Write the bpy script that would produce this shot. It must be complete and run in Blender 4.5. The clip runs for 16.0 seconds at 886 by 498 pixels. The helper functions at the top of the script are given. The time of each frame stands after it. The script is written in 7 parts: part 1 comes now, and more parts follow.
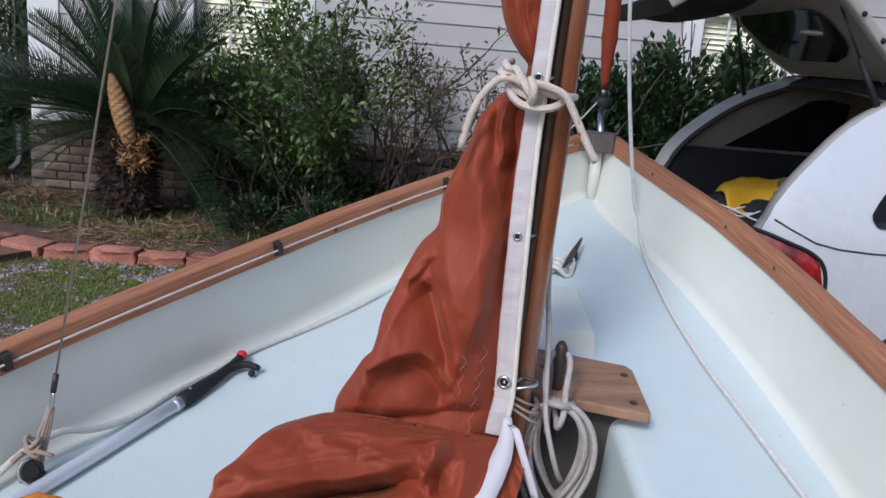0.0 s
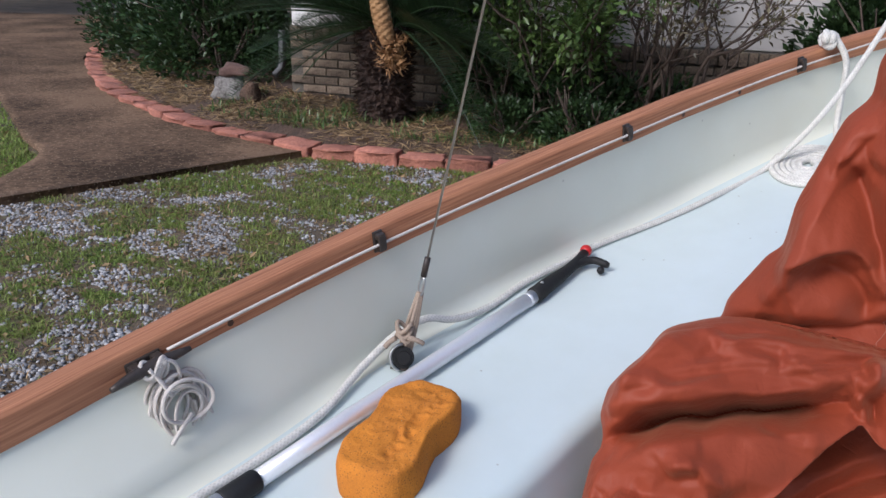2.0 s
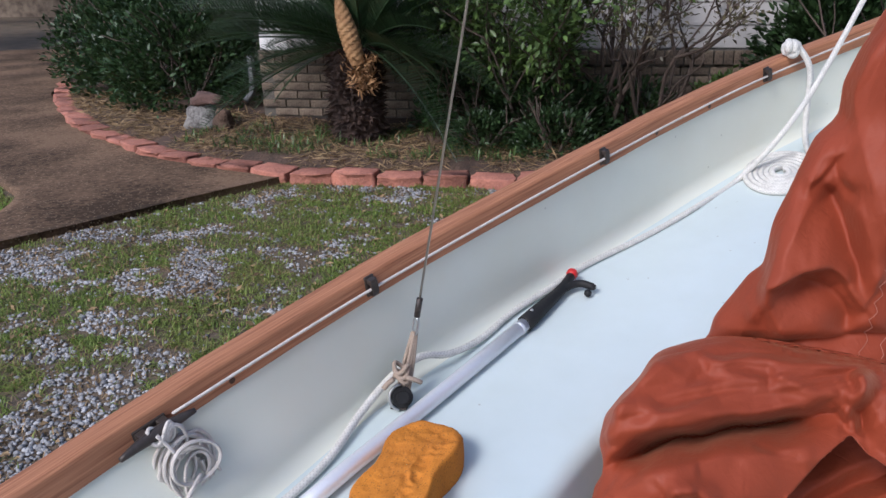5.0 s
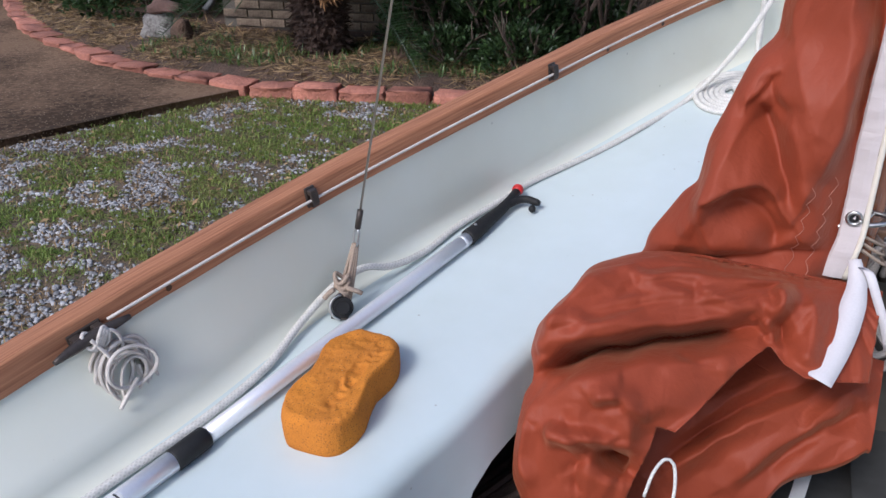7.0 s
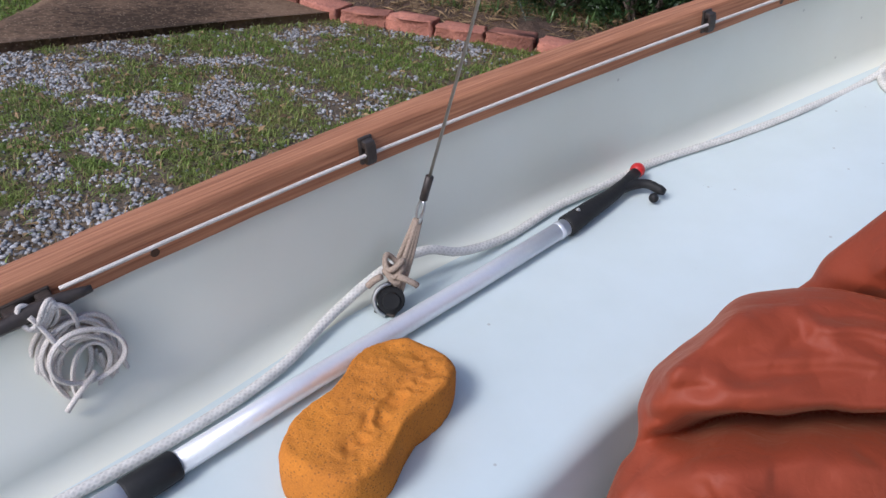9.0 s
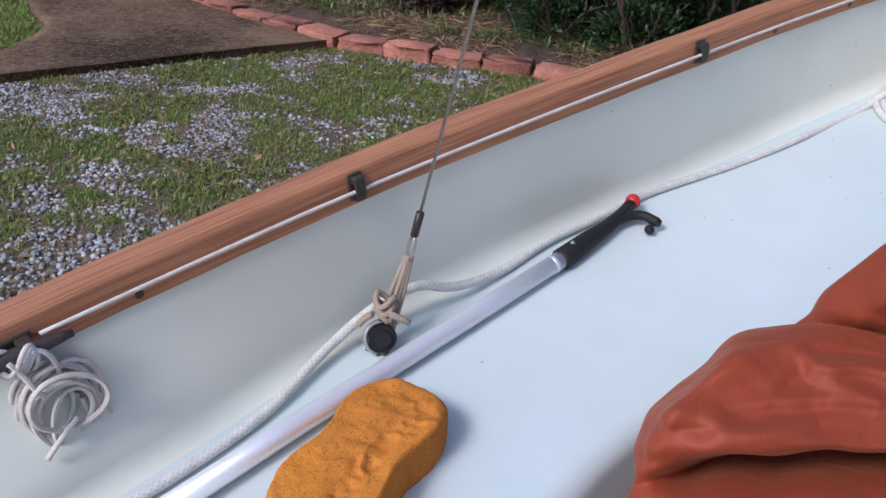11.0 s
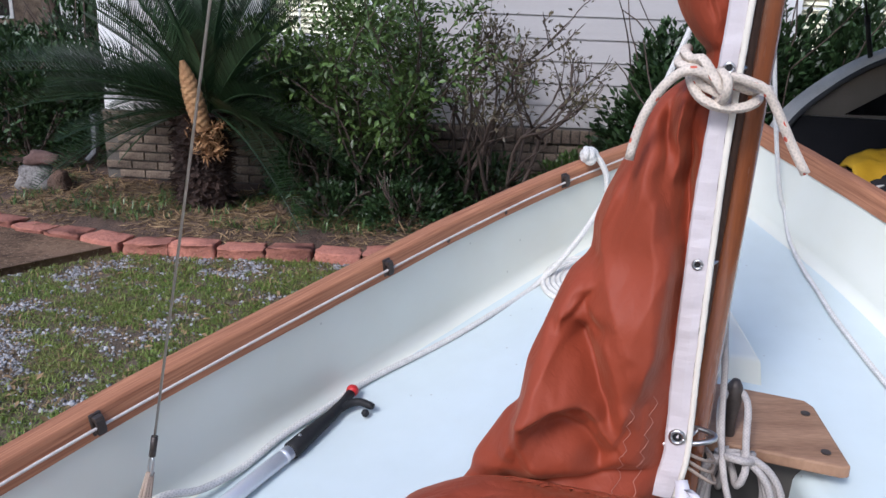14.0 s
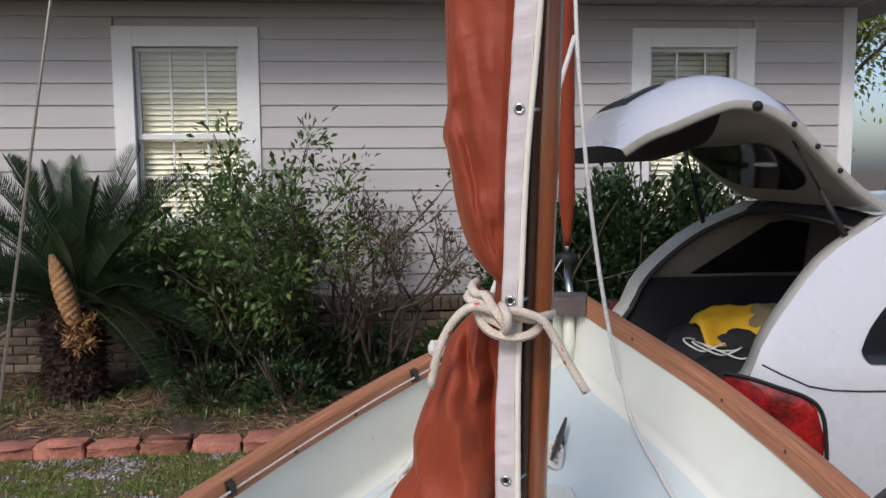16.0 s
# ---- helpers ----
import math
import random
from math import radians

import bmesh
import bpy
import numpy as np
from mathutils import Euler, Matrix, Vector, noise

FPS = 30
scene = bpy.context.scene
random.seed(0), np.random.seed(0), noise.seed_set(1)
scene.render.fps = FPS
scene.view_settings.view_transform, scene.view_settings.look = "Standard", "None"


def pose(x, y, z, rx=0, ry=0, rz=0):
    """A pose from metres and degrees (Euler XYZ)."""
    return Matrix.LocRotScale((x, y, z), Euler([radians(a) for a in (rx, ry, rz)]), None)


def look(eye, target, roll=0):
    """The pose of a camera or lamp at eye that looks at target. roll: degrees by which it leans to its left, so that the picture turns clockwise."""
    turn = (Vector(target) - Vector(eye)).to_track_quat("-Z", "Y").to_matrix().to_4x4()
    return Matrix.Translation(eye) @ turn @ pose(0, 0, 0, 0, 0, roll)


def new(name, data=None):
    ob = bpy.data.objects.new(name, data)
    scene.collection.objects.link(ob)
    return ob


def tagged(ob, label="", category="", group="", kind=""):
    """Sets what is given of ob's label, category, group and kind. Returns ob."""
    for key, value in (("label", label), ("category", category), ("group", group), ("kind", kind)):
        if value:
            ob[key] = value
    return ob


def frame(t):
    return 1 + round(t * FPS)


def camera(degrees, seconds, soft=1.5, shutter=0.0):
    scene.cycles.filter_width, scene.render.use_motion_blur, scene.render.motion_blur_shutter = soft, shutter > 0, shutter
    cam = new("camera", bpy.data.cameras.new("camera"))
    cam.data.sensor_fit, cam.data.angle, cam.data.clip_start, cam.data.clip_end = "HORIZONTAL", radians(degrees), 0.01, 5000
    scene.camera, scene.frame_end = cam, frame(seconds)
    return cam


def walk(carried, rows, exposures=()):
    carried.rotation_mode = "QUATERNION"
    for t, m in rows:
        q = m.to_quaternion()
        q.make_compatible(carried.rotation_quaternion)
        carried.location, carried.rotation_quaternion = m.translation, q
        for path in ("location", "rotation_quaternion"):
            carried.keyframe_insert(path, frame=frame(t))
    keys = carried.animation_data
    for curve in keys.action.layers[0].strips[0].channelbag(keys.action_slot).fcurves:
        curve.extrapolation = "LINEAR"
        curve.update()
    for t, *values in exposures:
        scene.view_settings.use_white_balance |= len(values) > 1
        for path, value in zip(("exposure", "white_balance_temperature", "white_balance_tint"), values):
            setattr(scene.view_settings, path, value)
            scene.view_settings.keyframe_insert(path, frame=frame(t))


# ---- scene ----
cam = camera(57.7, 16.0)
PATH = [
    (0, (-0.197, -1.523, 1.463), (-0.134, 0.417, 0.979), 4.8),
    (0.5, (-0.311, -1.486, 1.443), (-0.361, 0.43, 0.871), 3.7),
    (1, (-0.398, -1.47, 1.414), (-0.564, 0.417, 0.773), 3.5),
    (1.5, (-0.467, -1.442, 1.375), (-0.754, 0.413, 0.686), 3.1),
    (2, (-0.542, -1.375, 1.326), (-0.96, 0.446, 0.613), 2.0),
    (2.5, (-0.601, -1.308, 1.261), (-1.086, 0.46, 0.461), 1.0),
    (3, (-0.647, -1.282, 1.219), (-1.184, 0.449, 0.375), 0.5),
    (3.5, (-0.66, -1.279, 1.219), (-1.229, 0.443, 0.377), -0.1),
    (4, (-0.643, -1.295, 1.267), (-1.213, 0.456, 0.486), -0.3),
    (4.5, (-0.61, -1.341, 1.336), (-1.113, 0.456, 0.616), -0.9),
    (5, (-0.557, -1.385, 1.393), (-0.929, 0.452, 0.694), -1.4),
    (5.2, (-0.543, -1.403, 1.408), (-0.871, 0.440, 0.703), -1.4),
    (7.3, (-0.501, -1.383, 1.371), (-0.793, 0.376, 0.466), 0.7),
    (7.5, (-0.512, -1.329, 1.353), (-0.833, 0.418, 0.435), 1.8),
    (8, (-0.538, -1.17, 1.313), (-0.943, 0.537, 0.353), 3.9),
    (8.2, (-0.551, -1.125, 1.291), (-0.982, 0.561, 0.305), 4.6),
    (10.3, (-0.592, -0.998, 1.254), (-1.048, 0.667, 0.245), 5.5),
    (10.5, (-0.587, -0.995, 1.254), (-1.046, 0.681, 0.265), 5.3),
    (11, (-0.578, -1.005, 1.271), (-1.043, 0.69, 0.317), 4.7),
    (11.5, (-0.559, -1.034, 1.304), (-1.02, 0.682, 0.387), 4.0),
    (12, (-0.534, -1.08, 1.342), (-0.962, 0.663, 0.46), 3.0),
    (12.5, (-0.513, -1.151, 1.392), (-0.899, 0.636, 0.58), 2.1),
    (13, (-0.466, -1.208, 1.439), (-0.784, 0.634, 0.728), 1.7),
    (13.5, (-0.412, -1.235, 1.477), (-0.641, 0.654, 0.859), 2.1),
    (14, (-0.35, -1.239, 1.49), (-0.438, 0.677, 0.921), 2.2),
    (14.5, (-0.287, -1.244, 1.508), (-0.215, 0.684, 0.981), 1.7),
    (15, (-0.26, -1.273, 1.535), (-0.119, 0.664, 1.059), 0.9),
    (15.5, (-0.243, -1.297, 1.576), (-0.119, 0.66, 1.184), 0.5),
    (16, (-0.203, -1.298, 1.636), (-0.057, 0.687, 1.441), -0.4),
]
walk(cam, [(t, look(eye, target, roll)) for t, eye, target, roll in PATH],
     [(0, 0.06, 5480, 12), (1.5, 0.30, 5720, 12), (3, 0.30, 5680, 13), (5, 0.33, 5620, 13), (8, 0.30, 5650, 13), (10.5, 0.25, 5560, 15), (13, 0.42, 5450, 15), (15, 0.25, 5650, 13), (16, 0.05, 6000, 13)])

from mathutils.bvhtree import BVHTree

# ---- world, sun, exposure ----
world = bpy.data.worlds.new("sky")
scene.world = world
world.use_nodes = True
wt = world.node_tree
sky = wt.nodes.new("ShaderNodeTexSky")
sky.sky_type, sky.sun_disc = "NISHITA", False
sky.sun_elevation, sky.sun_rotation = radians(42), radians(209)
sky.air_density, sky.dust_density, sky.ozone_density = 1.0, 2.5, 1.0
wt.links.new(sky.outputs[0], wt.nodes["Background"].inputs[0])
wt.nodes["Background"].inputs[1].default_value = 0.135
sun = new("sun", bpy.data.lights.new("sun", "SUN"))
sun.data.energy, sun.data.angle, sun.data.color = 1.85, radians(16), (1.0, 0.92, 0.82)
sun.matrix_world = look((-1.95, -3.5, 3.6), (0, 0, 0))
scene.view_settings.exposure = 0.35


# ---- materials ----
def mat(name, col, col2=None, rough=0.5, big=3.0, fine=60.0, vary=0.5, bump=0.15, dist=0.004, metal=0.0, coat=0.0,
        rnd=0.0, stretch=None, spec=0.5, trans=0.0, detail=6.0, uv=False, fmix=0.35, sub=0.0, lo=0.35, hi=0.68, speck=None):
    m = bpy.data.materials.new(name)
    m.use_nodes = True
    t = m.node_tree
    n, l = t.nodes, t.links
    p = n["Principled BSDF"]
    tc = n.new("ShaderNodeTexCoord")
    mp = n.new("ShaderNodeMapping")
    l.new(tc.outputs["UV" if uv else "Object"], mp.inputs[0])
    if stretch:
        mp.inputs["Scale"].default_value = stretch
    a = n.new("ShaderNodeTexNoise")
    a.inputs["Scale"].default_value, a.inputs["Detail"].default_value = big, detail
    b = n.new("ShaderNodeTexNoise")
    b.inputs["Scale"].default_value, b.inputs["Detail"].default_value = fine, 4.0
    l.new(mp.outputs[0], a.inputs[0])
    l.new(mp.outputs[0], b.inputs[0])
    col2 = col2 or tuple(c * (1 - 0.35 * vary) for c in col)
    mix = n.new("ShaderNodeMixRGB")
    mix.inputs[1].default_value, mix.inputs[2].default_value = (*col, 1), (*col2, 1)
    ramp = n.new("ShaderNodeMapRange")
    ramp.inputs["From Min"].default_value, ramp.inputs["From Max"].default_value = lo, hi
    add = n.new("ShaderNodeMix")
    add.inputs[0].default_value = fmix
    l.new(a.outputs[0], add.inputs[2])
    l.new(b.outputs[0], add.inputs[3])
    l.new(add.outputs[0], ramp.inputs[0])
    l.new(ramp.outputs[0], mix.inputs[0])
    out = mix.outputs[0]
    if speck:
        vo = n.new("ShaderNodeTexVoronoi")
        vo.inputs["Scale"].default_value = speck[1]
        l.new(tc.outputs["UV" if uv else "Object"], vo.inputs[0])
        lt = n.new("ShaderNodeMapRange")
        lt.inputs["From Min"].default_value, lt.inputs["From Max"].default_value = speck[2] * 1.25, speck[2] * 0.75
        lt.inputs["To Max"].default_value = speck[3]
        l.new(vo.outputs["Distance"], lt.inputs[0])
        sm = n.new("ShaderNodeMixRGB")
        sm.inputs[2].default_value = (*speck[0], 1)
        l.new(lt.outputs[0], sm.inputs[0])
        l.new(out, sm.inputs[1])
        out = sm.outputs[0]
    if rnd:
        oi = n.new("ShaderNodeObjectInfo")
        mr = n.new("ShaderNodeMapRange")
        mr.inputs["To Min"].default_value, mr.inputs["To Max"].default_value = 1 - rnd, 1 + rnd
        l.new(oi.outputs["Random"], mr.inputs[0])
        mul = n.new("ShaderNodeVectorMath")
        mul.operation = "SCALE"
        l.new(out, mul.inputs[0])
        l.new(mr.outputs[0], mul.inputs["Scale"])
        out = mul.outputs[0]
    l.new(out, p.inputs["Base Color"])
    rr = n.new("ShaderNodeMapRange")
    rr.inputs["To Min"].default_value, rr.inputs["To Max"].default_value = max(0.02, rough - 0.08), min(1, rough + 0.1)
    l.new(add.outputs[0], rr.inputs[0])
    l.new(rr.outputs[0], p.inputs["Roughness"])
    p.inputs["Metallic"].default_value = metal
    p.inputs["Coat Weight"].default_value = coat
    p.inputs["Specular IOR Level"].default_value = spec
    p.inputs["Transmission Weight"].default_value = trans
    if sub:
        p.inputs["Subsurface Weight"].default_value = sub
        p.inputs["Subsurface Radius"].default_value = (0.01, 0.01, 0.01)
    if bump:
        bn = n.new("ShaderNodeBump")
        bn.inputs["Strength"].default_value, bn.inputs["Distance"].default_value = bump, dist
        l.new(b.outputs[0], bn.inputs["Height"])
        l.new(bn.outputs[0], p.inputs["Normal"])
    return m


def leafmat(name, col, col2, rough=0.45, rim=0.25):
    """Leaves: tint by island, and a little light through the blade."""
    m = mat(name, col, col2, rough, 2.0, 30, bump=0.0)
    t = m.node_tree
    n, l = t.nodes, t.links
    p = n["Principled BSDF"]
    src = p.inputs["Base Color"].links[0].from_socket
    g = n.new("ShaderNodeNewGeometry")
    mr = n.new("ShaderNodeMapRange")
    mr.inputs["To Min"].default_value, mr.inputs["To Max"].default_value = 0.55, 1.45
    l.new(g.outputs["Random Per Island"], mr.inputs[0])
    mul = n.new("ShaderNodeVectorMath")
    mul.operation = "SCALE"
    l.new(src, mul.inputs[0])
    l.new(mr.outputs[0], mul.inputs["Scale"])
    l.new(mul.outputs[0], p.inputs["Base Color"])
    tr = n.new("ShaderNodeBsdfTranslucent")
    l.new(mul.outputs[0], tr.inputs[0])
    mx = n.new("ShaderNodeMixShader")
    mx.inputs[0].default_value = rim
    l.new(p.outputs[0], mx.inputs[1])
    l.new(tr.outputs[0], mx.inputs[2])
    l.new(mx.outputs[0], n["Material Output"].inputs[0])
    return m


def ropemat(name, col, fleck=None, pitch=0.006):
    """Braided rope: two crossing sets of strands, along UV in metres."""
    m = mat(name, col, tuple(c * 0.72 for c in col), 0.85, 60, 400, uv=True, bump=0.0, spec=0.2)
    t = m.node_tree
    n, l = t.nodes, t.links
    p = n["Principled BSDF"]
    uv = n.new("ShaderNodeTexCoord")
    outs = []
    for sg in (1, -1):
        mp = n.new("ShaderNodeMapping")
        mp.inputs["Rotation"].default_value = (0, 0, radians(45 * sg))
        l.new(uv.outputs["UV"], mp.inputs[0])
        w = n.new("ShaderNodeTexWave")
        w.inputs["Scale"].default_value = 0.32 / pitch
        w.inputs["Distortion"].default_value = 0.3
        l.new(mp.outputs[0], w.inputs[0])
        outs.append(w.outputs["Fac"])
    mx = n.new("ShaderNodeMath")
    mx.operation = "MAXIMUM"
    l.new(outs[0], mx.inputs[0])
    l.new(outs[1], mx.inputs[1])
    bn = n.new("ShaderNodeBump")
    bn.inputs["Strength"].default_value, bn.inputs["Distance"].default_value = 0.6, 0.0006
    l.new(mx.outputs[0], bn.inputs["Height"])
    l.new(bn.outputs[0], p.inputs["Normal"])
    src = p.inputs["Base Color"].links[0].from_socket
    dk = n.new("ShaderNodeMixRGB")
    dk.blend_type = "MULTIPLY"
    dk.inputs[0].default_value = 0.22
    l.new(src, dk.inputs[1])
    l.new(mx.outputs[0], dk.inputs[2])
    out = dk.outputs[0]
    if fleck:
        w = n.new("ShaderNodeTexVoronoi")
        w.inputs["Scale"].default_value = 1.0
        fp = n.new("ShaderNodeMapping")
        fp.inputs["Rotation"].default_value, fp.inputs["Scale"].default_value = (0, 0, radians(35)), (42, 60, 1)
        l.new(uv.outputs["UV"], fp.inputs[0])
        l.new(fp.outputs[0], w.inputs[0])
        lt = n.new("ShaderNodeMath")
        lt.operation = "LESS_THAN"
        lt.inputs[1].default_value = 0.21
        l.new(w.outputs["Distance"], lt.inputs[0])
        fm = n.new("ShaderNodeMixRGB")
        fm.inputs[2].default_value = (*fleck, 1)
        l.new(lt.outputs[0], fm.inputs[0])
        l.new(out, fm.inputs[1])
        out = fm.outputs[0]
    l.new(out, p.inputs["Base Color"])
    return m


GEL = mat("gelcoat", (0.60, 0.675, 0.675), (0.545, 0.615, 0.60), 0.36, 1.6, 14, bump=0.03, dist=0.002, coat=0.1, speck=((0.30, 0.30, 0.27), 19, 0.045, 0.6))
# The deck's gelcoat again; warmer light on upright faces is put into its colour.
WALLGEL = mat("gelcoat_side_lit", (0.74, 0.752, 0.67), (0.69, 0.69, 0.585), 0.38, 1.4, 8, bump=0.03, dist=0.002, coat=0.1, detail=8, speck=((0.34, 0.33, 0.27), 15, 0.04, 0.5))
# Shade deep in the footwell and hull is put into these near-black colours.
WELL = mat("well_shade_dark", (0.060, 0.060, 0.058), (0.03, 0.03, 0.03), 0.6, 4, 30)
WELLP = mat("well_side_shade", (0.075, 0.066, 0.055), (0.045, 0.040, 0.034), 0.6, 4, 30)
TEAK = mat("teak", (0.47, 0.215, 0.112), (0.245, 0.098, 0.050), 0.6, 2.5, 5, uv=True, stretch=(1.5, 60, 1), spec=0.3, bump=0.7, dist=0.0015, fmix=0.5, lo=0.34, hi=0.66)

OAK = mat("plank_wood", (0.35, 0.205, 0.12), (0.17, 0.088, 0.048), 0.65, 4, 40, stretch=(1, 6, 1), bump=0.5, dist=0.002)
TRACK = mat("track_bronze", (0.075, 0.038, 0.022), (0.04, 0.02, 0.012), 0.45, 12, 90, metal=0.3, bump=0.2)
VARNISH = mat("varnished_spar", (0.25, 0.075, 0.022), (0.14, 0.040, 0.013), 0.25, 5, 50, stretch=(8, 8, 0.5), bump=0.08, coat=0.6)
TAN = mat("tan_sailcloth", (0.280, 0.052, 0.021), (0.222, 0.040, 0.017), 0.58, 5, 900, bump=0.10, dist=0.0005, spec=0.26)


def crumple(m, sizes):
    """Sharp thin creases, added to the weave of a cloth."""
    n, l = m.node_tree.nodes, m.node_tree.links
    p, bn, tc = n["Principled BSDF"], n["Bump"], n["Texture Coordinate"]
    last = bn
    for scale, depth, shift in sizes:
        mp = n.new("ShaderNodeMapping")
        mp.inputs["Location"].default_value = (shift, 2 * shift, 0)
        mp.inputs["Scale"].default_value = (1, 1, 0.7)
        l.new(tc.outputs["Object"], mp.inputs[0])
        no = n.new("ShaderNodeTexNoise")
        no.inputs["Scale"].default_value, no.inputs["Detail"].default_value, no.inputs["Distortion"].default_value = scale, 1.5, 0.5
        l.new(mp.outputs[0], no.inputs[0])
        su = n.new("ShaderNodeMath")
        su.operation = "SUBTRACT"
        su.inputs[1].default_value = 0.5
        l.new(no.outputs[0], su.inputs[0])
        ab = n.new("ShaderNodeMath")
        ab.operation = "ABSOLUTE"
        l.new(su.outputs[0], ab.inputs[0])
        b2 = n.new("ShaderNodeBump")
        b2.inputs["Strength"].default_value, b2.inputs["Distance"].default_value = 0.8, depth
        l.new(ab.outputs[0], b2.inputs["Height"])
        l.new(last.outputs[0], b2.inputs["Normal"])
        last = b2
    l.new(last.outputs[0], p.inputs["Normal"])


crumple(TAN, ((13.0, 0.0060, 3.7), (31.0, 0.0032, 5.2), (70.0, -0.0014, 8.1)))
for socket, value in (("Sheen Weight", 0.22), ("Sheen Roughness", 0.35), ("Sheen Tint", (1.0, 0.5, 0.28, 1))):
    TAN.node_tree.nodes["Principled BSDF"].inputs[socket].default_value = value
TAPE = mat("luff_tape", (0.60, 0.55, 0.55), (0.52, 0.47, 0.47), 0.8, 14, 500, stretch=(1, 1, 3), bump=0.25, dist=0.0008)
CREAM = mat("cream_edging", (0.74, 0.70, 0.60), (0.66, 0.61, 0.52), 0.8, 10, 400, bump=0.3, dist=0.0008)
TAPEW = mat("white_webbing", (0.62, 0.60, 0.62), (0.54, 0.52, 0.54), 0.8, 10, 300, bump=0.3, dist=0.001)
THREAD = mat("seam_thread", (0.42, 0.18, 0.13), None, 0.8, 20, 200)
ROPE = ropemat("white_braid", (0.76, 0.74, 0.69))
ROPEG = ropemat("grey_braid", (0.52, 0.475, 0.44), pitch=0.005)
ROPEC = ropemat("cream_cord", (0.74, 0.68, 0.63), pitch=0.003)
ROPEF = ropemat("flecked_braid", (0.70, 0.61, 0.51), (0.50, 0.10, 0.06))
ROPEO = ropemat("old_line", (0.42, 0.33, 0.26), pitch=0.005)
ROPED = ropemat("dark_line", (0.07, 0.05, 0.045), pitch=0.005)
STEEL = mat("stainless", (0.55, 0.55, 0.54), None, 0.28, 10, 100, metal=1.0, bump=0.05)
WIRE = mat("rigging_wire", (0.42, 0.38, 0.32), None, 0.4, 10, 300, metal=0.8)
ALU = mat("brushed_aluminium", (0.82, 0.83, 0.86), (0.74, 0.75, 0.78), 0.34, 6, 200, metal=0.45, bump=0.05)
BLACK = mat("black_plastic", (0.014, 0.014, 0.015), (0.022, 0.022, 0.022), 0.55, 8, 120, bump=0.15, spec=0.25)
BRONZE = mat("dark_bronze", (0.075, 0.06, 0.05), (0.04, 0.032, 0.03), 0.45, 20, 150, metal=0.4, bump=0.2)
RED = mat("red_plastic", (0.55, 0.022, 0.02), None, 0.4, 8, 60, bump=0.05)
SPONGE = mat("orange_sponge", (0.64, 0.235, 0.032), (0.42, 0.150, 0.030), 0.95, 14, 420, bump=0.8, dist=0.0016, spec=0.1, fmix=0.45, speck=((0.16, 0.07, 0.03), 190, 0.24, 0.55))
SIDING = mat("grey_siding_paint", (0.475, 0.455, 0.445), (0.435, 0.412, 0.40), 0.55, 2, 40, stretch=(0.6, 4, 4), bump=0.12, dist=0.002, rnd=0.03)
TRIM = mat("white_trim_paint", (0.78, 0.78, 0.77), (0.71, 0.71, 0.69), 0.5, 3, 30, bump=0.08)
SOFFIT = mat("soffit_paint", (0.42, 0.41, 0.38), None, 0.6, 3, 30)
BRICKM = mat("brick_face", (0.25, 0.192, 0.14), (0.075, 0.053, 0.040), 0.9, 5, 60, bump=0.6, dist=0.004, rnd=0.25, lo=0.40, hi=0.62)
MORTAR = mat("mortar", (0.15, 0.135, 0.115), (0.08, 0.07, 0.06), 0.95, 6, 80, bump=0.5)
EDGER = mat("red_edging_block", (0.44, 0.180, 0.122), (0.25, 0.098, 0.070), 0.92, 9, 60, bump=1.0, dist=0.010, rnd=0.30, lo=0.38, hi=0.64, speck=((0.45, 0.30, 0.26), 60, 0.16, 0.4))
CONC = mat("old_concrete", (0.190, 0.122, 0.078), (0.050, 0.033, 0.022), 0.95, 1.3, 34, spec=0.12, bump=0.5, dist=0.005, fmix=0.36, detail=13, lo=0.41, hi=0.60, speck=((0.38, 0.29, 0.20), 45, 0.20, 0.55))
SOIL = mat("bed_soil", (0.125, 0.075, 0.05), (0.04, 0.028, 0.021), 0.95, 7, 60, bump=0.9, dist=0.02)
DIRT = mat("driveway_dirt", (0.16, 0.115, 0.075), (0.07, 0.055, 0.038), 0.95, 3, 50, bump=0.8, dist=0.012)
LEAFR = leafmat("reddish_leaf", (0.125, 0.110, 0.055), (0.080, 0.060, 0.038), 0.5, 0.2)
# Sunlight on the far trees is put into this bright leaf colour.
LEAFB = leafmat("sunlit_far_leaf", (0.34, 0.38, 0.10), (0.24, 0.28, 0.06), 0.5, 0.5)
GRASS = leafmat("grass_blade", (0.175, 0.265, 0.044), (0.235, 0.250, 0.070), 0.6, 0.35)
LAWN = leafmat("lawn_blade", (0.185, 0.29, 0.045), (0.23, 0.285, 0.06), 0.6, 0.3)
DRYGRASS = leafmat("dry_grass", (0.36, 0.25, 0.13), (0.20, 0.13, 0.065), 0.8, 0.2)
LEAF = leafmat("shrub_leaf", (0.118, 0.182, 0.048), (0.058, 0.105, 0.028), 0.35, 0.28)
LEAFD = leafmat("dark_leaf", (0.040, 0.075, 0.024), (0.024, 0.050, 0.017), 0.4, 0.2)
FROND = leafmat("sago_leaflet", (0.040, 0.072, 0.030), (0.022, 0.044, 0.020), 0.32, 0.08)
BARK = mat("twig_bark", (0.115, 0.082, 0.064), (0.06, 0.045, 0.036), 0.9, 20, 120, bump=0.5)
PALMB = mat("sago_trunk", (0.075, 0.042, 0.03), (0.028, 0.018, 0.014), 0.95, 12, 90, bump=0.9, dist=0.01)
CONE = mat("sago_cone", (0.42, 0.245, 0.11), (0.28, 0.14, 0.06), 0.85, 20, 160, bump=0.6)
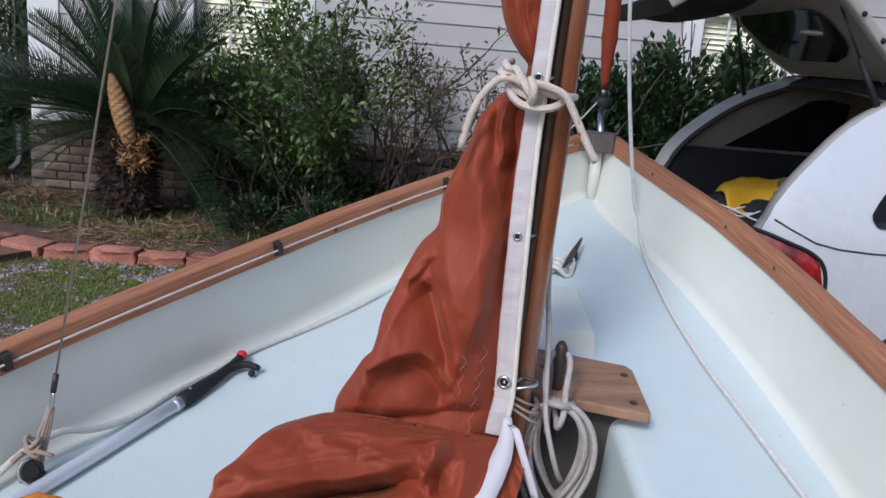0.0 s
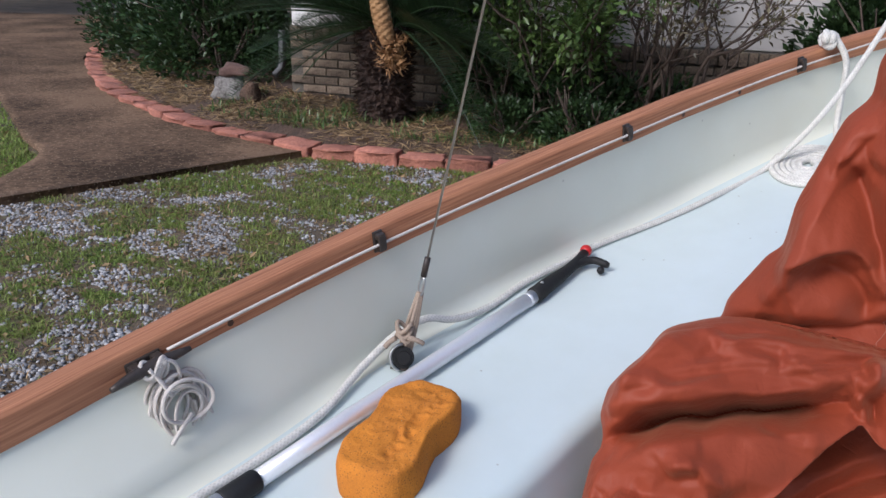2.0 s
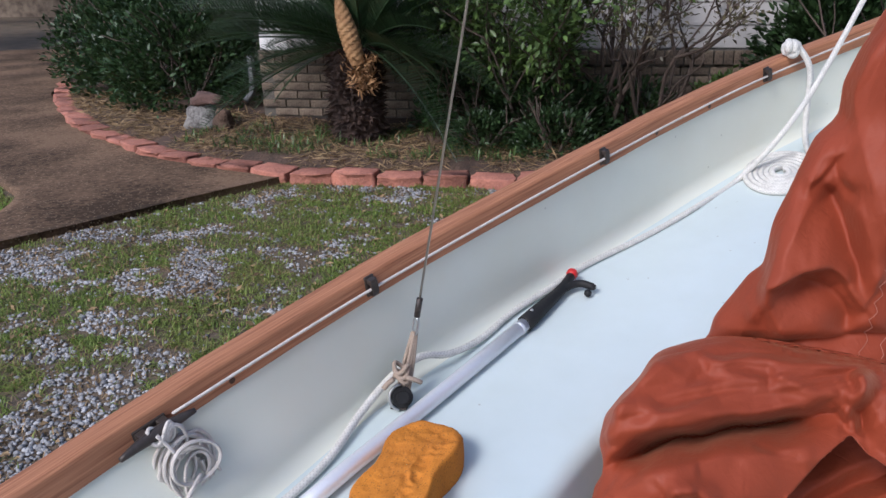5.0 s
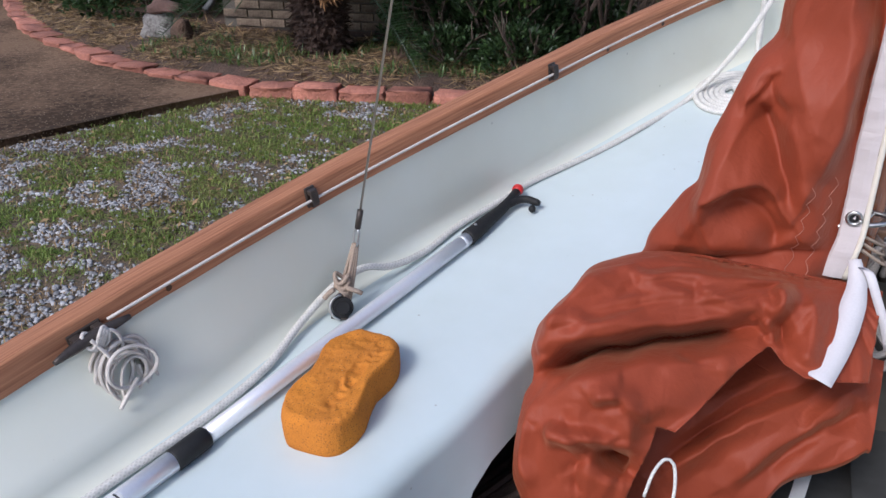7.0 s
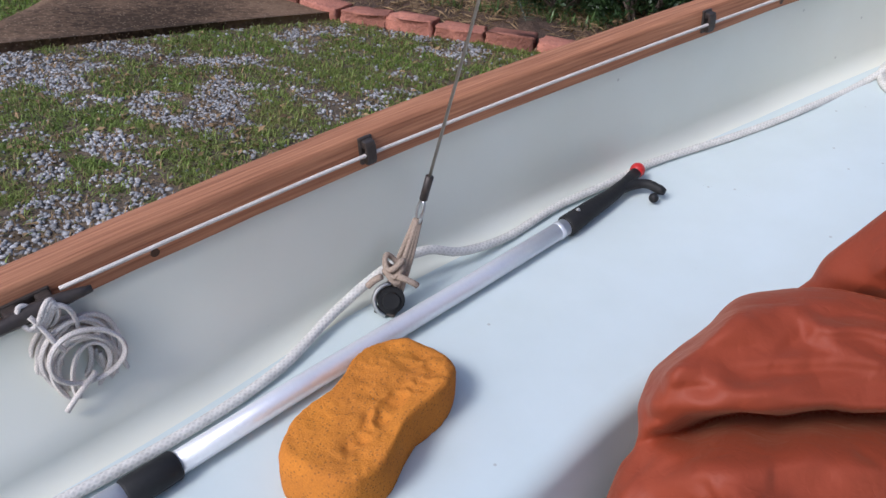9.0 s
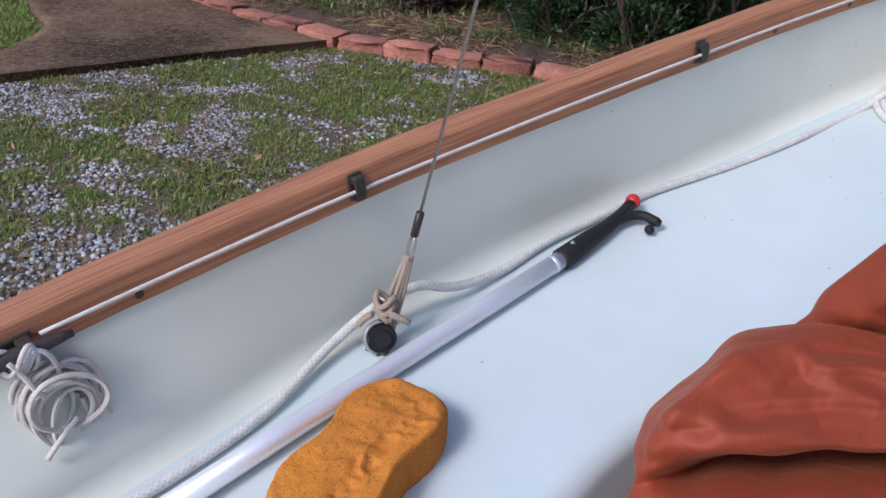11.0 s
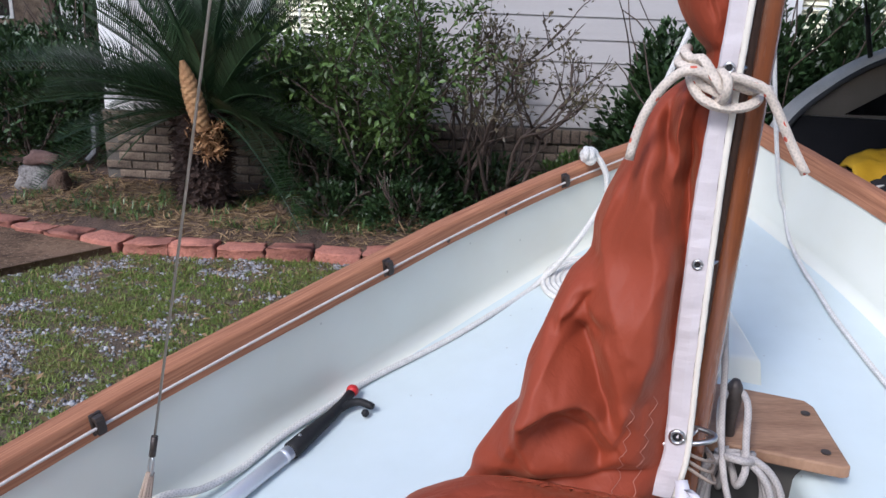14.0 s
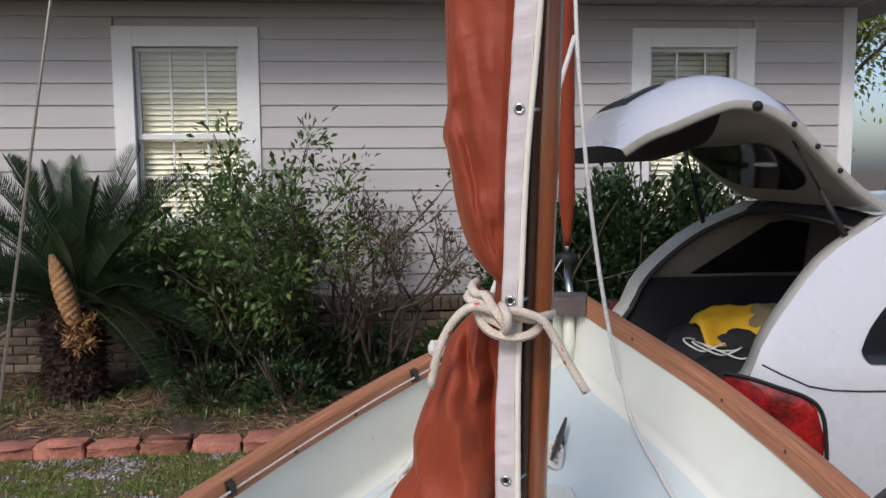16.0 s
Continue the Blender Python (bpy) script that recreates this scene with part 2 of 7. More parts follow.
ROCK = mat("grey_rock", (0.25, 0.235, 0.22), (0.06, 0.05, 0.045), 0.9, 8, 50, bump=0.9, dist=0.012, lo=0.42, hi=0.58)
REDROCK = mat("red_stone", (0.15, 0.085, 0.07), (0.08, 0.048, 0.04), 0.9, 8, 60, bump=0.7, dist=0.008)
CARW = mat("white_car_paint", (0.60, 0.61, 0.645), (0.57, 0.58, 0.61), 0.28, 2, 8, bump=0.0, coat=0.6)
# Shade under the raised gate is put into this greyed white.
CARJ = mat("dusty_shaded_jamb", (0.50, 0.48, 0.44), (0.36, 0.345, 0.31), 0.5, 9, 120, bump=0.2)
CARIN = mat("cabin_trim", (0.26, 0.23, 0.20), (0.20, 0.18, 0.155), 0.8, 5, 200, bump=0.1)
CARBE = mat("beige_trim", (0.302, 0.277, 0.245), (0.252, 0.230, 0.202), 0.7, 5, 200, bump=0.1)
CARDK = mat("dark_carpet", (0.018, 0.018, 0.022), (0.010, 0.010, 0.012), 0.9, 5, 200, bump=0.2)
RUBBER = mat("rubber", (0.015, 0.015, 0.015), None, 0.6, 8, 80)
YELLOW = mat("yellow_fabric", (0.72, 0.42, 0.012), (0.58, 0.32, 0.01), 0.7, 8, 150, bump=0.2)
PVCW = mat("white_plastic", (0.72, 0.73, 0.72), None, 0.45, 5, 40)
GREYP = mat("dirty_grey_plastic", (0.08, 0.082, 0.085), (0.04, 0.04, 0.04), 0.6, 12, 60)
CAPW = mat("weathered_cap", (0.14, 0.11, 0.095), (0.07, 0.055, 0.05), 0.75, 18, 120, bump=0.4)
BLIND = mat("window_blind", (0.84, 0.80, 0.64), (0.78, 0.74, 0.58), 0.6, 4, 40)


def glassmat(name, tint, rough=0.02, ior=1.45):
    m = bpy.data.materials.new(name)
    m.use_nodes = True
    p = m.node_tree.nodes["Principled BSDF"]
    p.inputs["Base Color"].default_value = (*tint, 1)
    p.inputs["Transmission Weight"].default_value = 1.0
    p.inputs["Roughness"].default_value, p.inputs["IOR"].default_value = rough, ior
    return m


GLASS = glassmat("window_glass", (0.92, 0.95, 0.93))
DGLASS = mat("tinted_glass", (0.012, 0.012, 0.014), None, 0.05, 3, 10, bump=0.0, spec=0.6)
TAILRED = mat("red_lens", (0.40, 0.008, 0.008), (0.10, 0.003, 0.003), 0.15, 9, 60, bump=0.5, dist=0.006, coat=0.8, lo=0.40, hi=0.60)


# ---- building tools ----
def mesh_from(name, verts, faces, material, smooth=True, uvs=None):
    me = bpy.data.meshes.new(name)
    me.from_pydata([tuple(v) for v in verts], [], faces)
    me.materials.append(material)
    if smooth:
        me.polygons.foreach_set("use_smooth", [True] * len(me.polygons))
    if uvs is not None:
        lay = me.uv_layers.new(name="uv")
        idx = np.empty(len(me.loops), int)
        me.loops.foreach_get("vertex_index", idx)
        lay.data.foreach_set("uv", np.asarray(uvs, float)[idx].ravel())
    me.update()
    return me


def put(name, me, parent=None, label=""):
    ob = new(name, me)
    if parent:
        ob.parent = parent
        ob.matrix_parent_inverse = parent.matrix_world.inverted() if parent.matrix_world != Matrix() else Matrix()
    if label:
        ob["label"] = label
    return ob


def thing(name, label, category, at=(0, 0, 0), group="", kind=""):
    ob = new(name)
    ob.empty_display_size = 0.05
    ob.matrix_world = Matrix.Translation(at)
    ob.location = at
    ANCHOR[ob.name] = Matrix.Translation(at)
    return tagged(ob, label, category, group, kind)


ANCHOR = {}


def part(name, bm_or_mesh, material, parent, label=""):
    me = bm_or_mesh
    if isinstance(me, bmesh.types.BMesh):
        me = bpy.data.meshes.new(name)
        bm_or_mesh.to_mesh(me)
        bm_or_mesh.free()
        me.materials.append(material)
    ob = new(name, me)
    ob.parent = parent
    if parent.name in ANCHOR:
        ob.matrix_parent_inverse = ANCHOR[parent.name].inverted()
    if label:
        ob["label"] = label
    return ob


def loft(rings, closed=False, caps=False):
    """Vertices and faces through a list of rings, each with the same number of points."""
    n, v, f = len(rings[0]), [], []
    for ring in rings:
        v += [tuple(p) for p in ring]
    m = n if closed else n - 1
    for i in range(len(rings) - 1):
        for j in range(m):
            k = (j + 1) % n
            f.append((i * n + j, i * n + k, (i + 1) * n + k, (i + 1) * n + j))
    if caps:
        f.append(tuple(range(n))[::-1])
        f.append(tuple((len(rings) - 1) * n + j for j in range(n)))
    return v, f


def spline(pts, step=0.02):
    """Points evenly along a Catmull-Rom curve through pts."""
    p = np.array(pts, float)
    q = np.vstack([2 * p[0] - p[1], p, 2 * p[-1] - p[-2]])
    out = []
    for i in range(1, len(q) - 2):
        a, b, c, d = q[i - 1:i + 3]
        k = max(2, int(np.linalg.norm(c - b) / step))
        for t in np.arange(k) / k:
            out.append(0.5 * (2 * b + (c - a) * t + (2 * a - 5 * b + 4 * c - d) * t * t + (3 * b - a - 3 * c + d) * t ** 3))
    out.append(q[-2])
    return np.array(out)


def tube(pts, r, seg=8, caps=True):
    """A tube along points, radius a number or one per point, with UV in metres."""
    p = np.array(pts, float)
    rr = np.full(len(p), r) if np.isscalar(r) else np.array(r, float)
    tan = np.gradient(p, axis=0)
    tan /= np.linalg.norm(tan, axis=1)[:, None] + 1e-12
    up = np.cross(tan[0], (0.3, 0.2, 0.93))
    up /= np.linalg.norm(up) + 1e-12
    verts, uvs, along = [], [], 0.0
    for i in range(len(p)):
        up = up - tan[i] * (up @ tan[i])
        up /= np.linalg.norm(up) + 1e-12
        side = np.cross(tan[i], up)
        if i:
            along += np.linalg.norm(p[i] - p[i - 1])
        for j in range(seg + 1):
            a = 2 * math.pi * j / seg
            verts.append(p[i] + rr[i] * (math.cos(a) * up + math.sin(a) * side))
            uvs.append((along, rr[i] * a))
    faces = []
    for i in range(len(p) - 1):
        for j in range(seg):
            b = i * (seg + 1) + j
            faces.append((b, b + 1, b + seg + 2, b + seg + 1))
    if caps:
        faces.append(tuple(range(seg))[::-1])
        faces.append(tuple((len(p) - 1) * (seg + 1) + j for j in range(seg)))
    return verts, faces, uvs


def rope(name, pts, r, material, parent, label="", step=0.012, seg=8):
    v, f, u = tube(spline(pts, step), r, seg)
    return part(name, mesh_from(name, v, f, material, True, u), None, parent, label)


def rod(name, pts, r, material, parent, label="", seg=12):
    v, f, u = tube(pts, r, seg)
    return part(name, mesh_from(name, v, f, material, True, u), None, parent, label)


def slab(bm, x0, x1, y0, y1, z0, z1, m=None, bevel=0.0):
    r = bmesh.ops.create_cube(bm, size=1)
    vs = r["verts"]
    bmesh.ops.scale(bm, verts=vs, vec=(x1 - x0, y1 - y0, z1 - z0))
    bmesh.ops.translate(bm, verts=vs, vec=((x0 + x1) / 2, (y0 + y1) / 2, (z0 + z1) / 2))
    if bevel:
        es = list({e for v in vs for e in v.link_edges})
        vs = list({v for f in bmesh.ops.bevel(bm, geom=es, offset=bevel, segments=2, profile=0.6, affect="EDGES")["faces"] for v in f.verts} | {v for v in vs if v.is_valid})
    if m is not None:
        bmesh.ops.transform(bm, matrix=m, verts=[v for v in vs if v.is_valid])


def block(name, x0, x1, y0, y1, z0, z1, material, parent, bevel=0.003, m=None, label=""):
    bm = bmesh.new()
    slab(bm, x0, x1, y0, y1, z0, z1, m, bevel)
    return part(name, bm, material, parent, label)


def setting(name, me_or_bm, material, label, category):
    me = me_or_bm
    if isinstance(me, bmesh.types.BMesh):
        me = bpy.data.meshes.new(name)
        me_or_bm.to_mesh(me)
        me_or_bm.free()
        me.materials.append(material)
    return tagged(new(name, me), label, category, kind="structure")


def lumps(x, y, z, s):
    return noise.noise(Vector((x * s, y * s, z * s)))


def curve(xs, ys):
    """A smooth curve through the points that never overshoots them."""
    x, y = np.asarray(xs, float), np.asarray(ys, float)
    d, hh = np.diff(y) / np.diff(x), np.diff(x)
    m = np.zeros(len(x))
    m[0], m[-1] = d[0], d[-1]
    for i in range(1, len(x) - 1):
        if d[i - 1] * d[i] > 0:
            w1, w2 = 2 * hh[i] + hh[i - 1], hh[i] + 2 * hh[i - 1]
            m[i] = (w1 + w2) / (w1 / d[i - 1] + w2 / d[i])

    def at(s):
        if s <= x[0]:
            return float(y[0])
        if s >= x[-1]:
            return float(y[-1])
        i = int(np.searchsorted(x, s)) - 1
        t = (s - x[i]) / hh[i]
        return float((1 + 2 * t) * (1 - t) ** 2 * y[i] + t * (1 - t) ** 2 * hh[i] * m[i] + t * t * (3 - 2 * t) * y[i + 1] + t * t * (t - 1) * hh[i] * m[i + 1])

    return at


# ---- the boat: s runs forward from the mast, h to its right ----
HEAD = radians(17.0)
FX, FY = math.sin(HEAD), math.cos(HEAD)
H0 = -0.017


def W(s, h, z):
    return (0.03 + s * FX + h * FY, 0.02 + s * FY - h * FX, z)


half_beam = curve([-3.2, -2.4, -1.5, -0.9, -0.4, 0.24, 0.55, 0.845, 0.97, 1.15, 1.3, 1.40], [1.0, 1.12, 1.12, 1.015, 0.888, 0.665, 0.548, 0.405, 0.328, 0.200, 0.090, 0.012])
well_half = curve([-2.6, -1.2, -0.71, -0.57, -0.33, -0.1, 0.0, 0.15, 0.2], [0.6, 0.58, 0.535, 0.50, 0.455, 0.31, 0.27, 0.215, 0.19])


def rail_z(s):
    return 0.8977 + 0.175 * s + 0.06 * max(0.0, s - 0.5) ** 2


def deck_z(s, h=0.0):
    k = min(1.0, abs(h) / 0.6)
    return 0.652 + 0.15 * s + 0.05 * s * s + 0.03 * max(0.0, min(1.0, (s + 0.1) / 0.4)) * (1 - k * k)


boat = thing("sailing_dinghy", "pale aqua fibreglass sailing dinghy with varnished teak gunwales on a driveway", "boat", W(0, 0, 0))


def joint(s, side):
    """Half-width of the deck where the wall's fillet starts to rise, and the fillet's radius."""
    hw = half_beam(s)
    hj = max(0.0, hw - inset(s) - side * min(0.022, hw * 0.4))
    return hj, min(0.036, hj * 0.5 + 0.004)


inset = curve([-1.4, -0.8, -0.4, 0.0, 0.25, 0.7, 1.2, 1.4], [0.12, 0.085, 0.030, 0.008, 0.004, 0.022, 0.03, 0.004])


def surf_z(s, h):
    """Height of the deck with its fillet at the wall."""
    side = -1 if h < H0 else 1
    hj, rf = joint(s, side)
    k = abs(h - H0) - (hj - rf)
    z = deck_z(s, h)
    return z + (rf - math.sqrt(max(0.0, rf * rf - min(k, rf) ** 2)) if k > 0 else 0)


def smooth_stations(a, b, n):
    return [a + (b - a) * i / n for i in range(n + 1)]


def liner_section(s, side, full):
    """Points from the underside of the rail down the wall, round the fillet and over the deck; full: to the centreline."""
    hw, zt = half_beam(s), rail_z(s) - 0.023
    hj, rf = joint(s, side)
    pts = []
    zj = deck_z(s, hj)
    for i in range(7):
        t = i / 6
        zz = zt + (zj + rf - zt) * t
        pts.append((hw + 0.004 + (hj - hw - 0.004) * t ** 1.3, zz))
    for i in range(1, 7):
        a = math.pi / 2 * i / 6
        pts.append((hj - rf * (1 - math.cos(a)), zj + rf - rf * math.sin(a)))
    inner = hj - rf
    if full:
        for i in range(1, 13):
            hh = inner * (1 - i / 12)
            pts.append((hh, deck_z(s, hh)))
    else:
        wo = min(well_half(s), inner - 0.01)
        lip = 0.035
        for i in range(1, 9):
            hh = inner + (wo + lip - inner) * i / 8
            pts.append((hh, deck_z(s, hh)))
        zl = deck_z(s, wo)
        k = max(0.0, min(1.0, (s + 0.70) / 0.16)) * max(0.0, min(1.0, (0.02 - s) / 0.1))
        zcut = 0.22 + (zl - lip - 0.085 - 0.22) * k * k * (3 - 2 * k)
        for i in range(1, 7):
            a = math.pi / 2 * i / 6
            pts.append((wo + lip - lip * math.sin(a), zl - lip * (1 - math.cos(a))))
        for i in range(1, 5):
            pts.append((wo - 0.02 * i / 4, zl - lip - (zl - lip - zcut) * i / 4))
    return [W(s, H0 + side * h, z) for h, z in pts]


def liner(name, s0, s1, n, side, full):
    rings = [liner_section(s, side, full) for s in smooth_stations(s0, s1, n)]
    v, f = loft(rings)
    k = len(rings[0])
    if side > 0:
        f = [q[::-1] for q in f]
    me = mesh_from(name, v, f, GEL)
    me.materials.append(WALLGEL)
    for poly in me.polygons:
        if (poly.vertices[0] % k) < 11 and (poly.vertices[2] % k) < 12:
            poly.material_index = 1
    return part(name, me, None, boat)


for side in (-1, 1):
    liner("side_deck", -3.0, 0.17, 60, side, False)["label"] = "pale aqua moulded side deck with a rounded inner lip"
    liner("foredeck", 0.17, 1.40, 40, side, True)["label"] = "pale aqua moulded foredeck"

# front wall and floor of the footwell
v, f = [], []
for i in range(13):
    hh = -0.26 + 0.52 * i / 12
    zt = deck_z(0.17, hh)
    v += [W(0.172, H0 + hh, zt), W(0.168, H0 + hh, zt - 0.012), W(0.165, H0 + hh, zt - 0.04), W(0.163, H0 + hh, 0.2)]
for i in range(12):
    for j in range(3):
        b = i * 4 + j
        f.append((b, b + 4, b + 5, b + 1))
part("well_bulkhead", mesh_from("well_bulkhead", v, f, WELLP), None, boat, "footwell bulkhead, grey-beige darkened for shade")
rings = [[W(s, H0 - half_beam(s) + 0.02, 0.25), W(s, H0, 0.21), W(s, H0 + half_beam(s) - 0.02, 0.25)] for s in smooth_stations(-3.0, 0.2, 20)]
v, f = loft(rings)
part("well_floor", mesh_from("well_floor", v, f, WELL, False), None, boat, "footwell floor, grey darkened for shade")

# outer hull
for side in (-1, 1):
    rings = []
    for s in smooth_stations(-3.0, 1.44, 50):
        hw = half_beam(min(s, 1.40)) + 0.012
        if s > 1.38:
            hw = 0.014
        zt, zb = rail_z(s) - 0.02, 0.12 + 0.22 * max(0, s)
        rings.append([W(s + 0.02 * (1 - t) * (s > 1), H0 + side * (hw + 0.028 * min(1, t * 5)) * (1 - t ** 7), zt + (zb - zt) * (t ** 0.8)) for t in (0, 0.15, 0.3, 0.5, 0.7, 0.85, 1.0)])
    v, f = loft(rings)
    part("hull", mesh_from("hull", v, f if side < 0 else [q[::-1] for q in f], WALLGEL), None, boat, "pale fibreglass topsides")
# dark sheet inside the hull, standing in for the shade there
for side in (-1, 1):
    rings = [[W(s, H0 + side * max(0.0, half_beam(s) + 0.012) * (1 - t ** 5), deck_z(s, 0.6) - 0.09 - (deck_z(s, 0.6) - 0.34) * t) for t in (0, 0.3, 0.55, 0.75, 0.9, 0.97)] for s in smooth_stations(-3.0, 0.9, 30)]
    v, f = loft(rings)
    part("hull_shade_lining", mesh_from("hull_shade_lining", v, f if side < 0 else [q[::-1] for q in f], WELL), None, boat, "dark inside of the hull, shade put into its colour")
hw = half_beam(-3.0)
v = [W(-3.0, H0 + h, z) for h, z in ((-hw, 0.37), (hw, 0.37), (hw * 0.7, 0.28), (0, 0.22), (-hw * 0.7, 0.28))]
part("transom", mesh_from("transom", v, [(0, 1, 2, 3, 4)], WALLGEL, False), None, boat)

# gunwale rails
for side in (-1, 1):
    ss = smooth_stations(-3.0, 1.385, 90)
    prof = [(0, -0.026), (0, 0.018), (0.002, 0.0225), (0.006, 0.025), (0.040, 0.025), (0.045, 0.0225), (0.047, 0.0175), (0.047, -0.025), (0.044, -0.026)]
    path = [np.array(W(s, H0 + side * half_beam(s), rail_z(s))) for s in ss]
    rings, uvs, along = [], [], 0
    for i, s in enumerate(ss):
        t = path[min(i + 1, len(ss) - 1)] - path[max(i - 1, 0)]
        out = np.array((t[1], -t[0], 0)) * side
        out /= np.linalg.norm(out)
        if i:
            along += np.linalg.norm(path[i] - path[i - 1])
        ww = 0.0008 * lumps(*path[i], 9)
        rings.append([path[i] + out * (a - 0.002 + ww) + np.array((0, 0, b + ww)) for a, b in prof])
        uvs += [(along, c) for c in (0, 0.042, 0.047, 0.052, 0.086, 0.092, 0.097, 0.135, 0.14)]
    v, f = loft(rings, closed=True, caps=True)
    rail = part("gunwale", mesh_from("gunwale", v, f if side > 0 else [q[::-1] for q in f], TEAK, True, uvs), None, boat, "oiled teak gunwale rail with a worn top")
    mod = rail.modifiers.new("edges", "EDGE_SPLIT")
    mod.split_angle = radians(35)

# post and cap where the sides meet at the bow
rod("stem_post", [W(1.375, H0, deck_z(1.375) - 0.03), W(1.378, H0, rail_z(1.378) - 0.01)], 0.020, WALLGEL, boat, seg=16)
bm = bmesh.new()
slab(bm, -0.06, 0.06, -0.075, 0.05, -0.03, 0.035, Matrix.Translation(W(1.40, H0, rail_z(1.40) - 0.010)) @ Matrix.Rotation(-HEAD, 4, "Z"), 0.012)
part("bow_cap", bm, CAPW, boat, "dark weathered bow fitting")
rod("stem_fitting", [W(1.46, -0.02, rail_z(1.45)), W(1.55, -0.035, 1.25), W(1.60, -0.04, 1.29)], 0.012, STEEL, boat)


def rail_point(s, side, dz=0.0, off=0.0):
    a, b = np.array(W(s - 0.02, H0 + side * half_beam(s - 0.02), 0)), np.array(W(s + 0.02, H0 + side * half_beam(s + 0.02), 0))
    t = (b - a) / np.linalg.norm(b - a)
    inn = np.array((-t[1], t[0], 0)) * side
    p = np.array(W(s, H0 + side * half_beam(s), rail_z(s) + dz)) + inn * off
    slope = (rail_z(s + 0.02) - rail_z(s - 0.02)) / np.linalg.norm(b - a)
    tt = np.array((t[0], t[1], slope))
    tt /= np.linalg.norm(tt)
    return p, tt, inn


def on_rail(s, side, dz=0.0, off=0.0):
    """A frame with x along the rail, y inboard, z up."""
    p, t, inn = rail_point(s, side, dz, off)
    up = np.cross(t, inn)
    if up[2] < 0:
        up = -up
    m = Matrix((t, inn, up)).transposed().to_4x4()
    return Matrix.Translation(p) @ m


# fairleads on the port rail, each a dark loop on a base
def fairlead(s):
    m = on_rail(s, -1, 0.002, 0.0)
    bm = bmesh.new()
    slab(bm, -0.011, 0.011, 0.0, 0.006, -0.020, 0.020, m, 0.003)
    slab(bm, -0.008, 0.008, 0.004, 0.017, 0.006, 0.017, m, 0.003)
    slab(bm, -0.008, 0.008, 0.004, 0.017, -0.017, -0.007, m, 0.003)
    slab(bm, -0.008, 0.008, 0.012, 0.018, -0.012, 0.012, m, 0.002)
    return part("fairlead", bm, BRONZE, boat, "dark bronze fairlead on the rail")


for s in (-0.404, 0.239, 0.845):
    fairlead(s)


def plug(s, side, dz=-0.015):
    m = on_rail(s, side, dz, 0.0)
    bm = bmesh.new()
    bmesh.ops.create_cone(bm, cap_ends=True, segments=12, radius1=0.0058, radius2=0.005, depth=0.003, matrix=m @ Matrix.Rotation(radians(90), 4, "X") @ Matrix.Translation((0, 0, -0.0005)))
    return part("screw_plug", bm, TRACK, boat)


for s in (-0.98, -0.69, -0.20, 0.04, 0.44, 0.64, 1.0):
    plug(s, -1)
for s in (0.10, 0.331, 0.564, 0.798, 0.971, 1.14, 1.27):
    plug(s, 1, 0.0)


# horn cleat on the port rail
def horn_cleat(name, m, length, parent, material, label):
    bm = bmesh.new()
    slab(bm, -length * 0.22, length * 0.22, 0.0, 0.006, -0.010, 0.010, m, 0.003)
    for x in (-0.14, 0.14):
        slab(bm, length * x - 0.008, length * x + 0.008, 0.004, 0.022, -0.008, 0.008, m, 0.003)
    cl = part(name, bm, material, parent, label)
    n = 13
    pts = [m @ Vector((length * (i / (n - 1) - 0.5), 0.023 + 0.006 * abs(2 * i / (n - 1) - 1) ** 2, 0)) for i in range(n)]
    rr = [0.004 + 0.006 * (1 - abs(2 * i / (n - 1) - 1) ** 1.6) for i in range(n)]
    rod("horn", [tuple(p) for p in pts], rr, material, cl, seg=10)
    return cl


horn_cleat("cleat", on_rail(-0.832, -1, -0.004), 0.125, boat, BRONZE, "dark bronze horn cleat on the rail")
mdeck = Matrix.Translation(W(0.875, -0.014, deck_z(0.875) - 0.002)) @ Matrix.Rotation(-HEAD - 0.06, 4, "Z") @ Matrix.Rotation(radians(90), 4, "Z") @ Matrix.Rotation(radians(90 + 9), 4, "X") @ Matrix.Rotation(radians(10), 4, "Z")
horn_cleat("deck_cleat", mdeck @ Matrix.Diagonal((1, 1.5, 1.5, 1)), 0.24, boat, BRONZE, "dark bronze mooring cleat on the foredeck")

for k in range(3):
    c = np.array(W(0.80 + 0.02 * k, -0.03, deck_z(0.8) + 0.015 + 0.008 * k))
    rope("cleat_wrap", [tuple(c + np.array((0.030 * math.cos(a), 0.026 * math.sin(a), 0.012 * math.sin(2 * a)))) for a in np.linspace(0, 6.3, 16)], 0.008, ROPE, boat)
rope("painter", [W(0.80, -0.05, deck_z(.8) + 0.012), W(0.76, -0.075, deck_z(.76) + 0.01), W(0.70, -0.085, deck_z(.70) + 0.01), W(0.64, -0.075, deck_z(.64) + 0.01), W(0.66, -0.10, deck_z(.66) + 0.01), W(0.75, -0.12, deck_z(.75) + 0.01)], 0.009, ROPE, boat, "white painter made fast to the cleat")

# raised mast box on the foredeck
zb = [deck_z(0.41), deck_z(0.69)]
v = [W(0.395, -0.135, zb[0] - .01), W(0.395, 0.128, zb[0] - .01), W(0.70, 0.045, zb[1] - .01), W(0.70, -0.052, zb[1] - .01),
     W(0.405, -0.125, zb[0] + 0.052), W(0.405, 0.118, zb[0] + 0.052), W(0.69, 0.036, zb[1] + 0.020), W(0.69, -0.043, zb[1] + 0.020)]
bm = bmesh.new()
bv = [bm.verts.new(p) for p in v]
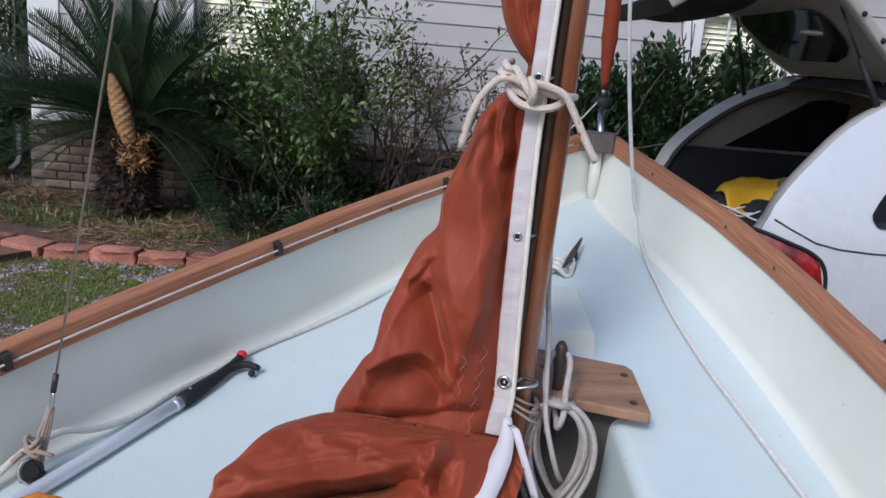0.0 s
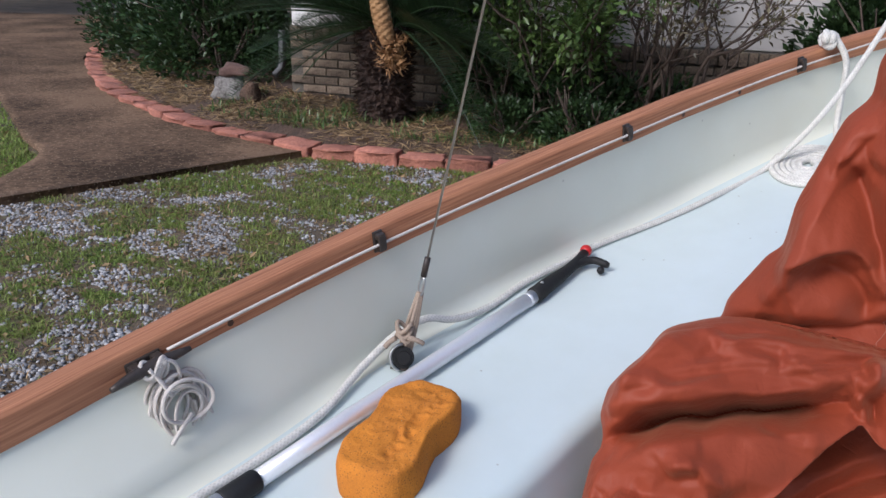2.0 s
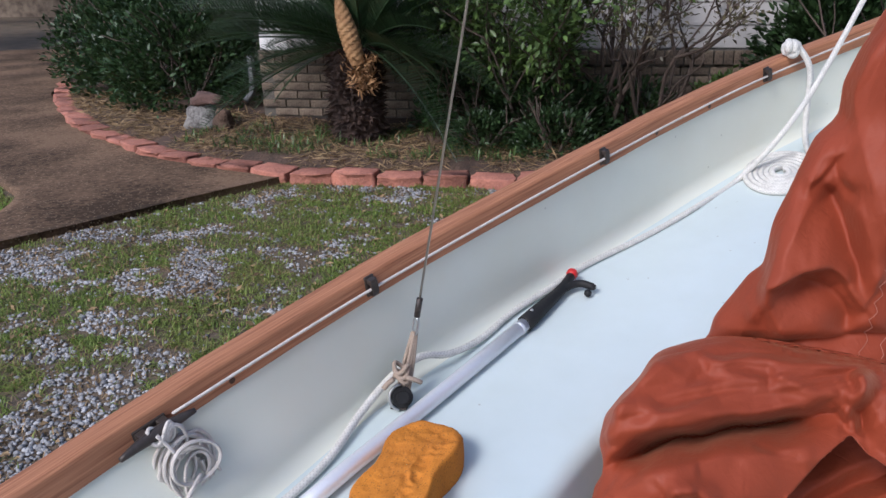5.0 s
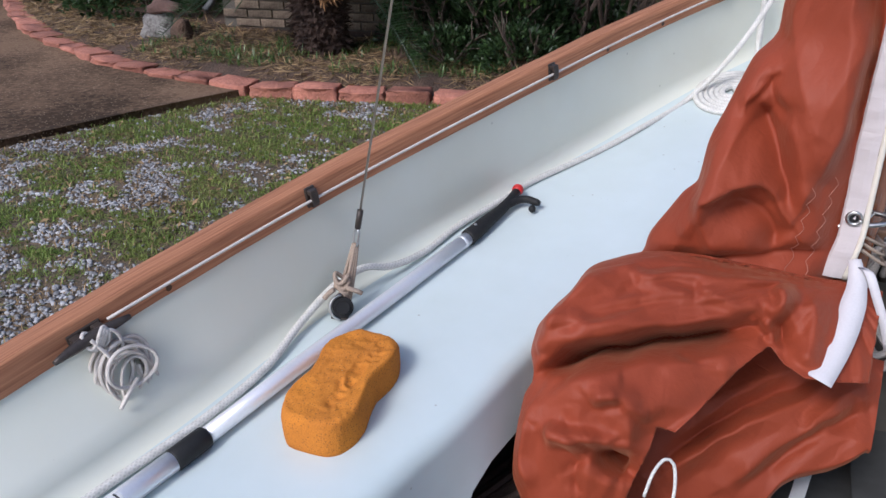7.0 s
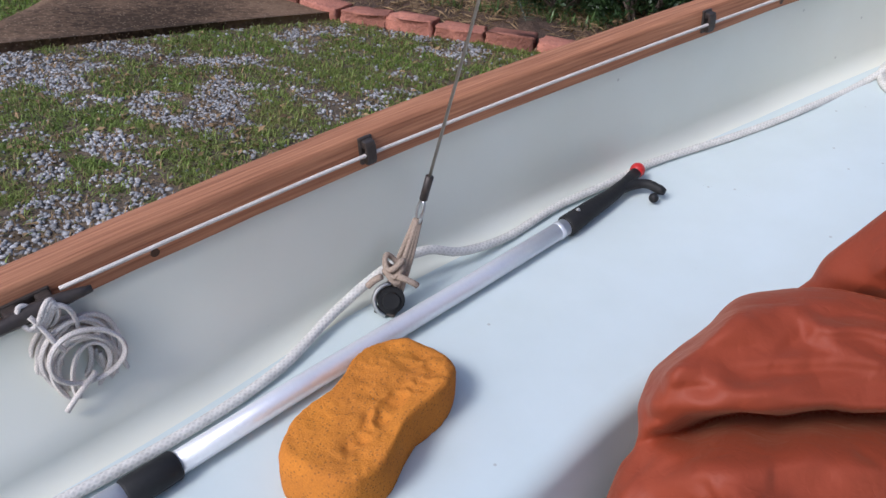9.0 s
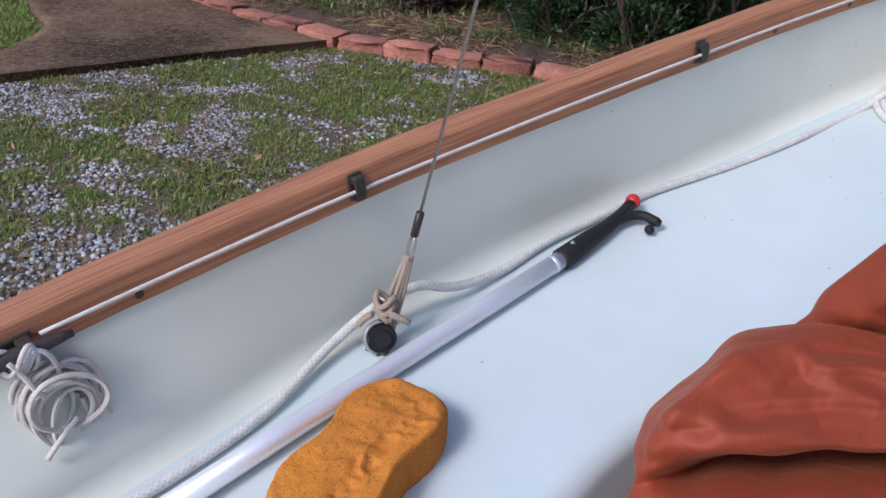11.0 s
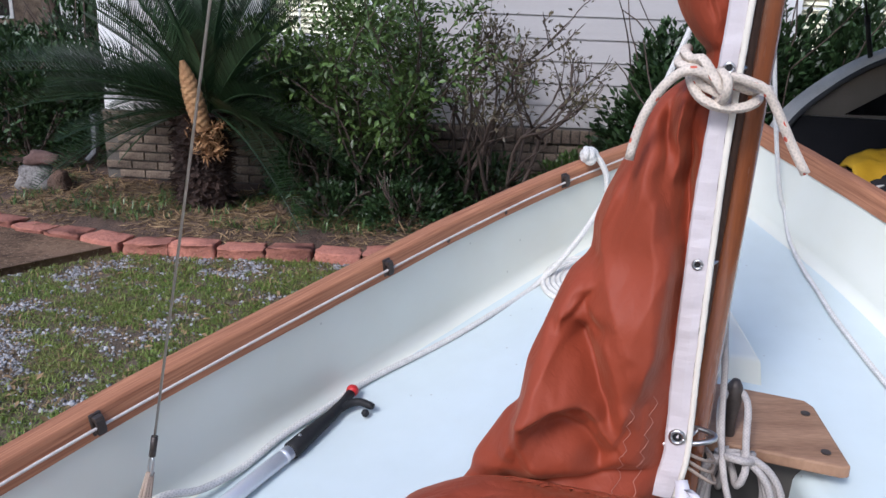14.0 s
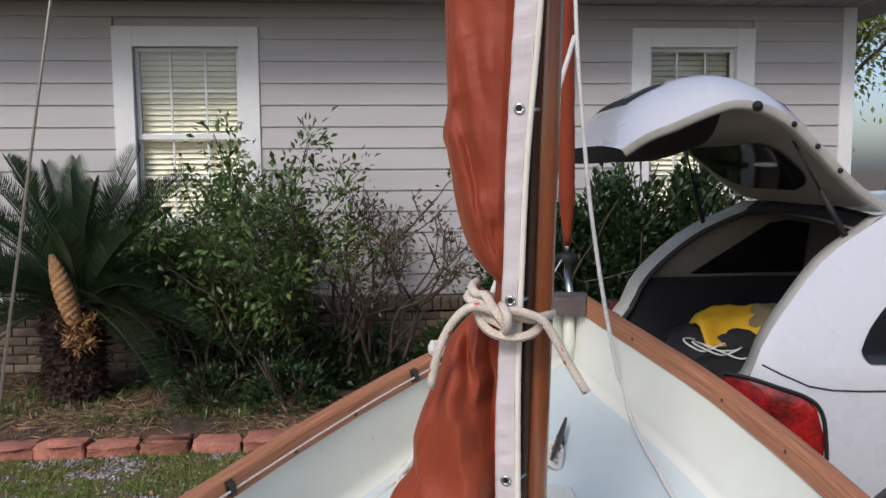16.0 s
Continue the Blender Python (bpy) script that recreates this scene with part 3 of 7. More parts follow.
for q in ((4, 5, 6, 7), (0, 4, 7, 3)[::-1], (1, 2, 6, 5), (0, 1, 5, 4), (2, 3, 7, 6)):
    bm.faces.new([bv[i] for i in q])
bmesh.ops.recalc_face_normals(bm, faces=bm.faces)
bmesh.ops.bevel(bm, geom=[e for e in bm.edges if all(x.co.z > 0.75 for x in e.verts) and not e.is_boundary], offset=0.010, segments=3, profile=0.5, affect="EDGES")
for q in bm.faces:
    q.smooth = True
part("mast_box", bm, WALLGEL, boat, "raised cream moulded box ahead of the mast")

# belaying plank across the front of the well, with a pin
bm = bmesh.new()
zt = 0.742
outline = [(0.12, -0.14), (0.115, 0.262), (0.122, 0.275), (0.30, 0.222), (0.318, 0.205), (0.33, -0.10)]
lo = [bm.verts.new(W(s, h, zt - 0.024 + 0.12 * (s - 0.115))) for s, h in outline]
hi = [bm.verts.new(W(s, h, zt + 0.12 * (s - 0.115))) for s, h in outline]
bm.faces.new(hi)
bm.faces.new(lo[::-1])
for i in range(len(outline)):
    j = (i + 1) % len(outline)
    bm.faces.new((lo[i], lo[j], hi[j], hi[i]))
bmesh.ops.recalc_face_normals(bm, faces=bm.faces)
bmesh.ops.bevel(bm, geom=list(bm.edges), offset=0.004, segments=2, profile=0.5, affect="EDGES")
plank = part("belaying_plank", bm, OAK, boat, "weathered wooden belaying plank with bolt holes")
for s, h in ((0.150, 0.235), (0.268, 0.205), (0.24, 0.02)):
    bm = bmesh.new()
    bmesh.ops.create_cone(bm, cap_ends=True, segments=14, radius1=0.009, radius2=0.009, depth=0.003, matrix=Matrix.Translation(W(s, h, zt + 0.12 * (s - 0.115) + 0.0005)))
    part("bolt", bm, BRONZE, plank)
pz = zt + 0.004
rod("belaying_pin", [W(0.149, 0.066, pz - 0.12), W(0.149, 0.066, pz - 0.03), W(0.149, 0.066, pz), W(0.149, 0.066, pz + 0.03), W(0.149, 0.066, pz + 0.07), W(0.149, 0.066, pz + 0.10), W(0.149, 0.066, pz + 0.112)],
    [0.009, 0.010, 0.011, 0.011, 0.015, 0.014, 0.007], BRONZE, plank, "dark wooden belaying pin")

# shroud anchor on the deck
m = Matrix.Translation(W(-0.41, -0.846, deck_z(-0.41, -.84) + 0.002)) @ Matrix.Rotation(-HEAD + 0.3, 4, "Z")
bm = bmesh.new()
slab(bm, -0.016, 0.016, -0.022, 0.022, 0.0, 0.005, m, 0.003)
base = part("deck_eye", bm, BRONZE, boat, "black deck eye for the shroud")
hub = Matrix.Translation(W(-0.418, -0.838, deck_z(-0.41, -.84) + 0.024)) @ Vector((0.38, -0.86, 0.32)).to_track_quat("Z", "Y").to_matrix().to_4x4()
bm = bmesh.new()
bmesh.ops.create_cone(bm, cap_ends=True, segments=24, radius1=0.020, radius2=0.020, depth=0.014, matrix=hub)
bmesh.ops.bevel(bm, geom=list(bm.edges), offset=0.002, segments=2, affect="EDGES")
part("eye_block", bm, BLACK, base, "round black plastic sheave")
for z in (-0.010, 0.010):
    bm = bmesh.new()
    bmesh.ops.create_cone(bm, cap_ends=True, segments=18, radius1=0.013, radius2=0.012, depth=0.003, matrix=hub @ Matrix.Translation((0, 0, z)))
    part("cheek", bm, BLACK, base)
rod("eye_loop", [tuple(hub @ Vector((0.024 * math.cos(a), 0.024 * math.sin(a), 0.002))) for a in np.linspace(1.6, 4.4, 14)], 0.0035, STEEL, base)


# ---- mast, stays and sails ----
def mast_h(z):
    return 0.002 + 0.030 * (z - 0.84)


mast = thing("mast", "varnished wooden mast stepped in the footwell", "mast", W(0.03, 0.0, 0.21))
rod("spar", [W(0.03, mast_h(z), z) for z in np.linspace(0.21, 4.8, 24)], [0.0275 - 0.0016 * max(0, z - 1) for z in np.linspace(0.21, 4.8, 24)], VARNISH, mast, seg=24)
rod("sail_track", [W(-0.010, mast_h(z) - 0.012, z) for z in np.linspace(0.80, 4.5, 20)], 0.0095, TRACK, mast, "dark metal sail track", seg=6)
m = Matrix.Translation(W(0.005, mast_h(0.80), 0.80)) @ Matrix.Rotation(-HEAD, 4, "Z")
rod("tack_shackle", [tuple(m @ Vector((-0.035 + 0.075 * math.sin(a), -0.02 - 0.035 * math.cos(a) * 0.6, 0.0 + 0.02 * math.sin(a * 0.7)))) for a in np.linspace(-0.3, 3.2, 18)], 0.0045, STEEL, mast, "stainless tack shackle")
bm = bmesh.new()
slab(bm, -0.04, -0.015, -0.045, -0.03, -0.05, 0.03, m, 0.003)
part("gooseneck_plate", bm, STEEL, mast)
for k in range(3):
    rope("tack_lashing", [W(-0.035, -0.03, 0.80 - 0.01 * k), W(-0.02, 0.02 + 0.012 * k, 0.775 - 0.02 * k), W(0.04, 0.045, 0.745 - 0.012 * k), W(0.07, 0.03, 0.75)], 0.003, ROPEO, mast, "frayed tack lashing")

shroud = thing("shroud", "thin steel wire shroud lashed down to the deck with old line", "rigging", W(-0.41, -0.846, 0.60))
top = np.array(W(0.03, 0.10, 5.6))
c0 = np.array((-0.865, -0.088, 0.800))
d0 = np.array((0.100, -0.005, 0.545))
d0 = d0 / np.linalg.norm(d0)
rod("wire", [tuple(c0 + d0 * t) for t in (0, 1, 2, 3.2)], 0.0022, WIRE, shroud, seg=8)
rod("crimp", [tuple(c0 - d0 * 0.035), tuple(c0 + d0 * 0.002)], 0.0058, BRONZE, shroud, "dark crimp sleeve", seg=10)
e0 = np.array(W(-0.41, -0.842, 0.625))
rod("thimble", [tuple(c0 - d0 * (0.035 + 0.02 * (1 - math.cos(a))) + np.array((0.7, -0.7, 0)) * 0.008 * math.sin(a)) for a in np.linspace(0, 2 * math.pi, 16)], 0.0025, STEEL, shroud, seg=6)
for k in range(5):
    o = np.array((0.0042 * (k - 2), 0.005 * math.sin(k * 2.1), 0))
    rope("lashing", [tuple(c0 - d0 * 0.068 + o * 0.4), tuple((c0 - d0 * 0.07) * 0.5 + e0 * 0.5 + o), tuple(e0 + o * 1.2)], 0.0036, ROPEO, shroud, "tan lashing line")
for k in range(3):
    cz = e0 + np.array((0, 0, 0.035 + 0.010 * k))
    rope("lashing_turn", [tuple(cz + np.array((0.013 * math.cos(a), 0.012 * math.sin(a), 0.007 * math.sin(2 * a + k)))) for a in np.linspace(0, 6.6, 16)], 0.0040, ROPEO, shroud)
rope("lashing_end", [tuple(e0 + np.array((0.01, -0.01, 0.04))), tuple(e0 + np.array((0.026, -0.006, 0.034))), tuple(e0 + np.array((0.036, 0.0, 0.026)))], 0.0048, ROPEO, shroud)
rope("lashing_end", [tuple(e0 + np.array((-0.01, -0.02, 0.04))), tuple(e0 + np.array((-0.020, -0.022, 0.032))), tuple(e0 + np.array((-0.028, -0.026, 0.022)))], 0.0048, ROPEO, shroud)


# sail
def ridge(x):
    """A rounded crest with a sharp valley, period 1, from -1 to 1."""
    return 1 - 2 * abs(math.sin(math.pi * x)) ** 0.7


def creases(x, y, z):
    """Flat facets parted by sharp lines, about 0 to 0.5."""
    d, _p = noise.voronoi(Vector((x, y, z)))
    return min(0.5, d[1] - d[0])


def grid_normals(p, wrap):
    if wrap:
        du = np.roll(p, -1, 1) - np.roll(p, 1, 1)
    else:
        du = np.gradient(p, axis=1)
    n = np.cross(du, np.gradient(p, axis=0))
    return n / (np.linalg.norm(n, axis=2)[..., None] + 1e-12)


def pleats(P, folds, gain=1.1):
    """Relief of folded cloth at plane points P, in metres. Each fold is a line with its height, its reach to either hand, and its points, in mm."""
    out = np.zeros(len(P))
    for height, left, right, *pts in folds:
        q = np.array(pts, float).reshape(-1, 2) / 1000
        q = spline(np.c_[q, np.zeros(len(q))], 0.012)[:, :2]
        seg = np.diff(q, axis=0)
        ln = np.linalg.norm(seg, axis=1)
        run, total = np.r_[0, np.cumsum(ln)], ln.sum()
        best, side, along = np.full(len(P), 9.0), np.zeros(len(P)), np.zeros(len(P))
        for k in range(len(seg)):
            r = P - q[k]
            t = np.clip((r @ seg[k]) / ln[k] ** 2, 0, 1)
            e = r - t[:, None] * seg[k]
            d = np.linalg.norm(e, axis=1)
            near = d < best
            best = np.where(near, d, best)
            side = np.where(near, seg[k][0] * r[:, 1] - seg[k][1] * r[:, 0], side)
            along = np.where(near, (run[k] + t * ln[k]) / total, along)
        wide = np.where(side > 0, left, right) / 1000
        ends = np.clip(np.minimum(along, 1 - along) / 0.22, 0, 1)
        ends = 0.25 + 0.75 * ends * ends * (3 - 2 * ends)
        t = np.clip(1 - (np.sqrt(best ** 2 + 0.0016 ** 2) - 0.0016) / (2.3 * wide), 0, 1)
        out += gain * height / 1000 * ends * t * (0.45 + 0.55 * t)
    return out


def fan(P, at, folds, depth, seed):
    """Straight-sided creases that run out from a gathered point: deeper and wider away from it, with flat cloth between."""
    out = np.zeros(len(P))
    for i, (x, y) in enumerate(P):
        dx, dy = x - at[0], y - at[1]
        r, a = math.hypot(dx, dy), math.atan2(dy, dx) % (2 * math.pi)
        for n, k in ((folds, 1.0), (folds * 2.3, 0.28)):
            u = a * n + 0.9 * lumps(x * 5, y * 5, seed + n, 1.0) + 1.7 * lumps(math.cos(a), math.sin(a), seed, 2.0) + 1.2 * r * lumps(a * 3, r * 4, seed, 1.0)
            tri = abs(2 * (u - math.floor(u)) - 1)
            fade = max(0.0, 0.45 + 1.4 * lumps(x * 7 + n, y * 7, seed + 3, 1.0))
            out[i] += depth * k * min(1.0, r / 0.16) * min(1.2, fade) * (tri - 0.5)
        # short slanting puckers
        b = 0.8 * lumps(x, y, seed + 7, 4.0)
        u = (x * math.cos(0.9 + b) + y * math.sin(0.9 + b)) * 15 + 1.1 * lumps(x, y, seed, 9)
        out[i] += 0.16 * depth * max(0.0, lumps(x, y, seed + 11, 8) + 0.05) * 2 * (abs(2 * (u - math.floor(u)) - 1) - 0.5)
    return out


def eased(r):
    """A relief grid with its finest steps smoothed away."""
    for axis in (0, 1):
        q = np.moveaxis(np.pad(r, 1, mode="edge"), axis, 0)
        q = (q[:-2] + 2 * q[1:-1] + q[2:]) / 4
        r = np.moveaxis(q[:, 1:-1], 0, axis)
    return r


def waver(P, z):
    """The points, shifted a little, so that folds do not run quite true."""
    return P + np.array([(0.007 * lumps(x, y, z, 22), 0.007 * lumps(x, y, z + 5, 22)) for x, y in P])


def sheet_mesh(name, x, wrap, flip, material):
    """The sheet as a mesh, with a few fine creases."""
    n = grid_normals(x, wrap)
    for i in range(x.shape[0]):
        for j in range(x.shape[1]):
            p = x[i, j]
            q = Vector(p) + Vector((lumps(*p, 5.0), lumps(p[1], p[2], p[0], 5.0), lumps(p[2], p[0], p[1], 5.0))) * 0.05
            x[i, j] += n[i, j] * 0.0018 * (0.25 - creases(q.x * 14, q.y * 14, q.z * 18))
    v, f = loft([[tuple(p) for p in row] for row in x], closed=wrap)
    return mesh_from(name, v, [q[::-1] for q in f] if flip else f, material)


def hung_cloth(z0, z1, rows, left, right, lean, belly, folds, hub, spread_n, depth, seed, n=120, gain=1.1):
    """Cloth hanging against the mast, gathered at a tie: a closed body whose aft face carries the folds."""
    zs, us = np.linspace(z0, z1, rows), np.linspace(0, 1, n) ** 1.25
    hh = np.array([[left(z) + (right(z) - left(z)) * u for u in us] for z in zs])
    zz = np.repeat(zs[:, None], n, 1)
    P = np.c_[hh.ravel(), zz.ravel()]
    relief = (pleats(waver(P, 3.0), folds, gain) + fan(P, hub, spread_n, depth, seed)).reshape(hh.shape)
    relief = eased(relief)
    out = []
    for i, z in enumerate(zs):
        row, wide = [], right(z) - left(z)
        for j, u in enumerate(us):
            rim = max(0.0, 1 - u * wide / 0.035)
            s = lean(z) * (1 - u) - 0.036 * u + 0.030 * max(0.0, 1 - (1 - u) * wide / 0.045) - belly(z) * math.sin(math.pi * min(1, u * 0.9 + 0.05)) + 0.030 * (1 - math.sqrt(1 - rim * rim))
            s -= relief[i, j] * min(1.0, u * wide / 0.02, max(0.0, (1 - u) * wide - 0.012) / 0.03) + 0.0025 * lumps(hh[i, j], z, 0.0, 12)
            row.append(W(s, hh[i, j], z))
        for k in range(1, 24):
            u = 1 - k / 24
            row.append(W(lean(z) * (1 - u) + 0.02 * u + 0.034 + 0.5 * belly(z) * math.sin(math.pi * u), left(z) + wide * u, z))
        out.append(row)
    return np.array(out)


sail = thing("mainsail", "tan-red mainsail gathered against the mast and heaped in the footwell", "sail", W(-0.1, -0.1, 0.22))
DRAPE = [
    (-34, 12, 20, -58, 1357, -53, 1252, -41, 1129, -28, 1030, -28, 941),
    (24, 9, 50, -116, 1362, -87, 1248, -57, 1126, -66, 1036, -69, 968, -94, 883),
    (14, 8, 8, -73, 1407, -75, 1324, -72, 1228),
    (-16, 8, 10, -96, 1384, -96, 1311, -80, 1216, -51, 1127),
    (10, 35, 12, -163, 1272, -177, 1137, -151, 1079, -121, 993),
    (-16, 14, 22, -202, 1066, -174, 1007, -138, 990),
    (16, 40, 14, -253, 1041, -230, 1027, -209, 1013),
    (-34, 16, 26, -218, 1023, -173, 961, -136, 875, -111, 821),
    (12, 14, 30, -221, 998, -240, 902, -257, 827),
    (18, 30, 6, -264, 862, -227, 879, -181, 895, -142, 862, -115, 820),
    (-22, 14, 16, -236, 843, -183, 842, -145, 802, -135, 755),
    (10, 25, 10, -266, 898, -257, 839, -218, 750),
    (12, 14, 20, -292, 771, -261, 851, -270, 909),
    (-14, 10, 14, -9, 922, -19, 851, -25, 779),
    (-16, 14, 14, -338, 718, -241, 735, -146, 747, -43, 757),
]
UPPER = [
    (18, 14, 20, -125, 1714, -98, 1646, -70, 1555, -43, 1473),
    (-20, 10, 12, -107, 1728, -84, 1637, -56, 1528, -33, 1464),
    (12, 10, 25, -110, 1887, -111, 1799, -121, 1719),
    (15, 12, 15, -70, 1610, -47, 1528, -29, 1464),
    (-14, 10, 14, -47, 1564, -33, 1510, -22, 1455),
    (10, 20, 20, -56, 1850, -65, 1727, -58, 1619),
    (8, 6, 20, -127, 1708, -112, 1699, -88, 1705),
    (14, 12, 25, -120, 2480, -100, 2200, -112, 1960),
]
edge_l = curve([0.58, 0.69, 0.72, 0.745, 0.80, 0.84, 0.868, 0.935, 0.99, 1.04, 1.07, 1.105, 1.115, 1.155, 1.21, 1.255, 1.295, 1.335, 1.38, 1.41],
               [-0.39, -0.372, -0.357, -0.353, -0.325, -0.303, -0.281, -0.275, -0.258, -0.243, -0.233, -0.206, -0.202, -0.201, -0.187, -0.168, -0.152, -0.140, -0.105, -0.070])
lean_l = curve([0.58, 0.72, 0.865, 0.99, 1.113, 1.4], [-0.13, -0.13, -0.12, -0.08, 0.0, 0.01])
belly_l = curve([0.58, 0.75, 0.95, 1.15, 1.3, 1.41], [0.065, 0.070, 0.055, 0.040, 0.025, 0.010])
x = hung_cloth(1.41, 0.58, 190, edge_l, lambda z: -0.022 + 0.02 * (z - 1), lean_l, belly_l, DRAPE, (-0.045, 1.43), 2.8, 0.016, 3, gain=2.0)
drape = part("lower_drape", sheet_mesh("lower_drape", x, True, False, TAN), None, sail, "creased tan-red sailcloth hanging from the tie")
edge_u = curve([1.39, 1.443, 1.462, 1.50, 1.54, 1.605, 1.67, 1.695, 1.713, 1.75, 1.913, 2.1, 2.6], [-0.062, -0.055, -0.072, -0.099, -0.115, -0.128, -0.140, -0.146, -0.144, -0.138, -0.141, -0.150, -0.15])
x = hung_cloth(2.6, 1.39, 220, edge_u, lambda z: -0.008 + 0.035 * (z - 1.1), curve([1.39, 2.6], [0.015, 0.015]), curve([1.39, 1.5, 1.6, 2.6], [0.006, 0.022, 0.030, 0.030]), UPPER, (-0.02, 1.40), 4.5, 0.012, 12, 80)
part("upper_cloth", sheet_mesh("upper_cloth", x, True, False, TAN), None, sail, "bundled tan-red sailcloth above the tie")

# heap of cloth spilling from the tack into the well; p runs to the right, q up its sloping face, w out of it
ROLLS = [
    (22, 6, 50, -96, 53, -67, 44, 19, 62, 136, 82),
    (16, 6, 30, -54, 87, -21, 97, 47, 89, 166, 102),
    (20, 50, 60, -117, 49, -150, -2, -173, -52, -176, -123),
    (-85, 6, 20, -193, -162, -133, -106, -68, -69, 6, -39, 96, 0),
    (18, 50, 6, -170, -126, -122, -87, -49, -50, 41, -16, 115, 25),
    (20, 14, 55, -176, -191, -139, -134, -89, -104, -24, -77, 50, -46),
]
EDGES = [
    (8, 30, 5, -4, -76, 51, -80, 104, -78),
    (15, 6, 40, -157, -234, -104, -229, -55, -225),
    (-30, 30, 5, -74, -251, -55, -265, -20, -277),
    (15, 5, 40, -75, -255, -56, -270, -23, -283),
    (20, 12, 40, -39, -156, -23, -199, -19, -251),
    (10, 20, 6, -82, -178, -69, -165, -43, -160),
]
POCKET = [
    (20, 10, 20, 136, 80, 152, 56, 128, 24),
    (-30, 10, 20, 129, 20, 151, 17, 168, -20),
    (20, 20, 6, 121, 17, 142, 0, 152, -23),
    (25, 30, 20, 180, 79, 198, 55, 203, -9, 190, -45),
    (22, 20, 30, 271, -51, 157, -144, 26, -264),
    (18, 20, 20, 282, -108, 201, -165, 162, -229),
    (10, 15, 8, -86, 51, -45, 29, 20, 29),
    (8, 8, 20, -151, -60, -100, -50, -44, -14),
]


WRINKLES = [
    (14, 30, 26, -149, 37, -172, -25, -183, -102),
    (14, 26, 6, -88, -170, -42, -157, 4, -185),
    (-32, 8, 14, -75, -251, -44, -261, -17, -262),
    (16, 24, 8, -156, -234, -119, -240, -62, -226, -17, -250),
    (-8, 6, 10, 5, -69, 49, -75, 93, -78),
    (18, 20, 8, 146, 81, 151, 41, 126, 14),
    (12, 16, 10, 14, 50, 76, 28, 140, 35),
    (-12, 8, 12, -81, 46, -55, 35, 35, 56),
    (10, 10, 24, -186, -209, -185, -281, -164, -348),
    (8, 8, 14, -172, -62, -105, -49, -8, -29),
    (9, 8, 16, -138, -164, -83, -113, -4, -75),
    (-10, 8, 10, -131, -237, -95, -272, -90, -331),
]
UNDER = [
    (20, 14, 26, 273, -52, 126, -177, 2, -306),
    (-24, 12, 16, 245, -54, 118, -146, 55, -209, 3, -282),
    (22, 10, 30, 307, -79, 209, -173, 124, -283),
    (-18, 14, 14, 311, -104, 235, -165, 160, -270),
    (12, 10, 14, 187, -53, 111, -118, 51, -191),
    (14, 20, 10, 311, -41, 247, -120, 236, -171),
]
# free edge of the upper layer, from the strap down to the left; beyond it the layer below shows
FLAP = np.array([(420, -20), (255, -55), (205, -61), (170, -46), (143, -22), (103, -76), (82, -115), (60, -157), (39, -190), (9, -188), (6, -228), (-7, -276), (-14, -307), (-20, -470), (-20, -800), (420, -800)]) / 1000


def beyond(p, q):
    """Whether a point of the heap's face lies past the free edge."""
    hit = False
    for (x0, y0), (x1, y1) in zip(FLAP, np.roll(FLAP, -1, 0)):
        if (y0 > q) != (y1 > q) and p < x0 + (q - y0) / (y1 - y0) * (x1 - x0):
            hit = not hit
    return hit


def to_edge(p, q):
    """The nearest point of the free edge."""
    best = (9.0, p, q)
    for a, b in zip(FLAP[:-1], FLAP[1:]):
        d = b - a
        t = min(1.0, max(0.0, ((p - a[0]) * d[0] + (q - a[1]) * d[1]) / (d @ d)))
        c = a + t * d
        best = min(best, (math.hypot(p - c[0], q - c[1]), c[0], c[1]))
    return best[1:]


def heap_w(p, q):
    """How far the heap's smooth body stands out."""
    k = max(0.0, min(1.0, (-0.15 - q) / 0.3))
    return 0.075 - 0.55 * max(q, -0.15) - 0.38 * max(0.0, p + 0.10) - 0.10 * k * k


def heap_at(p, q, w):
    return W(-0.25 + 0.51 * q - 0.86 * w, p - 0.25, 0.68 + 0.86 * q + 0.51 * w)


heap_left = curve([-0.56, -0.46, -0.38, -0.334, -0.285, -0.20, -0.168, -0.155, -0.12, -0.088, -0.045, -0.007, 0.036, 0.08, 0.092, 0.104, 0.114],
                  [-0.10, -0.15, -0.185, -0.206, -0.209, -0.208, -0.200, -0.201, -0.217, -0.220, -0.205, -0.186, -0.172, -0.108, -0.080, -0.02, 0.20])
qs = np.r_[np.linspace(0.114, 0.08, 22), np.linspace(0.0775, -0.56, 190)]
us = np.linspace(0, 1, 190) ** 1.2
pp_ = np.array([[heap_left(q) + (0.30 - heap_left(q)) * u for u in us] for q in qs])
P = np.c_[pp_.ravel(), np.repeat(qs, len(us))]
gap = np.full(len(P), 9.0)
for q in np.linspace(0.114, -0.56, 900):
    gap = np.minimum(gap, np.hypot(P[:, 0] - heap_left(q), P[:, 1] - q))
gap = gap.reshape(pp_.shape)
relief = (pleats(waver(P, 8.0), ROLLS + EDGES + POCKET + WRINKLES, 1.9) + fan(P, (0.235, 0.115), 3.4, 0.022, 21)).reshape(pp_.shape)
relief = eased(relief)
gone = np.array([[beyond(p, q) for p in row] for row, q in zip(pp_, qs)])
near = gone.copy()
near[1:-1, 1:-1] = gone[1:-1, 1:-1] & ~(gone[:-2, 1:-1] & gone[2:, 1:-1] & gone[1:-1, :-2] & gone[1:-1, 2:] & gone[:-2, :-2] & gone[2:, 2:] & gone[:-2, 2:] & gone[2:, :-2])
x = []
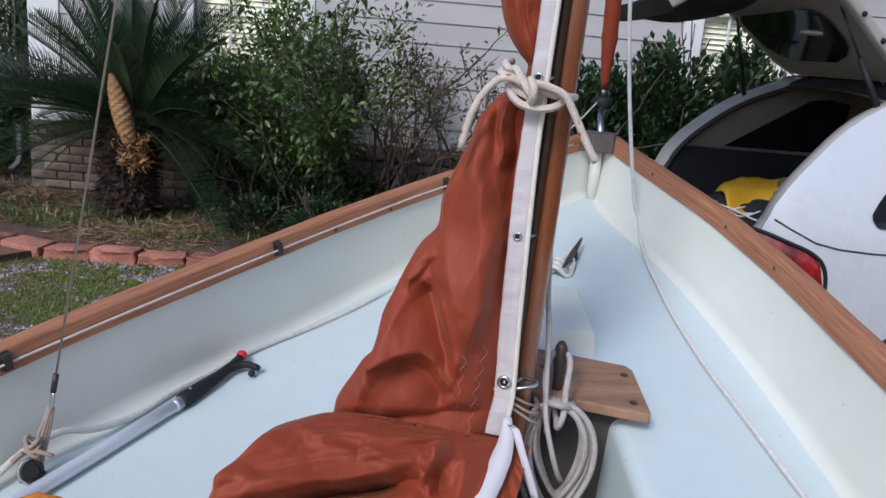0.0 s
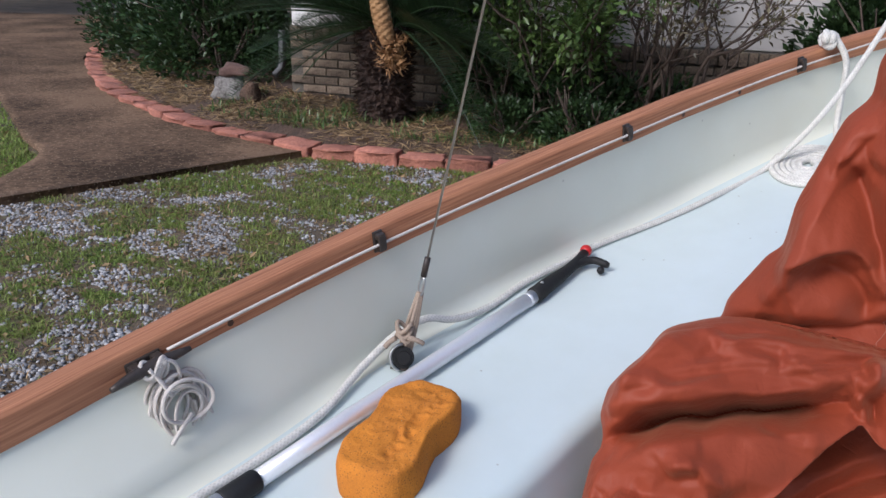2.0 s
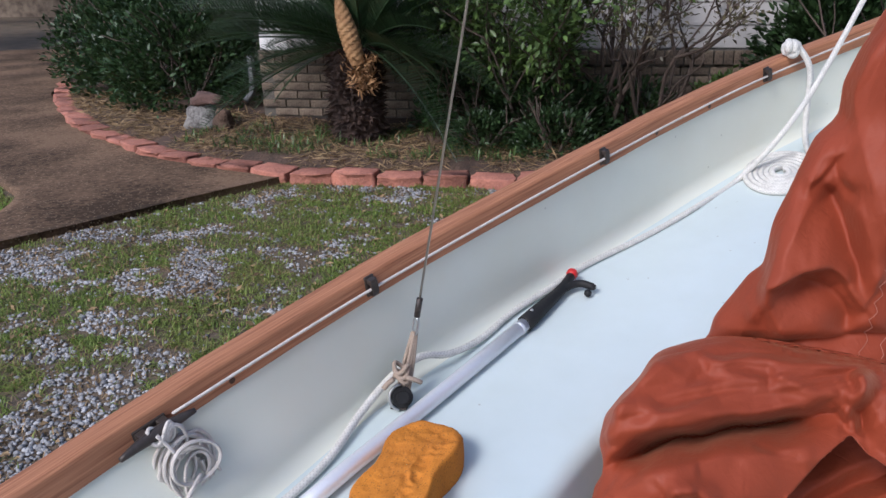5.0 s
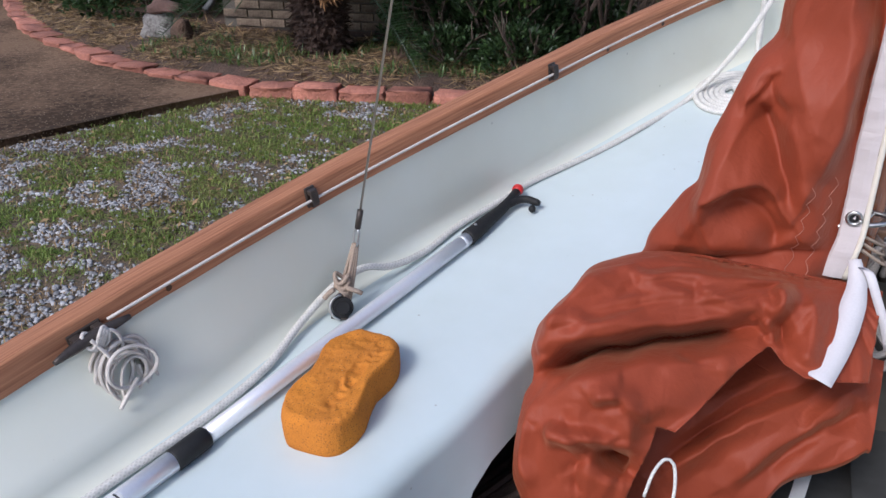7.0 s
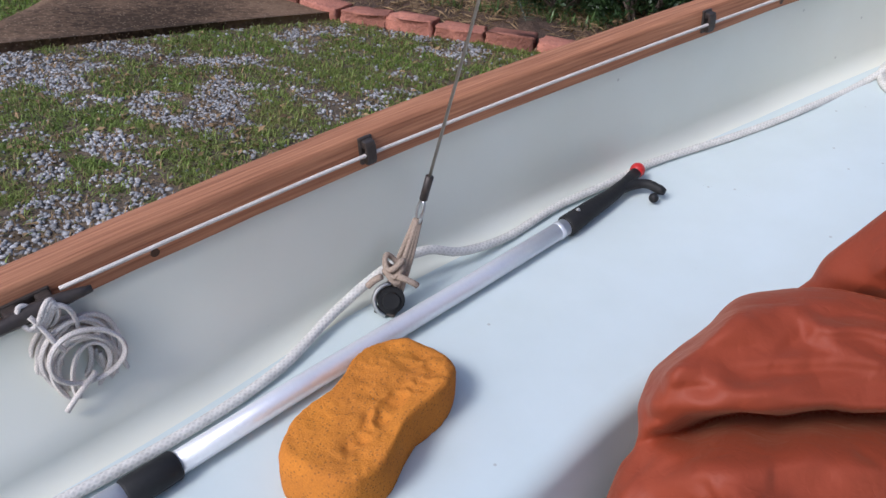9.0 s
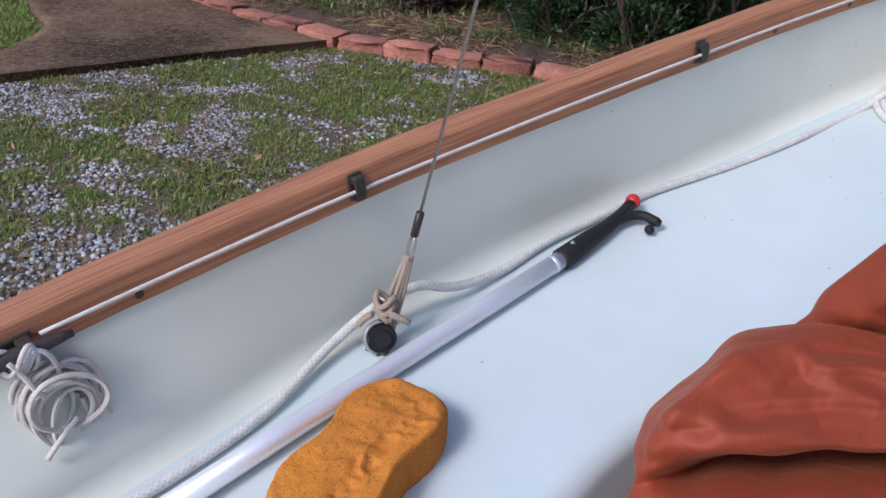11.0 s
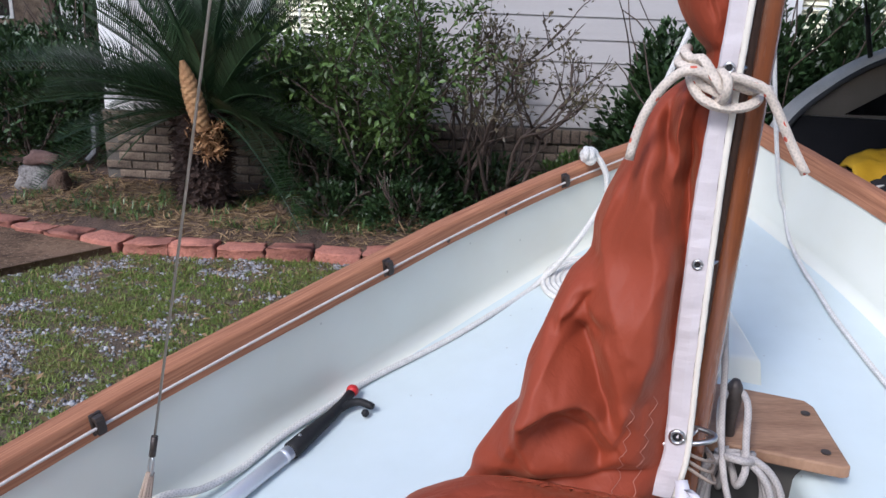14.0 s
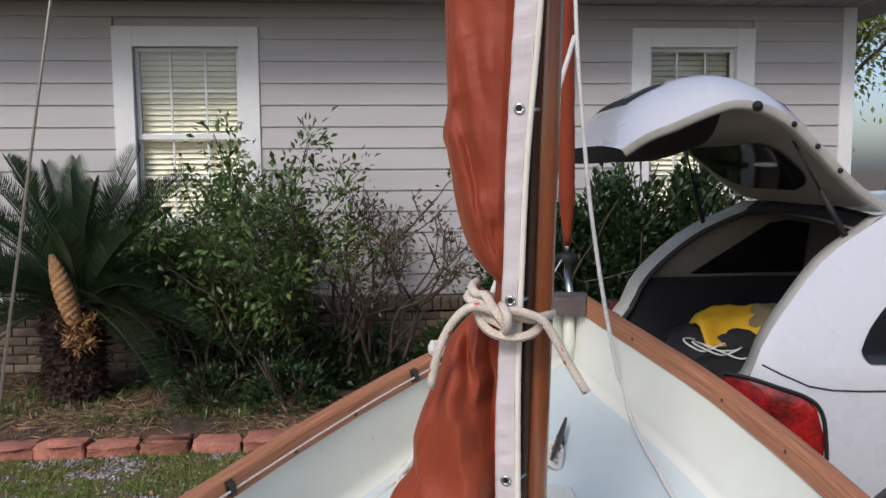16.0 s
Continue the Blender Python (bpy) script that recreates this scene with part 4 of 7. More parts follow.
for i, q in enumerate(qs):
    row = []
    for j in range(len(us)):
        k = max(0.0, 1 - gap[i, j] / 0.045)
        w = heap_w(pp_[i, j], q) - 0.045 * (1 - math.sqrt(max(0.0, 1 - 0.97 * k * k)))
        w += relief[i, j] * min(1.0, 0.15 + gap[i, j] / 0.03) + 0.004 * lumps(pp_[i, j], q, 2.0, 11)
        row.append((*(to_edge(pp_[i, j], q) if near[i, j] else (pp_[i, j], q)), w))
    p, _, w = row[0]
    x.append([heap_at(p + 0.012 * k, q - 0.010 * k, w - 0.035 * k * k) for k in (3, 2, 1)] + [heap_at(*c) for c in row])
x = np.array(x)
foot = sheet_mesh("foot_cloth", x, False, False, TAN)
bm = bmesh.new()
bm.from_mesh(foot)
bm.verts.ensure_lookup_table()
lost = [bm.verts[i * (len(us) + 3) + 3 + j] for i, j in np.argwhere(gone & ~near)]
bmesh.ops.delete(bm, geom=lost, context="VERTS")
bm.to_mesh(foot)
bm.free()
foot_cloth = part("foot_cloth", foot, None, sail, "heaped tan-red sailcloth with deep sharp folds")
hem = foot_cloth.modifiers.new("hem", "SOLIDIFY")
hem.thickness, hem.offset = 0.0016, -1

# the layer of cloth below the free edge
over = curve([-0.06, 0.0, 0.04, 0.10, 0.14, 0.17, 0.33], [-0.13, -0.13, -0.13, -0.02, 0.03, 0.02, 0.00])
under = curve([-0.017, 0.082, 0.158, 0.181, 0.213, 0.300, 0.334], [-0.40, -0.39, -0.375, -0.335, -0.265, -0.205, -0.17])
ps_, vs_ = np.linspace(-0.06, 0.34, 120), np.linspace(0, 1, 110)
qq = np.array([[over(p) + (under(p) - over(p)) * v for p in ps_] for v in vs_])
P = np.c_[np.tile(ps_, len(vs_)), qq.ravel()]
relief = eased((pleats(waver(P, 5.0), UNDER, 1.7) + fan(P, (0.30, 0.02), 3.0, 0.012, 33)).reshape(qq.shape))
x = []
for i, v in enumerate(vs_):
    row = []
    for j, p in enumerate(ps_):
        k = max(0.0, (v - 0.93) / 0.07)
        row.append(heap_at(p, qq[i, j], heap_w(p, qq[i, j]) - 0.18 + relief[i, j] - 0.03 * k * k))
    x.append(row)
part("under_cloth", sheet_mesh("under_cloth", np.array(x), False, False, TAN), None, sail, "shaded tan-red layer of sailcloth under the heap")

# luff tape up the mast side of the sail
tl = curve([0.64, 0.71, 0.80, 0.95, 1.186, 1.36, 1.5, 1.633, 1.907, 2.6], [-0.066, -0.052, -0.039, -0.043, -0.043, -0.036, -0.029, -0.026, -0.011, 0.020])
tr = curve([0.64, 0.71, 0.80, 0.95, 1.25, 1.5, 1.633, 1.9, 2.6], [-0.020, -0.006, 0.004, 0.001, -0.001, 0.006, 0.012, 0.034, 0.065])
for nm, za, zb2 in (("luff_tape", 0.705, 2.6),):
    rings = []
    for z in np.linspace(za, zb2, 260):
        a, b = tl(z), tr(z)
        k = 0.0022 * lumps(0, 0, z * 26, 1.0) + 0.0012 * lumps(3, 0, z * 70, 1.0)
        k2 = 0.0022 * lumps(5, 0, z * 30, 1.0)
        cs = [(-0.043, a), (-0.0478 + k, a + 0.003), (-0.0490 + k + k2, (a + b) / 2), (-0.0480 + k2, b - 0.009), (-0.037, b - 0.009), (-0.036, (a + b) / 2), (-0.036, a + 0.001)]
        rings.append([W(s, h + k * 0.5, z) for s, h in cs])
    v, f = loft(rings, closed=True, caps=True)
    tape = part(nm, mesh_from(nm, v, f, TAPE, False), None, sail, "white luff tape with brass grommets")
    rings = []
    for z in np.linspace(za, zb2, 220):
        b = tr(z) + 0.0006 * lumps(9, 0, z * 90, 1.0)
        rings.append([W(s, h, z) for s, h in ((-0.0478, b - 0.0088), (-0.0500, b - 0.006), (-0.0496, b - 0.001), (-0.046, b + 0.001), (-0.037, b), (-0.037, b - 0.0085))])
    v, f = loft(rings, closed=True, caps=True)
    part("tape_edging", mesh_from("tape_edging", v, f, CREAM), None, tape, "cream bolt-rope edging on the tape")
for z in (0.823, 1.124, 1.425, 1.732, 2.05, 2.36):
    c = (tl(z) * 0.55 + tr(z) * 0.45)
    gr = 0.0110 if z < 0.9 else 0.0068
    pts = [W(-0.0505, c + gr * math.cos(a), z + gr * math.sin(a)) for a in np.linspace(0, 2 * math.pi, 19)]
    rod("grommet", pts, 0.0024 if z > 0.9 else 0.0036, STEEL, tape, "dull metal grommet", seg=8)
    bm = bmesh.new()
    bmesh.ops.create_circle(bm, cap_ends=True, segments=16, radius=gr * 0.8, matrix=Matrix.Translation(W(-0.0502, c, z)) @ Matrix.Rotation(-HEAD, 4, "Z") @ Matrix.Rotation(radians(90), 4, "X"))
    part("eyelet_hole", bm, BLACK, tape)
    rod("slide", [W(-0.04, tr(z) - 0.004, z), W(-0.012, tr(z) + 0.004, z)], 0.004, STEEL, tape, seg=6)

# zigzag stitching low on the drape
tree_d = BVHTree.FromPolygons([v.co for v in drape.data.vertices], [tuple(p.vertices) for p in drape.data.polygons])
for col in range(2):
    pts = []
    for k in range(13):
        z = 0.90 - 0.016 * k - 0.01 * col
        h = -0.064 - 0.030 * col - 0.10 * (0.90 - z) + (0.009 if k % 2 else 0.0)
        for sub in range(2):
            o = Vector(W(-0.6, h + 0.0045 * sub * (-1 if k % 2 else 1), z - 0.008 * sub))
            hit = tree_d.ray_cast(o, Vector((FX, FY, 0)))
            if hit[0] is not None:
                pts.append(tuple(hit[0] - Vector((FX, FY, 0)) * 0.0008))
    if len(pts) > 4:
        rod("stitching", pts, 0.0006, THREAD, drape, "pale zigzag stitching", seg=5)

# webbing strap that ties the foot to the tack
mid = spline([(0.246, 0.158, 0.0), (0.252, 0.135, 0.0), (0.257, 0.103, 0.0), (0.253, 0.044, 0.0), (0.244, -0.003, 0.0), (0.226, -0.060, 0.0)], 0.006)
rings = []
for k, (p, q, _) in enumerate(mid):
    d = mid[min(k + 1, len(mid) - 1)] - mid[max(k - 1, 0)]
    nx, ny = -d[1] / math.hypot(d[0], d[1]), d[0] / math.hypot(d[0], d[1])
    hw = 0.010 + 0.010 * min(1, k / 12)
    w = heap_w(p, q) + 0.030
    rings.append([heap_at(p + nx * hw * t, q + ny * hw * t, w + e - 0.006 * t * t) for t, e in ((-1, 0), (0, 0.0005), (1, 0), (1, -0.003), (0, -0.003), (-1, -0.003))])
v, f = loft(rings, closed=True, caps=True)
part("foot_strap", mesh_from("foot_strap", v, f, TAPEW), None, sail, "white webbing strap at the tack")
pts = [(-0.070, -0.005, 0.745), (-0.090, 0.018, 0.748), (-0.11, 0.040, 0.71), (-0.12, 0.062, 0.665), (-0.12, 0.078, 0.62)]
p2 = spline(pts, 0.012)
rings = [[W(s, h - 0.007, z), W(s - 0.0025, h - 0.007, z), W(s - 0.0025, h + 0.009, z), W(s, h + 0.009, z)] for s, h, z in p2]
v, f = loft(rings, closed=True, caps=True)
part("foot_strap", mesh_from("foot_strap", v, f, TAPEW), None, sail)

# sail tie knotted round the bundle
tie = thing("sail_tie", "cream rope with red flecks knotted round the furled mainsail", "rope", W(-0.05, 0.0, 1.40))


def K(x, y, s):
    """A point of the knot: x to the right and y down from its middle, in tenths of 3 mm."""
    return W(s, -0.016 + (x - 390) * 0.0003, 1.40 - (y - 330) * 0.0003)


BACK = [W(0.045, 0.042, 1.392), W(0.072, 0.0, 1.40), W(0.055, -0.06, 1.412)]
rope("turn", [K(165, 205, 0.0), K(150, 235, -0.045), K(200, 256, -0.066), K(290, 262, -0.072), K(345, 300, -0.074), K(410, 315, -0.066), K(500, 345, -0.052), K(545, 350, -0.02)] + BACK + [K(165, 205, 0.0)], 0.0078, ROPEF, tie)
rope("turn", [K(175, 170, 0.005), K(170, 182, -0.04), K(215, 215, -0.060), K(262, 208, -0.072), K(300, 248, -0.086), K(352, 318, -0.090), K(385, 368, -0.084), K(330, 350, -0.074), K(262, 322, -0.072), K(225, 296, -0.066)], 0.0078, ROPEF, tie)
rope("knot_loop", [K(215, 292, -0.062), K(232, 335, -0.072), K(268, 382, -0.078), K(330, 418, -0.078), K(420, 432, -0.074), K(500, 418, -0.064), K(540, 388, -0.046), K(536, 368, -0.02)] + BACK, 0.0078, ROPEF, tie)
rope("knot_loop", [K(350, 262, -0.070), K(378, 278, -0.090), K(394, 305, -0.096), K(394, 350, -0.094), K(380, 392, -0.082), K(360, 395, -0.070)], 0.0076, ROPEF, tie)
rope("tail", [K(330, 312, -0.076), K(275, 268, -0.090), K(205, 262, -0.090), K(140, 300, -0.090), K(76, 382, -0.090), K(24, 490, -0.090), K(-6, 600, -0.090), K(-26, 713, -0.090)], 0.0074, ROPEF, tie)
rope("tail", [K(345, 300, -0.078), K(420, 284, -0.078), K(500, 304, -0.074), K(570, 336, -0.070), K(620, 410, -0.066), K(665, 490, -0.064), K(712, 575, -0.062), K(760, 655, -0.062), K(800, 718, -0.062)], 0.0074, ROPEF, tie)

# furled jib on its stay
jib = thing("furled_jib", "tan-red jib rolled tight on the forestay above the bow", "sail", W(1.63, -0.043, 1.30))
zs = np.linspace(1.36, 3.2, 50)
rod("roll", [W(1.63 - 0.22 * (z - 1.36), -0.043 + 0.0 * z, z) for z in zs], [min(0.030, 0.012 + 0.10 * (z - 1.36)) + 0.0025 * lumps(0, 0, z * 30, 1) for z in zs], TAN, jib, seg=18)
rod("drum", [W(1.632, -0.043, z) for z in (1.285, 1.29, 1.30, 1.318, 1.328, 1.332)], [0.012, 0.036, 0.040, 0.040, 0.036, 0.012], BLACK, jib, "black furling drum", seg=20)
rod("swivel", [W(1.63, -0.043, 1.33), W(1.63, -0.043, 1.37)], 0.010, STEEL, jib)
rod("toggle", [W(1.60, -0.04, 1.20), W(1.632, -0.043, 1.285)], 0.008, STEEL, jib)
rope("furling_line", [W(1.60, -0.06, 1.31), W(1.3, -0.10, 1.24), W(0.9, -0.2, 1.12)], 0.0028, ROPE, jib)

sheet = thing("jib_sheet", "slack white jib sheet falling to the foredeck and running aft", "rope", W(1.1, 0.17, deck_z(1.1, .17)))
dk = [(1.06, 0.185), (0.93, 0.220), (0.82, 0.255), (0.70, 0.292), (0.47, 0.382), (0.28, 0.472), (0.04, 0.582), (-0.25, 0.70), (-0.6, 0.82)]
rope("line", [W(1.30, -0.01, 2.4), W(1.16, 0.010, 2.10), W(1.13, 0.018, 1.98), W(1.13, 0.031, 1.82), W(1.13, 0.056, 1.56), W(1.13, 0.095, 1.29), W(1.13, 0.143, 1.035), W(1.128, 0.165, surf_z(1.128, .165) + 0.03)] + [W(s, h, surf_z(s, h) + 0.0075) for s, h in dk], 0.0066, ROPE, sheet, step=0.02)

# halyard coiled on the belaying pin
hal = thing("halyard_coil", "greyish halyard rope coiled and hung on the belaying pin", "rope", W(0.1, 0.07, 0.45))
rope("fall", [W(0.075, 0.045, 2.6), W(0.072, 0.020, 1.4), W(0.070, 0.028, 1.05), W(0.080, 0.042, 0.90), W(0.075, 0.050, 0.80), W(0.030, 0.062, 0.735), W(0.012, 0.080, 0.68), W(0.020, 0.100, 0.615), W(0.050, 0.108, 0.58)], 0.0060, ROPEG, hal, step=0.015)
rope("hitch", [W(0.10, 0.060, 0.66), W(0.060, 0.062, 0.73), W(0.075, 0.048, 0.79), W(0.125, 0.046, 0.825), W(0.165, 0.066, 0.835), W(0.130, 0.090, 0.825), W(0.075, 0.094, 0.78), W(0.035, 0.098, 0.735), W(0.040, 0.088, 0.705), W(0.075, 0.080, 0.71), W(0.10, 0.062, 0.745)], 0.0068, ROPEG, hal)
rope("hitch", [W(0.085, 0.050, 0.74), W(0.040, 0.066, 0.757), W(0.030, 0.088, 0.760), W(0.050, 0.106, 0.752), W(0.10, 0.110, 0.74)], 0.0068, ROPEG, hal)
rng = random.Random(5)
for k in range(7):
    w0, zl = 0.044 + 0.0055 * k + 0.004 * rng.random(), 0.500 - 0.010 * k + 0.03 * rng.random()
    lean_k, o = rng.uniform(-0.10, 0.10), 0.010 * (k % 4) + 0.004 * k
    pts = []
    for a in np.linspace(0, 2 * math.pi, 26):
        d = (1 - math.cos(a)) / 2
        pts.append(W(0.095 - o * 0.9 + 0.006 * math.sin(2 * a + k), 0.088 + lean_k * 0.1 * d + w0 * math.sin(a) * (1.15 - 0.55 * d ** 2) + 0.010 * d * math.sin(k * 2.1), 0.738 + 0.003 * k + (zl - 0.738) * d))
    rope("coil_turn", pts, 0.0068, ROPEG, hal)

# line along the port rail to its cleat, with the rest hung in a hank
rl = thing("rail_line", "thin white control line led along the rail to a cleat", "rope", tuple(rail_point(-0.8, -1)[0]))
pts = [tuple(rail_point(s, -1, dz, 0.014)[0]) for s, dz in ((1.30, 0.01), (0.845, 0.0), (0.55, -0.001), (0.239, 0.0), (-0.08, -0.001), (-0.404, 0.0), (-0.62, 0.001), (-0.80, 0.003))]
rope("line", pts, 0.0026, ROPEC, rl, step=0.03, seg=6)
mc = on_rail(-0.832, -1, -0.004)
for k in range(4):
    rope("cleat_turn", [tuple(mc @ Vector((0.004 + 0.018 * math.sin(a + 0.4 * k), 0.027 + 0.008 * math.cos(a), 0.012 * math.sin(2 * a + 0.5 * k) - 0.003 * k))) for a in np.linspace(0, 6.3, 18)], 0.0030, ROPEC, rl, seg=6)
mh = Matrix.Translation(mc.translation) @ Matrix((Vector((mc[0][0], mc[1][0], 0)).normalized(), Vector((mc[0][1], mc[1][1], 0)).normalized(), Vector((0, 0, 1)))).transposed().to_4x4()
hank = thing("line_hank", "tangled hank of thin white line hanging from the rail cleat", "rope", tuple(mh @ Vector((0, 0.02, -0.15))))
rng = random.Random(11)
rope("drop", [tuple(mh @ Vector(q)) for q in ((-0.006, 0.032, 0.002), (0.002, 0.036, -0.012), (0.010, 0.046, -0.030), (0.018, 0.044, -0.045))], 0.0030, ROPEC, hank, seg=6, step=0.005)
rope("drop", [tuple(mh @ Vector(q)) for q in ((0.014, 0.032, 0.010), (0.030, 0.036, 0.002), (0.038, 0.034, -0.020), (0.040, 0.028, -0.045))], 0.0030, ROPEC, hank, seg=6, step=0.005)
for k in range(15):
    big = (1.0, 0.72, 0.88, 0.5, 0.95)[k % 5]
    rx, rz, tw = (0.038 + 0.006 * rng.random()) * big, (0.052 + 0.006 * rng.random()) * (0.35 + 0.65 * big), rng.uniform(-0.35, 0.25)
    cx, cz, off = 0.036 + rng.uniform(-0.009, 0.009) * (1.6 - big), -0.078 + rng.uniform(-0.012, 0.006), 0.012 + 0.0021 * k
    if k == 14:
        rx, rz, tw, cx, cz, off = 0.041, 0.034, -0.35, 0.038, -0.062, 0.048
    pts = []
    for a in np.linspace(0.3 * k, 0.3 * k + 2 * math.pi * 1.03, 24):
        x, z = rx * math.cos(a) * (1 + 0.12 * math.sin(a)), rz * math.sin(a)
        pts.append(tuple(mh @ Vector((cx + x * math.cos(tw) - z * math.sin(tw), off + 0.003 * math.sin(a * 2 + k), cz + x * math.sin(tw) + z * math.cos(tw)))))
    rope("loop", pts, 0.0031, ROPEC, hank, seg=6, step=0.005)
for k in range(4):
    rope("loop", [tuple(mh @ Vector((x + 0.003 * k, 0.016 + 0.006 * k, z - 0.004 * k))) for x, z in ((0.048, -0.03), (0.066, -0.065), (0.078, -0.105), (0.076, -0.128), (0.064, -0.124), (0.054, -0.095), (0.048, -0.06))], 0.0031, ROPEC, hank, seg=6, step=0.005)
rope("tail", [tuple(mh @ Vector(q)) for q in ((0.046, 0.046, -0.086), (0.024, 0.052, -0.100), (0.006, 0.054, -0.118))], 0.0034, ROPEC, hank, seg=6, step=0.005)

# sheet lying along the port side deck
ps = thing("port_sheet", "white braided sheet lying along the port side deck", "rope", W(-0.2, -0.8, deck_z(-.2, -.8)))
pl = [(-1.3, -0.97, 0.014), (-0.95, -0.925, 0.010), (-0.767, -0.890, 0.010), (-0.611, -0.876, 0.010), (-0.484, -0.885, 0.022), (-0.40, -0.868, 0.050), (-0.330, -0.845, 0.055), (-0.27, -0.818, 0.030), (-0.17, -0.795, 0.010), (-0.05, -0.772, 0.010), (0.07, -0.728, 0.012), (0.185, -0.692, 0.008), (0.36, -0.597, 0.008), (0.50, -0.522, 0.008), (0.69, -0.437, 0.008)]
rope("line", [W(s, h, surf_z(s, h) + dz) for s, h, dz in pl] + [W(0.745, -0.335, 0.945), W(0.80, -0.247, 1.147), W(0.92, -0.13, 1.50), W(1.14, 0.008, 2.03)], 0.0072, ROPE, ps, step=0.015, seg=10)

# mooring warp: over the rail, then a flat coil on the deck
mw = thing("bow_line", "thick white rope knotted at the rail and coiled flat on deck", "rope", W(0.72, -0.36, deck_z(.72, -.36)))
ck, tk, ik = rail_point(0.925, -1, 0.045, 0.0)
kc = np.array(ck)
rng = random.Random(3)
for k in range(9):
    o = np.array([rng.uniform(-0.022, 0.022), rng.uniform(-0.022, 0.012), rng.uniform(-0.008, 0.012)])
    ax = rng.uniform(0, 3.1)
    rope("end_knot", [tuple(kc + o * 0.75 + 0.0105 * np.array((math.cos(a) * math.cos(ax), math.cos(a) * math.sin(ax), math.sin(a)))) for a in np.linspace(0, 6.3, 14)], 0.0095, ROPE, mw, seg=8)
rope("drop", [tuple(kc + np.array((0, 0, 0.012))), tuple(kc * 0.6 + np.array(W(0.93, -0.33, kc[2] + 0.02)) * 0.4), W(0.925, -0.318, kc[2] - 0.05), W(0.925, -0.312, 0.98), W(0.91, -0.308, 0.90), W(0.87, -0.295, deck_z(.87, -.3) + 0.015), W(0.80, -0.272, deck_z(.8, -.27) + 0.010)], 0.0085, ROPE, mw)
pts = []
for a in np.linspace(0, 2 * math.pi * 6.2, 190):
    rr = 0.018 + 0.0165 * a / (2 * math.pi)
    s, h = 0.725 + rr * math.cos(a), -0.338 + rr * 0.80 * math.sin(a)
    pts.append(W(s, h, deck_z(s, h) + 0.0085 + 0.003 * max(0, 1 - a / 12)))
v, f, u = tube(pts, 0.0083, 8)
part("flat_coil", mesh_from("flat_coil", v, f, ROPE, True, u), None, mw, "flat spiral coil of white rope")
# ---- loose gear on the port side deck ----
hook = thing("boat_hook", "telescopic aluminium boat hook with a black head and red tip", "boat hook", W(-0.5, -0.8, deck_z(-.5, -.8)))


def pole_at(s):
    h = np.interp(s, [-1.7, -0.957, -0.818, -0.52, -0.109, 0.05], [-0.985, -0.876, -0.855, -0.812, -0.728, -0.700])
    return h


def pp(s, dz=0.0175, dh=0.0):
    return np.array(W(s, pole_at(s) + dh, 0.652 + 0.15 * s + 0.05 * s * s + dz))


rod("lower_tube", [tuple(pp(s, 0.0185)) for s in (-1.7, -1.3, -0.95, -0.83)], 0.0165, ALU, hook, seg=20)
rod("collar", [tuple(pp(s, 0.0185)) for s in (-0.850, -0.847, -0.815, -0.790, -0.787)], [0.0165, 0.0182, 0.0185, 0.0182, 0.0165], BLACK, hook, "black locking collar", seg=20)
rod("upper_tube", [tuple(pp(s, 0.0180)) for s in (-0.80, -0.6, -0.3, -0.095)], 0.0145, ALU, hook, seg=20)
rod("end_ring", [tuple(pp(s, 0.0180)) for s in (-0.125, -0.123, -0.119, -0.117)], [0.0146, 0.0152, 0.0152, 0.0146], ALU, hook, seg=20)
rod("head", [tuple(pp(s, dz)) for s, dz in ((-0.105, 0.018), (-0.100, 0.018), (-0.04, 0.020), (0.02, 0.020), (0.07, 0.021), (0.105, 0.023))], [0.015, 0.0185, 0.016, 0.0125, 0.011, 0.010], BLACK, hook, "black plastic hook head", seg=18)
hd = [pp(0.045, 0.020), pp(0.072, 0.022, 0.016), pp(0.082, 0.023, 0.034), pp(0.080, 0.022, 0.050), pp(0.078, 0.021, 0.066)]
rod("hook", [tuple(p) for p in spline(hd, 0.006)], [0.010] * 1 + [0.0085] * (len(spline(hd, 0.006)) - 2) + [0.006], BLACK, hook, seg=12)
bm = bmesh.new()
bmesh.ops.create_uvsphere(bm, u_segments=14, v_segments=10, radius=0.0085, matrix=Matrix.Translation(pp(0.064, 0.013, 0.054)))
for q in bm.faces:
    q.smooth = True
part("hook_ball", bm, BLACK, hook)
bm = bmesh.new()
bmesh.ops.create_uvsphere(bm, u_segments=18, v_segments=12, radius=0.0135, matrix=Matrix.Translation(pp(0.112, 0.024)))
for q in bm.faces:
    q.smooth = True
part("tip", bm, RED, hook, "red rounded tip")
bm = bmesh.new()
bmesh.ops.create_uvsphere(bm, u_segments=10, v_segments=6, radius=0.004, matrix=Matrix.Translation(pp(-0.075, 0.0355)))
part("rivet", bm, STEEL, hook)
lab = [[tuple(pp(s, 0.0185 + 0.0168 * math.sin(a), 0.0168 * math.cos(a))) for a in np.linspace(0.5, 2.0, 8)] for s in (-0.985, -0.94)]
v, f = loft(lab)
sticker = part("sticker", mesh_from("sticker", v, f, PVCW), None, hook, "small white printed sticker")
for k in range(4):
    s0 = -0.978 + 0.010 * k
    lab = [[tuple(pp(s, 0.0185 + 0.0170 * math.sin(a), 0.0170 * math.cos(a))) for a in np.linspace(0.7, 1.8 - 0.2 * (k % 2), 7)] for s in (s0, s0 + 0.003)]
    v, f = loft(lab)
    part("print_bar", mesh_from("print_bar", v, f, WELL), None, sticker)

